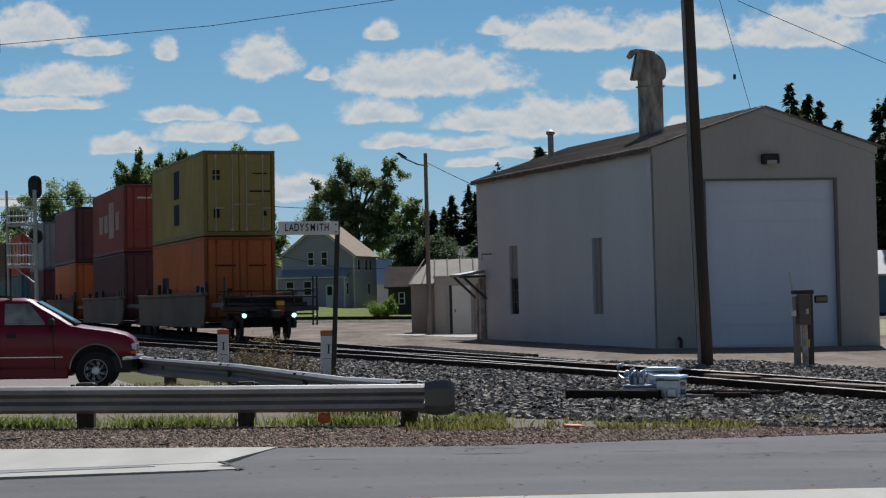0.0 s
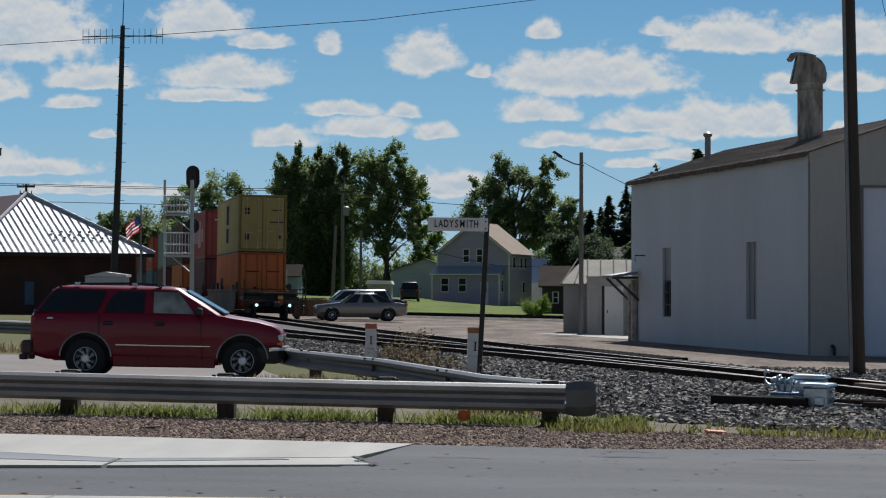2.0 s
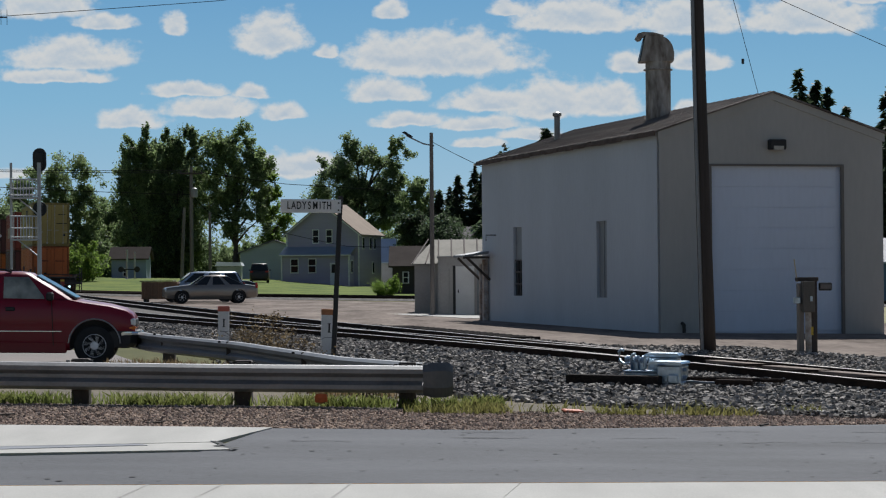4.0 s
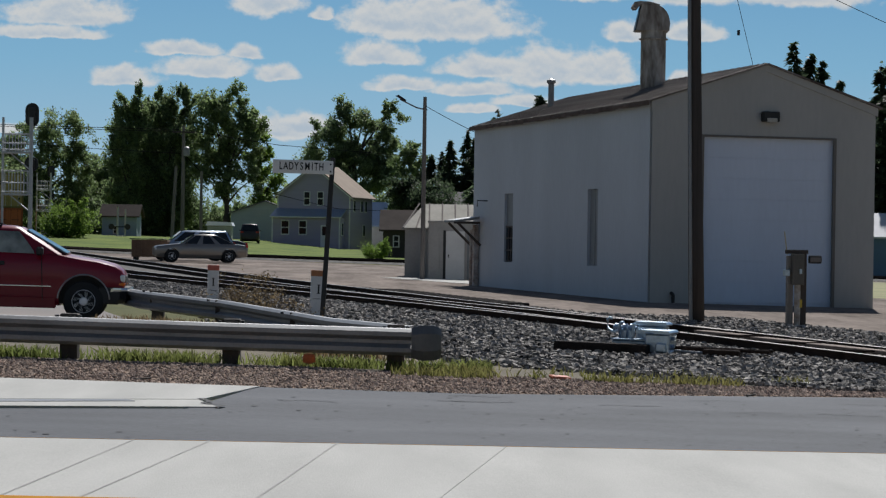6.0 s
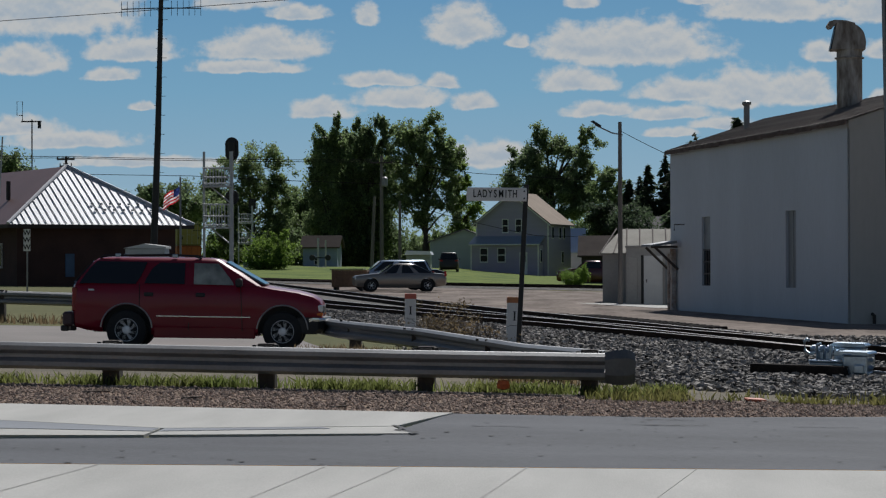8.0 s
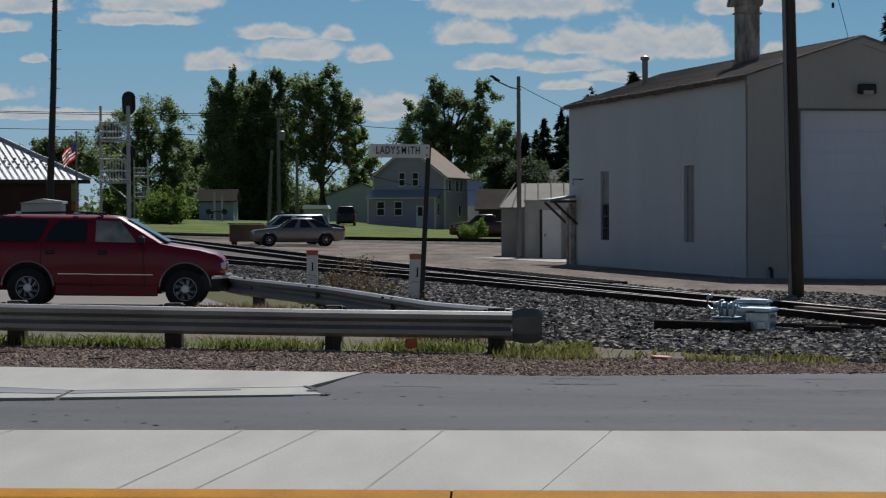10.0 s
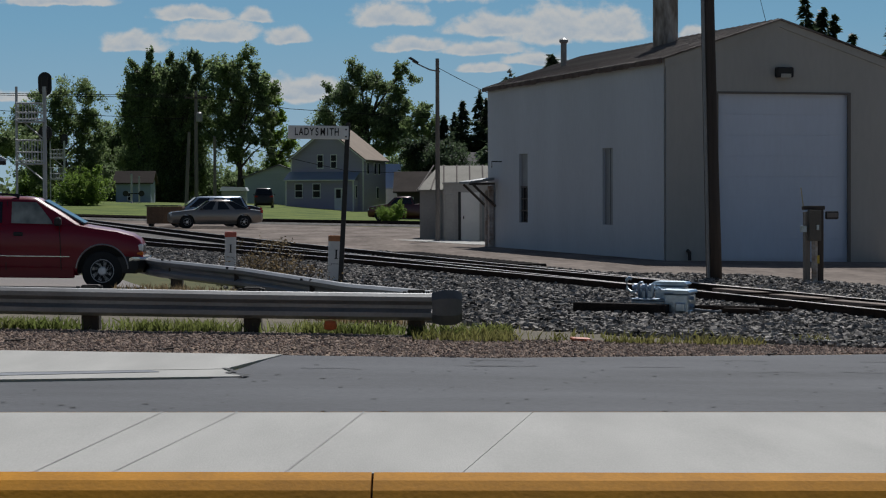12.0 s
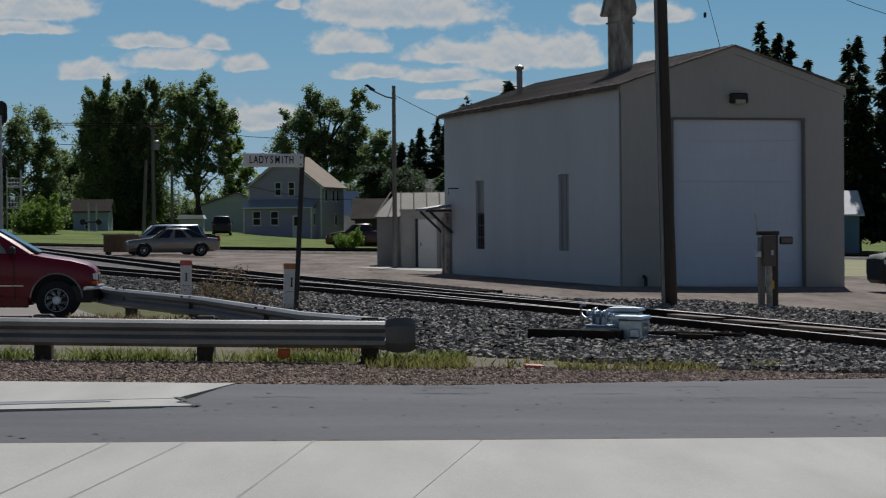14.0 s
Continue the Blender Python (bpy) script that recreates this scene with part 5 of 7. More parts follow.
# ---- container train ----
def steel_box(root, name, z0, col, label, logo, seed, near=True):
    """A 40 foot box: corrugated sides, corner posts, end doors with lock rods. The end towards the camera is at y = 0, the box goes to +y."""
    L, W, H = 12.19, 2.44, 2.87
    m = mat(name + "_paint", col, 0.6, 0.1, vary=0.16, big=0.35, fine=8, bump=0.05)
    dk = mat(name + "_paint_frame", tuple(c * 0.6 for c in col), 0.65, 0.1, vary=0.2, big=0.8, fine=8)
    bm = B()
    for s in (-1, 1):
        # corrugated side
        n = 44
        rows = []
        y = 0.12
        x0, x1 = s * (W / 2 - 0.045), s * (W / 2 - 0.01)
        pts = []
        for k in range(n):
            d = (L - 0.24) / n
            pts += [(x1, y), (x1, y + d * 0.3), (x0, y + d * 0.5), (x0, y + d * 0.8)]
            y += d
        pts.append((x1, L - 0.12))
        vs = [[bm.verts.new((px, py, z0 + zz)) for px, py in pts] for zz in (0.14, H - 0.1)]
        for k in range(len(pts) - 1):
            f = bm.faces.new((vs[0][k], vs[0][k + 1], vs[1][k + 1], vs[1][k]))
    box(bm, (0, L / 2, z0 + H - 0.05), (W - 0.06, L - 0.1, 0.05))
    box(bm, (0, L / 2, z0 + 0.1), (W - 0.06, L - 0.1, 0.06))
    box(bm, (0, L - 0.06, z0 + H / 2), (W - 0.1, 0.06, H - 0.2))
    body = part("container", bm, m, root, label)
    bm = B()
    for y in (0.06, L - 0.06):
        for x in (-1, 1):
            box(bm, (x * (W / 2 - 0.06), y, z0 + H / 2), (0.12, 0.12, H), 0.01)
        box(bm, (0, y, z0 + H - 0.06), (W - 0.24, 0.12, 0.11), 0.008)
        box(bm, (0, y, z0 + 0.075), (W - 0.24, 0.12, 0.14), 0.008)
    for x in (-1, 1):
        box(bm, (x * (W / 2 - 0.03), L / 2, z0 + 0.08), (0.06, L - 0.24, 0.15))
        box(bm, (x * (W / 2 - 0.03), L / 2, z0 + H - 0.05), (0.06, L - 0.24, 0.09))
    part("frame", bm, dk, body, "darker corner posts and rails")
    for s in (-1, 1):
        door = part("door", box(B(), (s * 0.545, 0.05, z0 + H / 2 + 0.02), (1.07, 0.05, H - 0.28), 0.01), m, body, "end door leaf")
        bm = B()
        for k in range(5):
            box(bm, (s * 0.545, 0.022, z0 + 0.32 + 0.5 * k), (0.98, 0.014, 0.3), 0.004)
        part("door_rib", bm, m, door)
        bm = B()
        for dx in (0.24, 0.80):
            rod(bm, (s * dx, -0.005, z0 + 0.15), (s * dx, -0.005, z0 + H - 0.12), 0.02, n=6)
            for zz in (0.2, H - 0.2):
                box(bm, (s * dx, -0.01, z0 + zz), (0.09, 0.03, 0.1))
            box(bm, (s * dx + 0.14, -0.02, z0 + 1.05 - 0.12 * (dx > 0.5)), (0.3, 0.02, 0.04))
        part("lock_rod", bm, mat("pale_lock_rod", (0.42, 0.40, 0.35), 0.5, 0.3) if near and z0 > 3 else dk, door)
    # plain markings in place of lettering
    for x, z, w, h in logo:
        part("marking", box(B(), (x, 0.008, z0 + z), (w, 0.01, h)), mat(name + "_marks", (0.03, 0.03, 0.035) if sum(col) > 0.4 else (0.6, 0.58, 0.55), 0.8, spec=0.05), body, "plain painted bars")
    for (y0, y1, za, zb) in seed:
        part("marking", box(B(), (-W / 2 + 0.004, (y0 + y1) / 2, z0 + (za + zb) / 2), (0.012, abs(y1 - y0), zb - za)), mat(name + "_side_marks", (0.05, 0.055, 0.085) if col[1] > 0.1 else (0.48, 0.34, 0.31), 0.9, spec=0.03), body, "plain painted blocks")
    return body


def well_car(low, high, label, last):
    """A well car with two stacked boxes. Its near end is at y = 0."""
    root = thing("well_car", label, "railway car", pose(0, 0, 0), group="stack train")
    grey = mat("dusty_grey_car", (0.15, 0.118, 0.09), 0.8, 0.1, vary=0.25, big=0.6, fine=6, bump=0.1)
    y0 = 3.4
    for s in (-1, 1):
        bm = B()
        prism(bm, [(y0 - 0.4, 0.42), (y0 + 14.9, 0.42), (y0 + 15.2, 0.9), (y0 + 15.2, 1.5), (y0 - 0.7, 1.5), (y0 - 0.7, 0.9)], 'x', s * 1.5 - 0.03, s * 1.5 + 0.03)
        for k in range(16):
            box(bm, (s * 1.47, y0 + 0.1 + k, 1.0), (0.08, 0.08, 0.95))
        box(bm, (s * 1.5, y0 + 7.2, 1.5), (0.2, 15.6, 0.1), 0.01)
        box(bm, (s * 1.5, y0 + 7.2, 0.44), (0.18, 15.0, 0.1), 0.01)
        part("side_sill", bm, grey, root, "dusty grey well side")
    part("well_floor", box(B(), (0, y0 + 7.2, 0.42), (2.9, 15, 0.08)), M_BLACK, root)
    for yy, d in ((y0 - 2.0, 1), (y0 + 16.6, -1)):
        part("end_platform", box(B(), (0, yy, 1.12), (2.7, 2.6, 0.16), 0.02), M_BLACK, root, "black end platform")
        part("draft_sill", box(B(), (0, yy, 0.92), (0.6, 2.7, 0.4), 0.03), M_BLACK, root)
        bm = B()
        for xw in (-0.76, 0.76):
            for dy in (-0.85, 0.85):
                lathe(bm, [(0.001, -0.06), (0.42, -0.06), (0.45, -0.05), (0.42, 0.06), (0.001, 0.06)], 20, 'x', (xw, yy + dy, 0.43))
            box(bm, (xw * 1.28, yy, 0.5), (0.14, 2.2, 0.26), 0.03)
        box(bm, (0, yy, 0.55), (2.1, 0.5, 0.3), 0.03)
        part("truck", bm, mat("black_bogie", (0.02, 0.018, 0.017), 0.8, vary=0.3), root, "black wheel truck")
    if last:
        ye = y0 - 3.3
        part("top_rail", box(B(), (0.03, ye, 1.55), (3.1, 0.06, 0.05)), M_BLACK, root, "black top handrail")
        part("crossover_step", box(B(), (0.1, ye + 0.1, 1.36), (3.1, 0.5, 0.05), 0.01), mat("worn_black_steel", (0.035, 0.034, 0.033), 0.5, 0.3, vary=0.3), root, "worn black crossover step")
        part("end_sill", box(B(), (0.15, ye, 1.0), (3.1, 0.16, 0.16), 0.02), mat("worn_black_steel", (0.035, 0.034, 0.033), 0.5, 0.3), root, "worn black end sill")
        part("end_bulkhead", box(B(), (0.0, ye + 0.5, 1.16), (2.6, 0.12, 0.5), 0.02), M_BLACK, root, "black end bulkhead")
        part("lower_pipe", rod(B(), (-1.3, ye - 0.06, 0.82), (1.5, ye - 0.06, 0.82), 0.03, n=6), M_BLACK, root, "thin pipe along the sill")
        for x, za, zb in ((-1.32, 1.1, 2.02), (-1.2, 0.95, 1.55), (1.53, 0.45, 2.02), (1.66, 0.45, 2.02), (0.9, 1.0, 1.55), (-0.45, 1.0, 1.55)):
            part("handrail_post", rod(B(), (x, ye, za), (x, ye, zb), 0.03, n=6), M_BLACK, root, "black upright grab iron")
        for k in range(5):
            part("ladder_rung", rod(B(), (1.53, ye, 0.5 + 0.28 * k), (1.66, ye, 0.5 + 0.28 * k), 0.018, n=5), M_BLACK, root)
        part("brake_step", box(B(), (-1.0, ye - 0.05, 1.16), (0.5, 0.14, 0.1), 0.01), M_BLACK, root)
        part("air_tank", lathe(B(), [(0.001, -0.35), (0.13, -0.33), (0.15, -0.25), (0.15, 0.25), (0.13, 0.33), (0.001, 0.35)], 14, 'x', (-0.25, ye + 0.15, 0.8)), M_BLACK, root, "round black air tank")
        part("glad_hand", tube(B(), [(0.5, ye - 0.25, 0.9), (0.62, ye - 0.35, 0.6), (0.75, ye - 0.3, 0.45)], 0.03, 6), M_BLACK, root)
        part("coupler", box(B(), (0.2, y0 - 3.75, 0.82), (0.3, 0.8, 0.28), 0.04), M_BLACK, root)
        eot = part("end_marker", box(B(), (0.42, y0 - 3.5, 1.02), (0.24, 0.2, 0.5), 0.02), mat("red_yellow_marker", (0.35, 0.05, 0.03), 0.5), root, "red end of train marker")
        part("marker_band", box(B(), (0.42, y0 - 3.5, 1.16), (0.245, 0.205, 0.12)), mat("yellow_band", (0.6, 0.45, 0.05), 0.5), eot)
        part("air_hose", tube(B(), [(-0.3, y0 - 3.5, 0.95), (-0.15, y0 - 3.6, 1.02), (0.2, y0 - 3.6, 0.95), (0.36, y0 - 3.6, 0.6)], 0.025, 6), M_BLACK, root)
        for x in (-0.72, 0.88):
            part("marker_light", lathe(B(), [(0.001, 0), (0.075, 0), (0.075, -0.05), (0.001, -0.06)], 14, 'y', (x, y0 - 3.42, 0.78)), mat("lit_lens", (0.55, 0.9, 0.95), 0.2, emit=1.3), root, "white glowing marker light")
        # small gear on the side top
    for k in range(6):
        bm = box(B(), (-1.42, y0 - 0.4 + 0.9 * k * (1 if k < 3 else 3.0), 1.62), (0.12, random.uniform(0.2, 0.4), random.uniform(0.15, 0.6)))
        part("side_gear", bm, M_BLACK, root, "small dark fitting")
    yc = y0 + 1.2
    for (nm, col, lab, lg, sd), z in ((low, 0.56), (high, 3.46)):
        b = steel_box(root, nm, z, col, lab, lg, sd, last)
        b.location.y = yc
    return root


YEL = (0.36, 0.275, 0.085)
ORG = (0.52, 0.135, 0.032)
RED = (0.29, 0.055, 0.045)
MAR = (0.115, 0.036, 0.042)
BLU = (0.10, 0.15, 0.22)
GRY = (0.22, 0.25, 0.29)
SCAR = (0.50, 0.07, 0.06)
LOGO_Y = [(-0.78, 2.14, 0.24, 0.14), (-0.78, 1.95, 0.24, 0.14), (-0.78, 0.75, 0.2, 0.3), (0.7, 1.5, 0.7, 0.05), (0.7, 2.1, 0.5, 0.04), (0.86, 0.75, 0.14, 0.16)]
SIDE_Y = [(5.4, 6.6, 1.5, 2.5), (5.4, 6.6, 0.55, 1.3)]
SIDE_O = [(8.2, 9.6, 0.3, 1.6), (5.4, 6.2, 0.2, 0.9), (4.2, 4.9, 0.2, 0.8), (2.9, 3.6, 0.2, 0.9), (1.4, 2.1, 0.2, 1.0), (0.5, 1.0, 0.3, 0.9)]
SIDE_R = [(1.8, 3.0, 1.0, 1.8), (3.6, 5.6, 0.7, 2.3), (6.0, 7.4, 1.0, 1.8), (8.0, 9.4, 1.0, 1.8)]
WHITE_D = [(-0.2, 2.3, 0.9, 0.07), (0.1, 2.42, 0.3, 0.06)]
CARS = [
    (("orange_box", ORG, "orange shipping container", [(-0.5, 1.9, 0.7, 0.06), (-0.35, 1.05, 0.16, 0.16), (0.6, 1.9, 0.6, 0.05)], SIDE_O), ("yellow_box", YEL, "mustard yellow shipping container", LOGO_Y, SIDE_Y), "grey well car with a yellow container on an orange one", True),
    (("maroon_box", MAR, "dark maroon shipping container", [], []), ("red_box", RED, "faded red shipping container with pale markings", WHITE_D, SIDE_R), "grey well car with a red container on a maroon one", False),
    (("orange_box", ORG, "orange shipping container", [], []), ("maroon_box", MAR, "dark maroon shipping container", [(0.5, 2.2, 0.5, 0.06)], []), "grey well car with a maroon container on an orange one", False),
    (("maroon_box", MAR, "dark maroon shipping container", [], []), ("grey_blue_box", GRY, "grey blue shipping container", [], []), "grey well car with a grey blue container on a maroon one", False),
    (("blue_box", BLU, "dull blue shipping container", [], []), ("scarlet_box", SCAR, "bright red shipping container with pale markings", [], SIDE_R), "grey well car with a red container on a blue one", False),
    (("blue_box", BLU, "dull blue shipping container", [], []), ("maroon_box", MAR, "dark maroon shipping container", [], []), "grey well car with a maroon container on a blue one", False),
    (("maroon_box", MAR, "dark maroon shipping container", [], []), ("red_box", RED, "faded red shipping container", [], []), "grey well car with a red container on a maroon one", False),
]
TRAIN = [well_car(*c) for c in CARS]
PITCH, V_TRAIN, Y_START = 21.0, 18.6, 71.4


def train_motion():
    """The train runs away from the camera along the main track."""
    for k, car in enumerate(TRAIN):
        rows = []
        for i in range(15):
            t = i * 1.0
            y = Y_START + V_TRAIN * t + PITCH * k * 0.968
            xa, xb = track_x(y), track_x(y + 19.5)
            a = math.degrees(math.atan2(xb - xa, 19.5))
            rows.append((t, pose(xa, y, gz(max(xa, -6.5)) + RAIL_Z, 0, 0.8, -a)))
        walk(car, rows)

# ---- trees ----
def leaves(rng, centres, radii, n, size, up=0.0):
    """Leaf quads round cluster centres: vertices and faces."""
    k = len(centres)
    idx = rng.integers(0, k, n)
    c = np.array(centres)[idx]
    r = np.array(radii)[idx]
    p = c + rng.normal(0, 0.5, (n, 3)) * r
    s = size * rng.uniform(0.6, 1.3, n)
    a = rng.normal(0, 1, (n, 3))
    a[:, 2] += up
    a /= np.linalg.norm(a, axis=1)[:, None]
    b = np.cross(a, rng.normal(0, 1, (n, 3)))
    b /= np.linalg.norm(b, axis=1)[:, None]
    a *= s[:, None] * 0.7
    b *= s[:, None] * 0.42
    v = np.stack([p - a, p + b * 0.9 - a * 0.1, p + a, p - b * 0.9 - a * 0.1], 1).reshape(-1, 3)
    f = np.arange(4 * n).reshape(-1, 4)
    return v, f


def tree(label, x, y, z0, blobs, leaf, n, size, seed, trunk=0.3, fork=3.0, up=0.0, tall=1.0, name="tree", clusters=60):
    """Trunk, limbs and a crown of leaf clusters; blobs: offset x, height, radius across, radius upright."""
    rng = np.random.default_rng(seed)
    root = thing(name, label, "tree", pose(x, y, z0))
    n, clusters, size = int(n * 4.6), int(clusters * 1.7), size * 0.55
    cs, rs = [], []
    area = np.array([b[2] * b[3] for b in blobs])
    for k in range(clusters):
        b = blobs[rng.choice(len(blobs), p=area / area.sum())]
        d = rng.normal(0, 1, 3)
        d /= np.linalg.norm(d)
        q = rng.uniform(0.35, 1.0) ** 0.5
        cs.append((b[0] + d[0] * b[2] * q, d[1] * b[2] * q * 0.8, b[1] + d[2] * b[3] * q))
        w = rng.uniform(0.55, 1.05) * min(b[2], 2.0) * 0.55
        rs.append((w * 0.8, w * 0.8, w * 0.8 * tall))
        # sprays that reach outwards and up from each clump
        c = np.array(cs[-1])
        out = np.array((d[0], d[1], 0.35 + 0.6 * abs(d[2]) + 0.3 * (tall - 1)))
        for _ in range(5):
            cs.append(tuple(c + out * w * rng.uniform(-0.5, 1.15) + rng.normal(0, 0.42, 3) * w))
            ww = w * rng.uniform(0.4, 0.75)
            rs.append((ww, ww, ww * tall))
    v, f = leaves(rng, cs, rs, n, size, up)
    tagged(part("crown", bm_from(v, f), leaf, root, "leafy crown"), kind="stuff")
    bm = B()
    top = max(b[1] for b in blobs)
    tube(bm, [(0, 0, -0.6), (0.05, 0, fork * 0.6), (0.0, 0.1, fork), (0.15, 0, (fork + top) / 2), (0.1, 0, top)], [trunk * 1.15, trunk, trunk * 0.85, trunk * 0.5, trunk * 0.15], 8)
    for k in range(min(16, clusters)):
        c = Vector(cs[6 * k])
        s = Vector((0, 0, max(fork * 0.7, min(c.z * 0.62, top * 0.7))))
        tube(bm, [s, s.lerp(c, 0.5) + Vector((0, 0, 0.25)), c], [trunk * 0.4, trunk * 0.22, trunk * 0.06], 5)
    part("trunk", bm, M_TREE_BARK, root, "dark trunk and limbs")
    return root


def conifer(label, x, y, z0, h, R, n, size, seed, name):
    """A pointed evergreen: whorls of drooping sprays round a straight trunk."""
    rng = np.random.default_rng(seed)
    root = thing(name, label, "tree", pose(x, y, z0))
    # single boughs of uneven length, thinning out to a bare leader
    nb = 150
    bt = np.sort(rng.random(nb) ** 1.15)
    ba = rng.uniform(0, 6.28, nb)
    bl = R * ((1 - bt) ** 0.9 + 0.035) * rng.uniform(0.45, 1.15, nb)
    rise = rng.uniform(-0.35, 0.3, nb)
    w = bl + 0.12
    i = rng.choice(nb, n, p=w / w.sum())
    q = rng.random(n) ** 0.8
    r = bl[i] * q
    a = ba[i] + rng.normal(0, 0.28, n)
    p = np.stack([r * np.cos(a), r * np.sin(a), h * (0.08 + 0.92 * bt[i]) + r * rise[i] + rng.normal(0, 0.16, n)], 1)
    d = np.stack([np.cos(a), np.sin(a), -0.35 + rng.normal(0, 0.3, n)], 1) * (size * rng.uniform(0.5, 1.1, n))[:, None]
    e = np.stack([-np.sin(a), np.cos(a), rng.normal(0, 0.5, n)], 1) * (size * 0.35)
    v = np.stack([p - d * 0.4, p + e, p + d, p - e], 1).reshape(-1, 3)
    part("crown", bm_from(v, np.arange(4 * n).reshape(-1, 4)), M_NEEDLE, root, "dark needle sprays")
    part("trunk", rod(B(), (0, 0, -0.5), (0, 0, h * 0.97), 0.16, 0.02, 7), M_TREE_BARK, root, "straight trunk")


def bm_from(v, f):
    bm = B()
    me = bpy.data.meshes.new("leaf_cards")
    me.from_pydata(v.tolist(), [], f.tolist())
    bm.from_mesh(me)
    bpy.data.meshes.remove(me)
    return bm


def trees():
    G = 0.6
    tree("tall dense dark green poplar behind the yard", -34.4, 250, G, [(0, 8.5, 2.0, 7.0), (-0.9, 13.5, 0.9, 3.4), (0.7, 15.0, 1.0, 2.8), (0.2, 4, 2.2, 3)], M_LEAF, 8000, 0.42, 11, up=1.0, tall=1.7, clusters=70)
    tree("tall dense dark green poplar behind the yard", -30.2, 252, G, [(0, 8, 2.8, 7.5), (-1.2, 14.5, 1.0, 3.0), (1.0, 15.2, 1.1, 2.6), (2.4, 13.6, 1.0, 3.0), (0, 4, 3.0, 3)], M_LEAFD, 11000, 0.42, 12, up=1.0, tall=1.7, clusters=90)
    tree("broad leafy tree with open limbs", -23.4, 248, G, [(-1.6, 12.5, 2.2, 4.4), (0.6, 14.6, 1.4, 3.0), (2.4, 11.5, 1.6, 3.0), (-1.0, 8.0, 2.2, 2.4), (2.8, 7.4, 1.4, 1.6)], M_LEAF, 6500, 0.42, 13, 0.4, 5.0, clusters=60)
    tree("broad leafy tree with open limbs", -20.2, 252, G, [(0, 10.5, 1.3, 2.2), (0.8, 7.4, 1.5, 2.0), (-0.8, 13.2, 0.9, 1.4), (0.6, 4.6, 1.2, 1.4)], M_LEAFL, 3000, 0.40, 14, 0.22, 4.0, clusters=34)
    tree("large dark tree behind the house", -10.4, 270, G, [(-2.8, 11.5, 2.6, 4.2), (1.6, 13.2, 2.8, 3.6), (3.8, 10.5, 1.7, 3.6), (-0.6, 15.4, 1.4, 1.8), (0, 8, 4.6, 3.2), (4.4, 15.4, 1.2, 1.3)], M_LEAFD, 11000, 0.45, 15, 0.5, 4.0, clusters=90)
    tree("leafy tree behind the signal", -45.2, 260, G, [(-2.6, 9.5, 2.6, 3.6), (1.6, 11.8, 2.4, 3.4), (3.6, 8.0, 1.8, 3.0), (0, 5, 4.2, 3.2), (-4.2, 8.0, 1.4, 2.2)], M_LEAF, 9500, 0.42, 16, 0.4, 3.5, clusters=80)
    tree("leafy tree behind the signal", -39.4, 272, G, [(0, 6.0, 3.6, 3.4), (-2, 8.4, 1.6, 1.8), (2.4, 8.0, 1.4, 1.8)], M_LEAF, 5000, 0.45, 17, 0.3, 2.5, clusters=50)
    tree("round light green bush on the lawn", -30.4, 185, 0.6, [(-0.8, 1.6, 1.0, 1.2), (0.8, 2.2, 0.9, 1.7), (0, 1.3, 1.7, 1.0)], M_LEAFL, 3200, 0.24, 18, 0.08, 0.5, clusters=34)
    tree("slim light tree beside the street lamp", -3.6, 262, G, [(0, 9.0, 1.5, 2.4), (0.4, 5.6, 1.8, 2.4), (-0.2, 11.2, 0.8, 1.2)], M_LEAF, 3000, 0.4, 19, 0.2, 3.0, clusters=34)
    for k, (x, y, h) in enumerate(((-1.0, 245, 10.2), (1.0, 240, 11.8), (2.8, 243, 13.0), (4.4, 250, 12.6), (-3.2, 248, 8.2), (6.5, 150, 10.9), (3.75, 152, 9.9), (-1.9, 244, 8.6), (0.2, 248, 11.0), (3.6, 240, 12.0))):
        conifer("dark green pointed spruce tree", x, y, 0.3, h, 2.0 + 0.1 * h, 7000, 0.42, 30 + k, "spruce")
    for k, (x, y, h) in enumerate(((24.9, 160, 16.2), (27.4, 163, 15.2), (31.8, 160, 15.2), (34.4, 162, 15.4), (37.2, 161, 14.6), (41.0, 164, 15.4), (29.6, 168, 14.2), (26.2, 161, 15.8), (33.0, 170, 15.6), (38.8, 168, 15.0))):
        conifer("tall dark evergreen beside the yard", x, y, -0.4, h, 3.0, 9000, 0.42, 50 + k, "evergreen")
    for k, (x, y, hh) in enumerate(((-41, 262, 5.5), (-36.5, 258, 4.0), (-32, 260, 4.5), (-27.5, 260, 5.0), (-23.0, 264, 5.6), (-18.6, 262, 5.0), (-13.5, 280, 7.0), (-6.5, 282, 7.5), (-49, 268, 5.0))):
        tree("dense green undergrowth below the tall trees", x, y, G, [(0, hh * 0.5, 2.4, hh * 0.5), (-1.5, hh * 0.4, 1.4, hh * 0.4), (1.6, hh * 0.42, 1.5, hh * 0.4)], (M_LEAFD, M_LEAF, M_LEAFL)[k % 3], 2300, 0.42, 90 + k, 0.12, 0.8, name="shrub", clusters=30)
    tree("tall dense dark green poplar behind the yard", -32.5, 256, G, [(0, 8.0, 2.4, 7.0), (-0.4, 13.6, 1.0, 2.6), (0.3, 4, 2.4, 3)], M_LEAFD, 8000, 0.42, 120, up=1.0, tall=1.7, clusters=70)
    # bush by the drive, and a dark tree behind the small dark house
    tree("yellowish green bush by the drive", -4.3, 156, 0.1, [(0, 0.5, 0.8, 0.5), (0.5, 0.8, 0.4, 0.35)], M_LEAFL, 1500, 0.14, 70, 0.05, 0.2, name="bush", clusters=20)
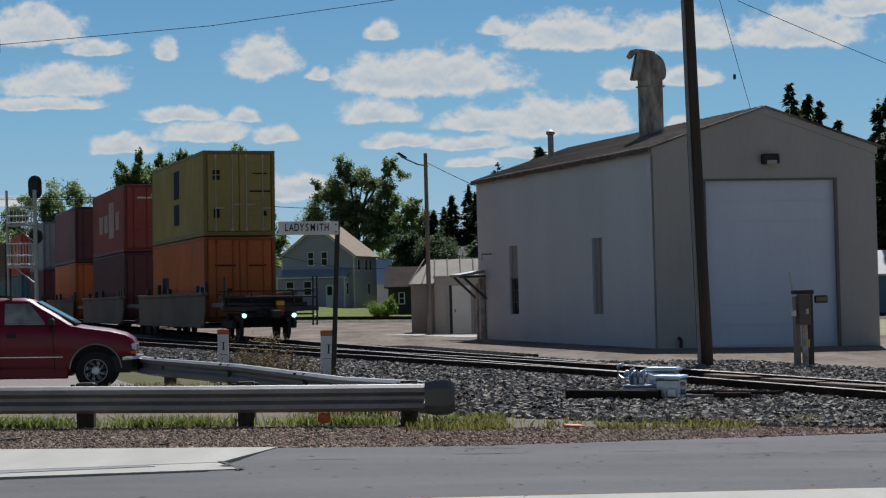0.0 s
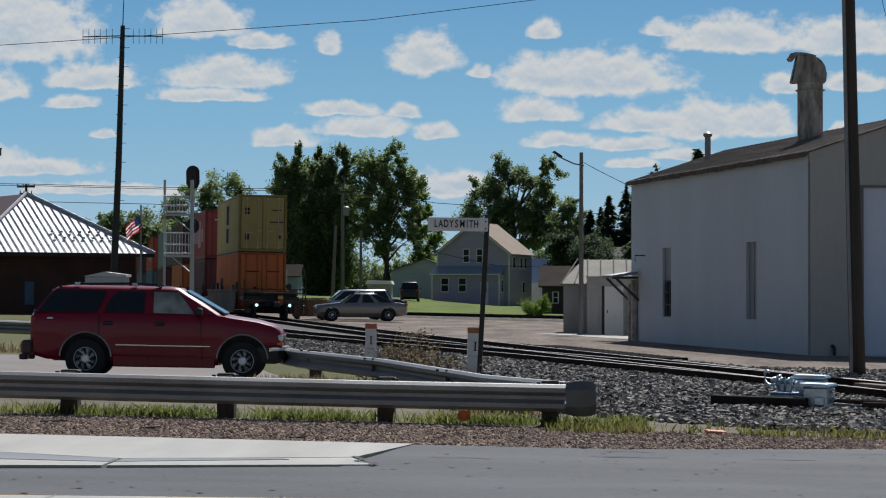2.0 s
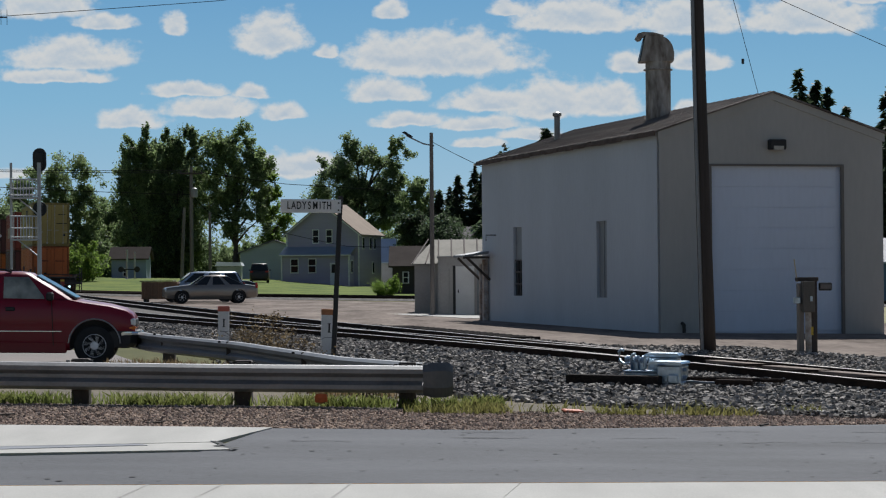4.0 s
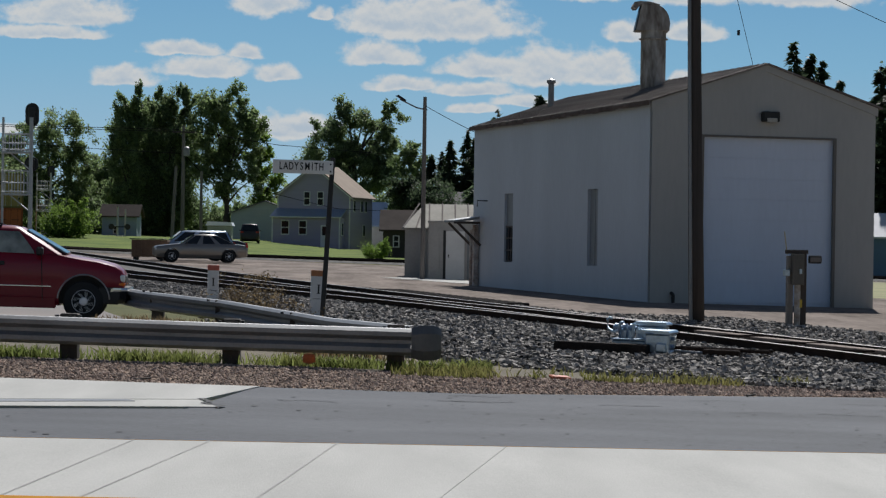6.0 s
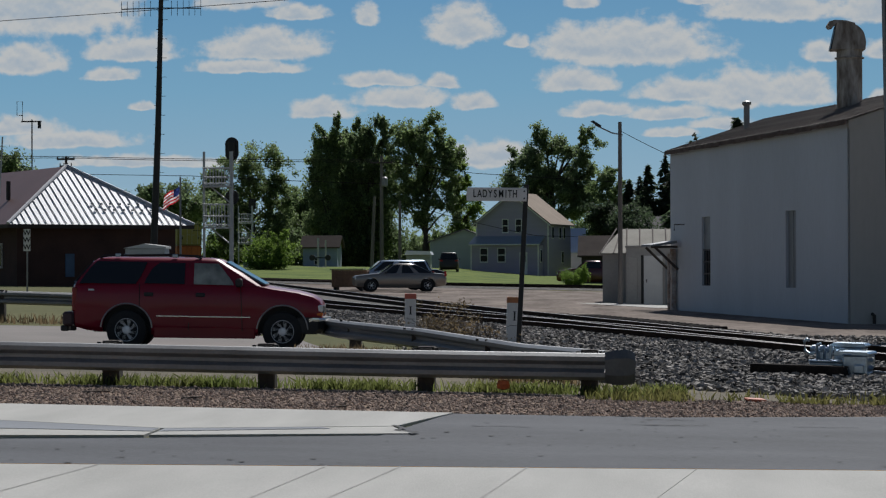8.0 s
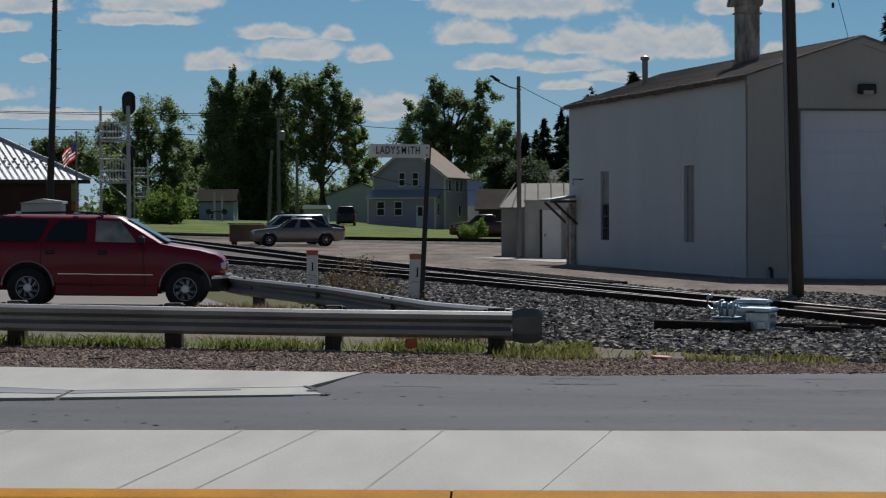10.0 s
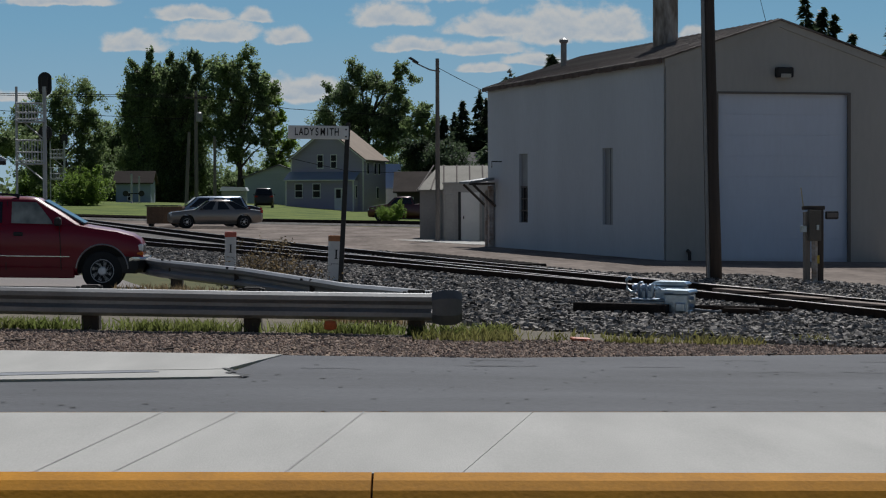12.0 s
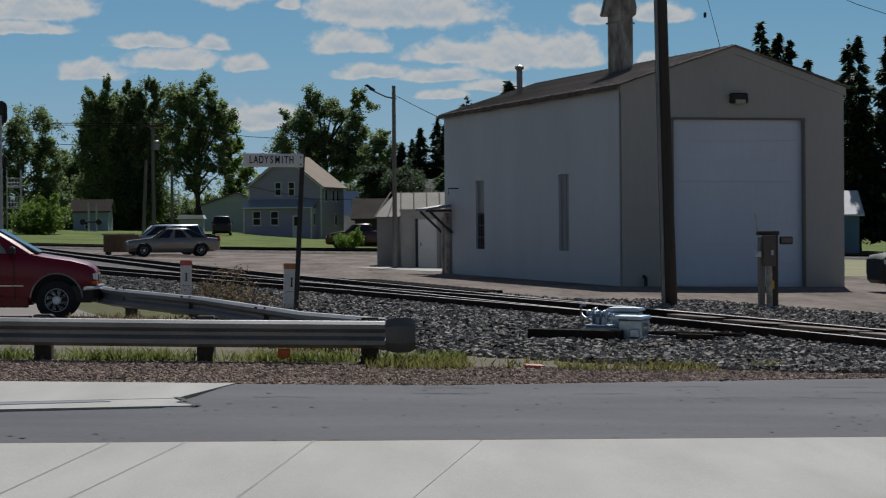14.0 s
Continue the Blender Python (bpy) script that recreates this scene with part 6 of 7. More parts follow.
    tree("dense dark tree behind the small dark house", -1.2, 200, 0.3, [(0, 3.6, 2.2, 2.4), (-1.6, 5.2, 1.2, 1.4)], M_NEEDLE, 4500, 0.34, 71, 0.3, 1.5, clusters=40)
    tree("dark tree behind the depot", -57, 200, 0.6, [(0, 9.2, 1.8, 1.7)], M_LEAFD, 1500, 0.4, 72, 0.3, 5, clusters=20)
    tree("dark tree behind the depot", -44.5, 205, 0.6, [(0, 7.0, 1.4, 1.4), (3.5, 6.4, 2.4, 1.5)], M_LEAFD, 2400, 0.4, 73, 0.3, 4, clusters=30)
    # far woods
    rng = np.random.default_rng(77)
    cs, rs = [], []
    for k in range(700):
        x = rng.uniform(-150, 120)
        h = 5.2 + 2.2 * math.sin(x * 0.21) + 1.2 * math.sin(x * 0.53 + 1)
        cs.append((x, 330 + rng.uniform(-12, 12), rng.uniform(0.5, max(2.0, h))))
        w = rng.uniform(1.6, 3.0)
        rs.append((w, w, w))
    v, f = leaves(rng, cs, rs, 60000, 0.75)
    tagged(new("far_woods", mesh_of(bm_from(v, f), "far_woods", M_LEAFD)), "far line of dark green woods", "woods", kind="stuff")


trees()


# ---- houses ----
M_SIDING = mat("grey_siding", (0.36, 0.325, 0.425), 0.7, vary=0.06, big=0.5, fine=4, bump=0.1, stretch=(0.2, 0.2, 6))
M_SHINGLE = mat("tan_shingles", (0.26, 0.20, 0.15), 0.9, vary=0.15, big=0.8, fine=6, bump=0.3)


def window_unit(root, x, y, z, w, h, glass=None):
    """A framed window on a wall that faces -y."""
    win = part("window", box(B(), (x, y - 0.03, z), (w, 0.06, h), 0.01), M_WHITE, root, "white framed window")
    part("pane", box(B(), (x, y - 0.065, z + h * 0.24), (w - 0.18, 0.02, h * 0.40)), glass or M_DARKGLASS, win, "dark glass pane")
    part("pane", box(B(), (x, y - 0.065, z - h * 0.22), (w - 0.18, 0.02, h * 0.40)), glass or M_DARKGLASS, win, "dark glass pane")


def grey_house():
    root = thing("house", "two storey grey house with a tan roof and a front porch", "house", pose(-16.95, 236, 0.75, 0, 0, -13))
    W, L, E, R = 7.86, 9.0, 5.25, 8.35
    bm = prism(B(), [(0, -0.8), (W, -0.8), (W, E), (W / 2, R), (0, E)], 'y', 0, L)
    part("wall", bm, M_SIDING, root, "grey lap siding")
    for s in (0, 1):
        xa = -0.35 if s == 0 else W + 0.35
        za = E - 0.35 * (R - E) / (W / 2)
        part("roof", prism(B(), [(xa, za), (W / 2, R), (W / 2, R + 0.16), (xa, za + 0.16)], 'y', -0.4, L + 0.4), M_SHINGLE, root, "tan shingle roof")
        part("fascia", prism(B(), [(xa, za - 0.12), (W / 2, R - 0.12), (W / 2, R + 0.02), (xa, za + 0.02)], 'y', -0.43, -0.40), M_WHITE, root)
        part("corner_board", box(B(), (0.05 if s == 0 else W - 0.05, -0.01, E / 2 - 0.4), (0.14, 0.05, E + 0.8)), M_WHITE, root)
    # porch room
    part("wall", prism(B(), [(0.05, -0.8), (7.3, -0.8), (7.3, 2.95), (0.05, 2.95)], 'y', -1.9, -0.005), M_SIDING, root, "grey lap siding")
    part("porch_roof", prism(B(), [(-2.2, 2.95), (-0.005, 3.8), (-0.005, 3.9), (-2.2, 3.06)], 'x', -0.15, 7.5), mat("blue_grey_metal_roof", (0.29, 0.345, 0.42), 0.4, 0.3, vary=0.08), root, "blue grey metal porch roof")
    part("gutter", box(B(), (3.7, -2.22, 2.98), (7.7, 0.08, 0.1)), M_WHITE, root)
    part("corner_board", box(B(), (0.06, -1.93, 1.1), (0.14, 0.05, 3.7)), M_WHITE, root)
    part("corner_board", box(B(), (7.28, -1.93, 1.1), (0.14, 0.05, 3.7)), M_WHITE, root)
    for x in (3.2, 4.65):
        window_unit(root, x, 0, 4.95, 0.72, 1.5)
    for x in (1.45, 3.35):
        window_unit(root, x, -1.9, 1.9, 0.9, 1.55)
    door = part("door", box(B(), (5.7, -1.93, 1.05), (0.86, 0.06, 2.3), 0.01), M_WHITE, root, "white front door")
    part("pane", box(B(), (5.7, -1.965, 1.6), (0.5, 0.02, 0.9)), M_DARKGLASS, door)
    part("steps", box(B(), (5.6, -2.4, -0.25), (1.6, 1.0, 0.4), 0.02), M_CONC, root, "low concrete steps")
    for y, z in ((1.6, 4.25), (4.5, 4.25), (6.2, 4.25), (5.5, 1.7)):
        win = part("window", box(B(), (W + 0.02, y, z), (0.06, 0.8, 1.3), 0.01), M_WHITE, root, "white framed window")
        part("pane", box(B(), (W + 0.055, y, z), (0.02, 0.6, 1.1)), M_DARKGLASS, win)
    for y in (-1.0,):
        win = part("window", box(B(), (7.32, y, 1.8), (0.06, 0.7, 1.4), 0.01), M_WHITE, root, "white framed window")
        part("pane", box(B(), (7.355, y, 1.8), (0.02, 0.5, 1.2)), M_DARKGLASS, win)


grey_house()


def small_house(name, label, cat, m, W, L, E, R, wall, roof, ridge_x=True, wins=()):
    root = thing(name, label, cat, m)
    if ridge_x:
        part("wall", prism(B(), [(0, -0.8), (L, -0.8), (L, E), (L / 2, R), (0, E)], 'x', 0, W), wall, root)
        for s in (0, 1):
            ya = -0.3 if s == 0 else L + 0.3
            za = E - 0.3 * (R - E) / (L / 2)
            part("roof", prism(B(), [(ya, za), (L / 2, R), (L / 2, R + 0.12), (ya, za + 0.12)], 'x', -0.3, W + 0.3), roof, root)
    else:
        part("wall", prism(B(), [(0, -0.8), (W, -0.8), (W, E), (W / 2, R), (0, E)], 'y', 0, L), wall, root)
        for s in (0, 1):
            xa = -0.3 if s == 0 else W + 0.3
            za = E - 0.3 * (R - E) / (W / 2)
            part("roof", prism(B(), [(xa, za), (W / 2, R), (W / 2, R + 0.12), (xa, za + 0.12)], 'y', -0.3, L + 0.3), roof, root)
    for x, z, w, h in wins:
        window_unit(root, x, 0, z, w, h)
    return root


PALE_GREEN = mat("pale_green_siding", (0.50, 0.57, 0.50), 0.75, vary=0.06, big=0.5, fine=5, stretch=(0.2, 0.2, 5))
GREYROOF = mat("grey_shingles", (0.17, 0.165, 0.16), 0.9, vary=0.15, big=1, fine=6, bump=0.2)
small_house("garage", "pale green garage with a low gable roof", "garage", pose(-22.7, 246, 1.3), 7.4, 7.0, 2.9, 4.2, PALE_GREEN, GREYROOF, False)
small_house("white_shed", "tall white shed with a bright blue-white metal roof", "shed", pose(-7.9, 250, 0.6, 0, 0, 0), 1.75, 4, 2.7, 5.0, M_WHITE, mat("sky_blue_metal_roof", (0.40, 0.50, 0.62), 0.35, 0.2, vary=0.06), True)
small_house("small_house", "small dark brown house with deep eaves", "house", pose(-4.25, 170, 0.1), 5.0, 6.0, 2.2, 3.6, mat("dark_brown_siding", (0.05, 0.042, 0.036), 0.8, vary=0.2), mat("brown_and_tree_shade_shingles", (0.06, 0.05, 0.045), 0.95, vary=0.2, spec=0.05), True, ((1.0, 1.3, 0.5, 0.9),))
# dark roof colour here stands in for the shade of the trees above
small_house("blue_house", "small pale blue house on the lawn", "house", pose(-33.0, 221, 1.0), 3.4, 3.4, 2.5, 3.5, mat("pale_blue_siding", (0.24, 0.30, 0.39), 0.75, vary=0.08), mat("brown_and_tree_shade_shingles", (0.06, 0.05, 0.045), 0.95, vary=0.2, spec=0.05), True, ((1.3, 1.1, 0.4, 0.8),))
small_house("back_house", "grey house with a hipped roof behind the trees", "house", pose(-0.3, 232, 0.5), 5.2, 6, 4.6, 6.0, mat("grey_house_siding", (0.26, 0.27, 0.28), 0.75, vary=0.06), mat("dark_shingles", (0.075, 0.07, 0.075), 0.9, vary=0.15), True, ((2.3, 4.1, 0.6, 0.9),))
small_house("blue_shed", "blue shed with a white metal roof", "shed", pose(26.4, 150, -0.5), 3.4, 4, 2.8, 4.2, mat("mid_blue_siding", (0.10, 0.17, 0.26), 0.75, vary=0.08), M_METROOF, True)


def depot():
    """Brick depot with a hipped metal roof."""
    root = thing("depot", "dark brick railway depot with a bright metal hip roof", "depot", pose(-31.75, 112, 0.5, 0, 0, 35.7))
    W, L, E, R = 10.3, 26.0, 3.2, 6.43
    o = 0.75
    part("wall", prism(B(), [(o, o), (W - o, o), (W - o, L - o), (o, L - o)], 'z', -1.0, E - 0.05), M_BRICK, root, "dark brown brick wall")
    h = W / 2
    def plane(pts, nm, mt, lab):
        bm = B()
        top = [bm.verts.new(p) for p in pts]
        lo = [bm.verts.new((p[0], p[1], p[2] - 0.12)) for p in pts]
        n = len(pts)
        fs = [bm.faces.new(top), bm.faces.new(lo[::-1])] + [bm.faces.new((lo[k], lo[(k + 1) % n], top[(k + 1) % n], top[k])) for k in range(n)]
        bmesh.ops.recalc_face_normals(bm, faces=fs)
        return part(nm, bm, mt, root, lab)
    # sun glare is put into the colour: silver on the glaring planes, brown elsewhere
    end = plane([(0, 0, E), (W, 0, E), (h, h, R)], "roof_plane", M_METROOF, "standing seam roof coloured silver for sun glare")
    plane([(0, 0, E), (h, h, R), (h, L - h, R), (0, L, E)], "roof_plane", M_BROWNROOF, "maroon brown seam roof")
    plane([(W, 0, E), (W, L, E), (h, L - h, R), (h, h, R)], "roof_plane", M_METROOF, "standing seam roof coloured silver for sun glare")
    plane([(0, L, E), (h, L - h, R), (W, L, E)], "roof_plane", M_BROWNROOF, "maroon brown seam roof")
    k = 0.28
    while k < W - 0.1:
        t = min(k, W - k) / h
        a, b = Vector((k, -0.02, E + 0.03)), Vector((k, h * t, E + (R - E) * t + 0.03))
        part("roof_seam", rod(B(), a, b, 0.026, n=4), mat("seam_grey", (0.38, 0.38, 0.39), 0.6, 0.2), end)
        k += 0.36
    for row in (0.22, 0.32):
        for j in range(7):
            part("snow_guard", box(B(), (5.2 + j * 0.52, h * row, E + (R - E) * row + 0.09), (0.14, 0.06, 0.1)), mat("dull_guard", (0.42, 0.42, 0.42), 0.6), end)
    for a, b in (((0, 0, E), (h, h, R)), ((W, 0, E), (h, h, R))):
        part("hip_cap", rod(B(), Vector(a) + Vector((0, 0, 0.04)), Vector(b) + Vector((0, 0, 0.04)), 0.09, n=6), M_METROOF, root)
    bm = B()
    box(bm, (W / 2, 0.02, E - 0.1), (W, 0.06, 0.2))
    box(bm, (0.02, L / 2, E - 0.1), (0.06, L, 0.2))
    part("fascia", bm, mat("dark_fascia", (0.03, 0.022, 0.02), 0.7), root)
    for y in (3.2, 5.6, 9.5):
        win = part("window", box(B(), (o - 0.02, y, 1.6), (0.08, 0.8, 1.3), 0.01), mat("cream_window_frame", (0.42, 0.40, 0.37), 0.7), root, "cream framed window")
        part("pane", box(B(), (o - 0.07, y, 1.6), (0.02, 0.58, 1.06)), M_DARKGLASS, win)
    part("vent_stack", rod(B(), (2.2, 6.0, 4.6), (2.2, 6.0, 5.6), 0.12, n=10), M_BLACK, root, "dark roof vent")
    part("blue_board", box(B(), (3.6, o - 0.04, 1.1), (0.5, 0.06, 1.2), 0.01), mat("dull_blue_board", (0.05, 0.10, 0.17), 0.6), root, "dull blue door panel")


depot()


# ---- masts, signals, poles ----
def antenna_mast():
    root = thing("antenna_mast", "tall dark wooden mast with a yagi antenna", "antenna mast", pose(-22.72, 105, 0.3))
    bm = B()
    tube(bm, [(-0.06, 0, -0.5), (0, 0, 2.36), (0.2, 0, 7.5), (0.36, 0, 13.9)], [0.20, 0.175, 0.15, 0.11], 12)
    part("shaft", bm, M_BLACK, root, "dark pole")
    part("tip", rod(B(), (0.36, 0, 13.8), (0.43, 0, 16.1), 0.03, 0.012, 6), M_BLACK, root)
    for k in range(26):
        z = 2.5 + k * 0.45
        part("climbing_peg", rod(B(), (0.0 + 0.03 * z, -0.1, z), ((0.32 if k % 2 else -0.22) + 0.03 * z, -0.1, z), 0.012, n=4), M_BLACK, root)
    for s in (-1, 1):
        bm = B()
        rod(bm, (0.36, 0, 13.42), (0.36 + s * 1.9, 0, 13.38), 0.028, n=6)
        y = part("yagi_boom", bm, M_BLACK, root, "horizontal antenna boom")
        for k in range(6):
            x = 0.36 + s * (0.5 + 0.28 * k)
            part("element", rod(B(), (x, 0, 13.40 - 0.36), (x, 0, 13.40 + 0.36), 0.012, n=4), M_BLACK, y)


antenna_mast()
M_SIGALU = mat("white_grey_aluminium", (0.42, 0.43, 0.44), 0.45, 0.5, vary=0.1, big=2, fine=15)


def signal(x, y, z0, k, label, ladder, far=False):
    """A mast with two heads and two railed platforms; k scales its height."""
    root = thing("railway_signal", label, "railway signal", pose(x, y, z0), group="signals")
    part("mast", rod(B(), (0, 0, -0.3), (0, 0, 6.1 * k), 0.10, 0.085, 12), M_SIGALU, root, "pale metal mast")
    if not ladder:
        part("side_post", rod(B(), (-1.18, 0, -0.3), (-1.18, 0, 6.1 * k), 0.055, n=8), M_SIGALU, root, "thin side post")
    sx = -1 if ladder else 1
    for zc, zt in ((4.62 * k, 5.4 * k), (2.86 * k, 3.85 * k)):
        plat = part("platform", box(B(), (-0.58 * sx, 0, zc), (1.2, 0.7, 0.07), 0.01), M_SIGALU, root, "railed work platform")
        for yy in (-0.34, 0.34):
            for xx in (-1.15, -0.85, -0.6, -0.35, -0.08):
                part("railing_post", rod(B(), (xx * sx, yy, zc), (xx * sx, yy, zt), 0.022, n=5), M_SIGALU, plat)
            for zz in (zc + 0.12, (zc + zt) / 2, zt):
                part("railing_bar", rod(B(), (-1.18 * sx, yy, zz), (-0.05 * sx, yy, zz), 0.025, n=5), M_SIGALU, plat)
        part("brace", rod(B(), (-0.9 * sx, 0, zc), (-0.05 * sx, 0, zc - 0.7), 0.03, n=5), M_SIGALU, plat)
    for zc, hh in ((6.22 * k, 0.5), (4.15 * k, 0.32)):
        bm = B()
        pts = []
        for j in range(24):
            a = 2 * math.pi * j / 24
            pts.append((0.29 * math.cos(a), zc + (hh - 0.29) * (1 if math.sin(a) > 0 else -1) + 0.29 * math.sin(a)))
        prism(bm, pts, 'y', 0.12, 0.16)
        head = part("signal_head", bm, M_BLACK, root, "black oval signal head")
        for dz in ((0.2, -0.2) if hh > 0.4 else (0.0,)):
            part("lamp_hood", lathe(B(), [(0.001, 0.16), (0.13, 0.16), (0.13, 0.40), (0.001, 0.42)], 12, 'y', (0, 0, zc + dz)), M_BLACK, head)
        part("head_case", box(B(), (0, 0.06, zc), (0.3, 0.14, hh * 1.3), 0.03), M_BLACK, head)
    if ladder:
        lad = part("ladder", rod(B(), (0.75, -0.3, -0.2), (0.75 + 0.35, -0.3, 6.5 * k), 0.03, n=6), M_SIGALU, root, "metal ladder")
        part("stile", rod(B(), (1.15, -0.3, -0.2), (1.5, -0.3, 6.5 * k), 0.03, n=6), M_SIGALU, lad)
        for j in range(21):
            z = 0.1 + j * 0.3 * k
            part("rung", rod(B(), (0.77 + 0.054 * z, -0.3, z), (1.15 + 0.054 * z, -0.3, z), 0.016, n=5), M_SIGALU, lad)
        bm = B()
        for z, w in ((4.3, 0.5), (4.05, 0.62), (3.85, 0.56)):
            box(bm, (0.42, -0.36, z), (w, 0.012, 0.1))
        brd = part("sign_board", box(B(), (0.42, -0.34, 4.08), (0.75, 0.02, 0.72), 0.005), M_SIGALU, root)
        part("printed_bar", bm, mat("grey_print", (0.2, 0.2, 0.2), 0.7), brd)
        part("backpanel", box(B(), (0.95, -0.2, 1.6), (0.34, 0.05, 2.4), 0.01), M_SIGALU, root)
    part("base_case", box(B(), (-0.5, 0, 0.55), (0.5, 0.4, 1.5), 0.02), M_SIGALU, root, "pale equipment case")
    return root


signal(-17.2, 95, 0.3, 1.0, "pale metal railway signal mast with black oval heads", False)
signal(-32.7, 190, 0.6, 1.0, "small distant railway signal mast with black heads", False, True)
signal(-26.55, 88, 0.5, 0.95, "pale metal railway signal with ladder and platforms", True)


def crossing_signal():
    """A distant crossing signal by the lawn, with two dark lamps and a pale case."""
    root = thing("crossing_signal", "pale grey crossing signal mast with dark lamps on the lawn edge", "crossing signal", pose(-28.2, 198, 0.75))
    part("mast", rod(B(), (0, 0, -0.4), (0, 0, 3.3), 0.09, n=10), M_SIGALU, root, "pale metal mast")
    part("mast", rod(B(), (0.62, 0.4, -0.4), (0.62, 0.4, 3.1), 0.07, n=10), M_SIGALU, root, "thin pale mast")
    part("crossarm", box(B(), (0.2, -0.1, 1.55), (1.6, 0.08, 0.1), 0.01), M_BLACK, root)
    for x in (-0.5, 0.9):
        part("lamp_disc", lathe(B(), [(0.001, -0.05), (0.26, -0.05), (0.26, 0.03), (0.001, 0.1)], 16, 'y', (x, -0.15, 1.55)), M_BLACK, root, "round dark lamp")
    part("case", box(B(), (0.15, -0.1, 0.45), (0.7, 0.5, 0.6), 0.03), M_WHITE, root, "small white case")


crossing_signal()


def pole(x, y, top, r, label, lamp=False, arms=(), mt=None, lean=0.0, base=0.0):
    root = thing("utility_pole" if not lamp else "street_lamp", label, "utility pole" if not lamp else "street lamp", pose(x, y, base))
    part("shaft", tube(B(), [(0, 0, -0.6), (lean * 0.5, 0, top * 0.5), (lean, 0, top)], [r, r * 0.88, r * 0.72], 10), mt or M_POLEG, root, "weathered wooden shaft")
    for z, w in arms:
        part("crossarm", box(B(), (lean * z / top, -0.08, z), (w, 0.1, 0.12), 0.01), M_POLE, root)
        for k in range(4):
            part("insulator", rod(B(), (lean * z / top + w * (k / 3 - 0.5) * 0.92, -0.08, z + 0.05), (lean * z / top + w * (k / 3 - 0.5) * 0.92, -0.08, z + 0.22), 0.035, n=6), M_BLACK, root)
    if lamp:
        arm = part("arm", tube(B(), [(0.1, 0, top - 0.5), (-0.3, 0, top - 0.42), (-0.72, 0, top - 0.22), (-0.95, 0, top - 0.1)], 0.03, 6), M_GALV, root, "curved lamp arm")
        part("lamp_head", prism(B(), [(-1.12, top + 0.02), (-0.75, top - 0.2), (-0.7, top - 0.14), (-1.0, top + 0.06)], 'y', -0.1, 0.1), M_BLACK, arm, "dark lamp head")
    return root


pole(-0.63, 86, 6.95, 0.095, "grey wooden street lamp pole with one arm", True, mt=M_POLEG)
pole(-19.0, 160, 6.5, 0.14, "leaning grey wooden utility pole", lean=0.3, mt=M_POLEG)
pole(-18.2, 160, 9.4, 0.15, "grey wooden utility pole with a crossarm and transformer", arms=((8.9, 1.6),))
pole(-17.0, 161, 6.2, 0.13, "short grey wooden pole")
pole(-41.1, 160, 9.5, 0.13, "dark utility pole with crossarms behind the depot", arms=((9.3, 1.3), (8.8, 0.9)), mt=M_POLE)
pole(-22.48, 110, 5.95, 0.06, "slim grey metal flagpole shaft", mt=M_GALV)


def transformer():
    solo("transformer_can", lathe(B(), [(0.001, 0), (0.2, 0), (0.22, 0.05), (0.22, 0.6), (0.1, 0.68), (0.001, 0.7)], 14), M_GALV, "grey pole mounted transformer", "transformer", m=pose(-17.95, 159.8, 7.2))


transformer()


def far_antenna():
    root = thing("roof_antenna", "thin antenna mast behind the depot", "antenna", pose(-43.6, 160, 0.5))
    part("shaft", rod(B(), (0, 0, 0), (0, 0, 11.7), 0.05, n=6), M_BLACK, root)
    bm = B()
    box(bm, (-0.05, 0, 11.55), (1.5, 0.06, 0.1))
    box(bm, (0.55, 0, 11.3), (0.2, 0.2, 0.5))
    tube(bm, [(-0.7, 0, 11.6), (-0.7, 0, 13.0), (-1.1, 0, 13.0), (-1.1, 0, 12.0), (-0.7, 0, 12.0)], 0.03, 4)
    part("aerial", bm, M_BLACK, root)


far_antenna()


M_CABLE = mat("dark_cable_sheath", (0.008, 0.008, 0.009), 0.95, vary=0.2, spec=0.03)


def wire(pts, r, label="thin dark overhead cable"):
    """A cable that sags between its ends."""
    out = []
    for a, b in zip(pts, pts[1:]):
        a, b = Vector(a), Vector(b)
        for k in range(12):
            t = k / 12
            p = a.lerp(b, t)
            p.z -= 4 * t * (1 - t) * 0.0035 * (b - a).length
            out.append(p)
    out.append(Vector(pts[-1]))
    solo("cable", tube(B(), out, r, 5), M_CABLE, label, "cable", group="cables")


wire([(-40, 60, 7.1), (-6.1, 60, 8.85), (22, 60, 12.4)], 0.009)
wire([(-40, 60, 9.3), (-18.2, 60, 10.05), (-5, 60, 11.4)], 0.009)
wire([(5.0, 46.2, 11.4), (8.0, 60, 9.15), (11.9, 60, 7.38), (30, 60, 1.6)], 0.009)
wire([(5.0, 46.2, 11.3), (7.5, 60, 9.2), (8.75, 63.5, 6.45)], 0.008, "thin service wire to the gable")
solo("wire_clamp", box(B(), (0, 0, 0), (0.07, 0.07, 0.14), 0.01), M_BLACK, "small dark wire clamp", "clamp", m=pose(7.95, 60.8, 7.2))
wire([(-75, 160, 10.4), (-41, 160, 9.5), (-18.2, 160, 9.1), (-11.5, 160, 8.1), (25, 160, 6.0)], 0.022)
wire([(-75, 160, 10.0), (-41, 160, 9.4), (-18.2, 160, 8.95)], 0.022)
wire([(-60, 150, 8.6), (-32, 160, 8.05), (-18.2, 160, 7.4), (-17, 161, 6.1), (-9, 200, 4.2), (10, 210, 4.0)], 0.022)
wire([(-0.6, 86, 6.6), (1.2, 81, 5.4)], 0.012)


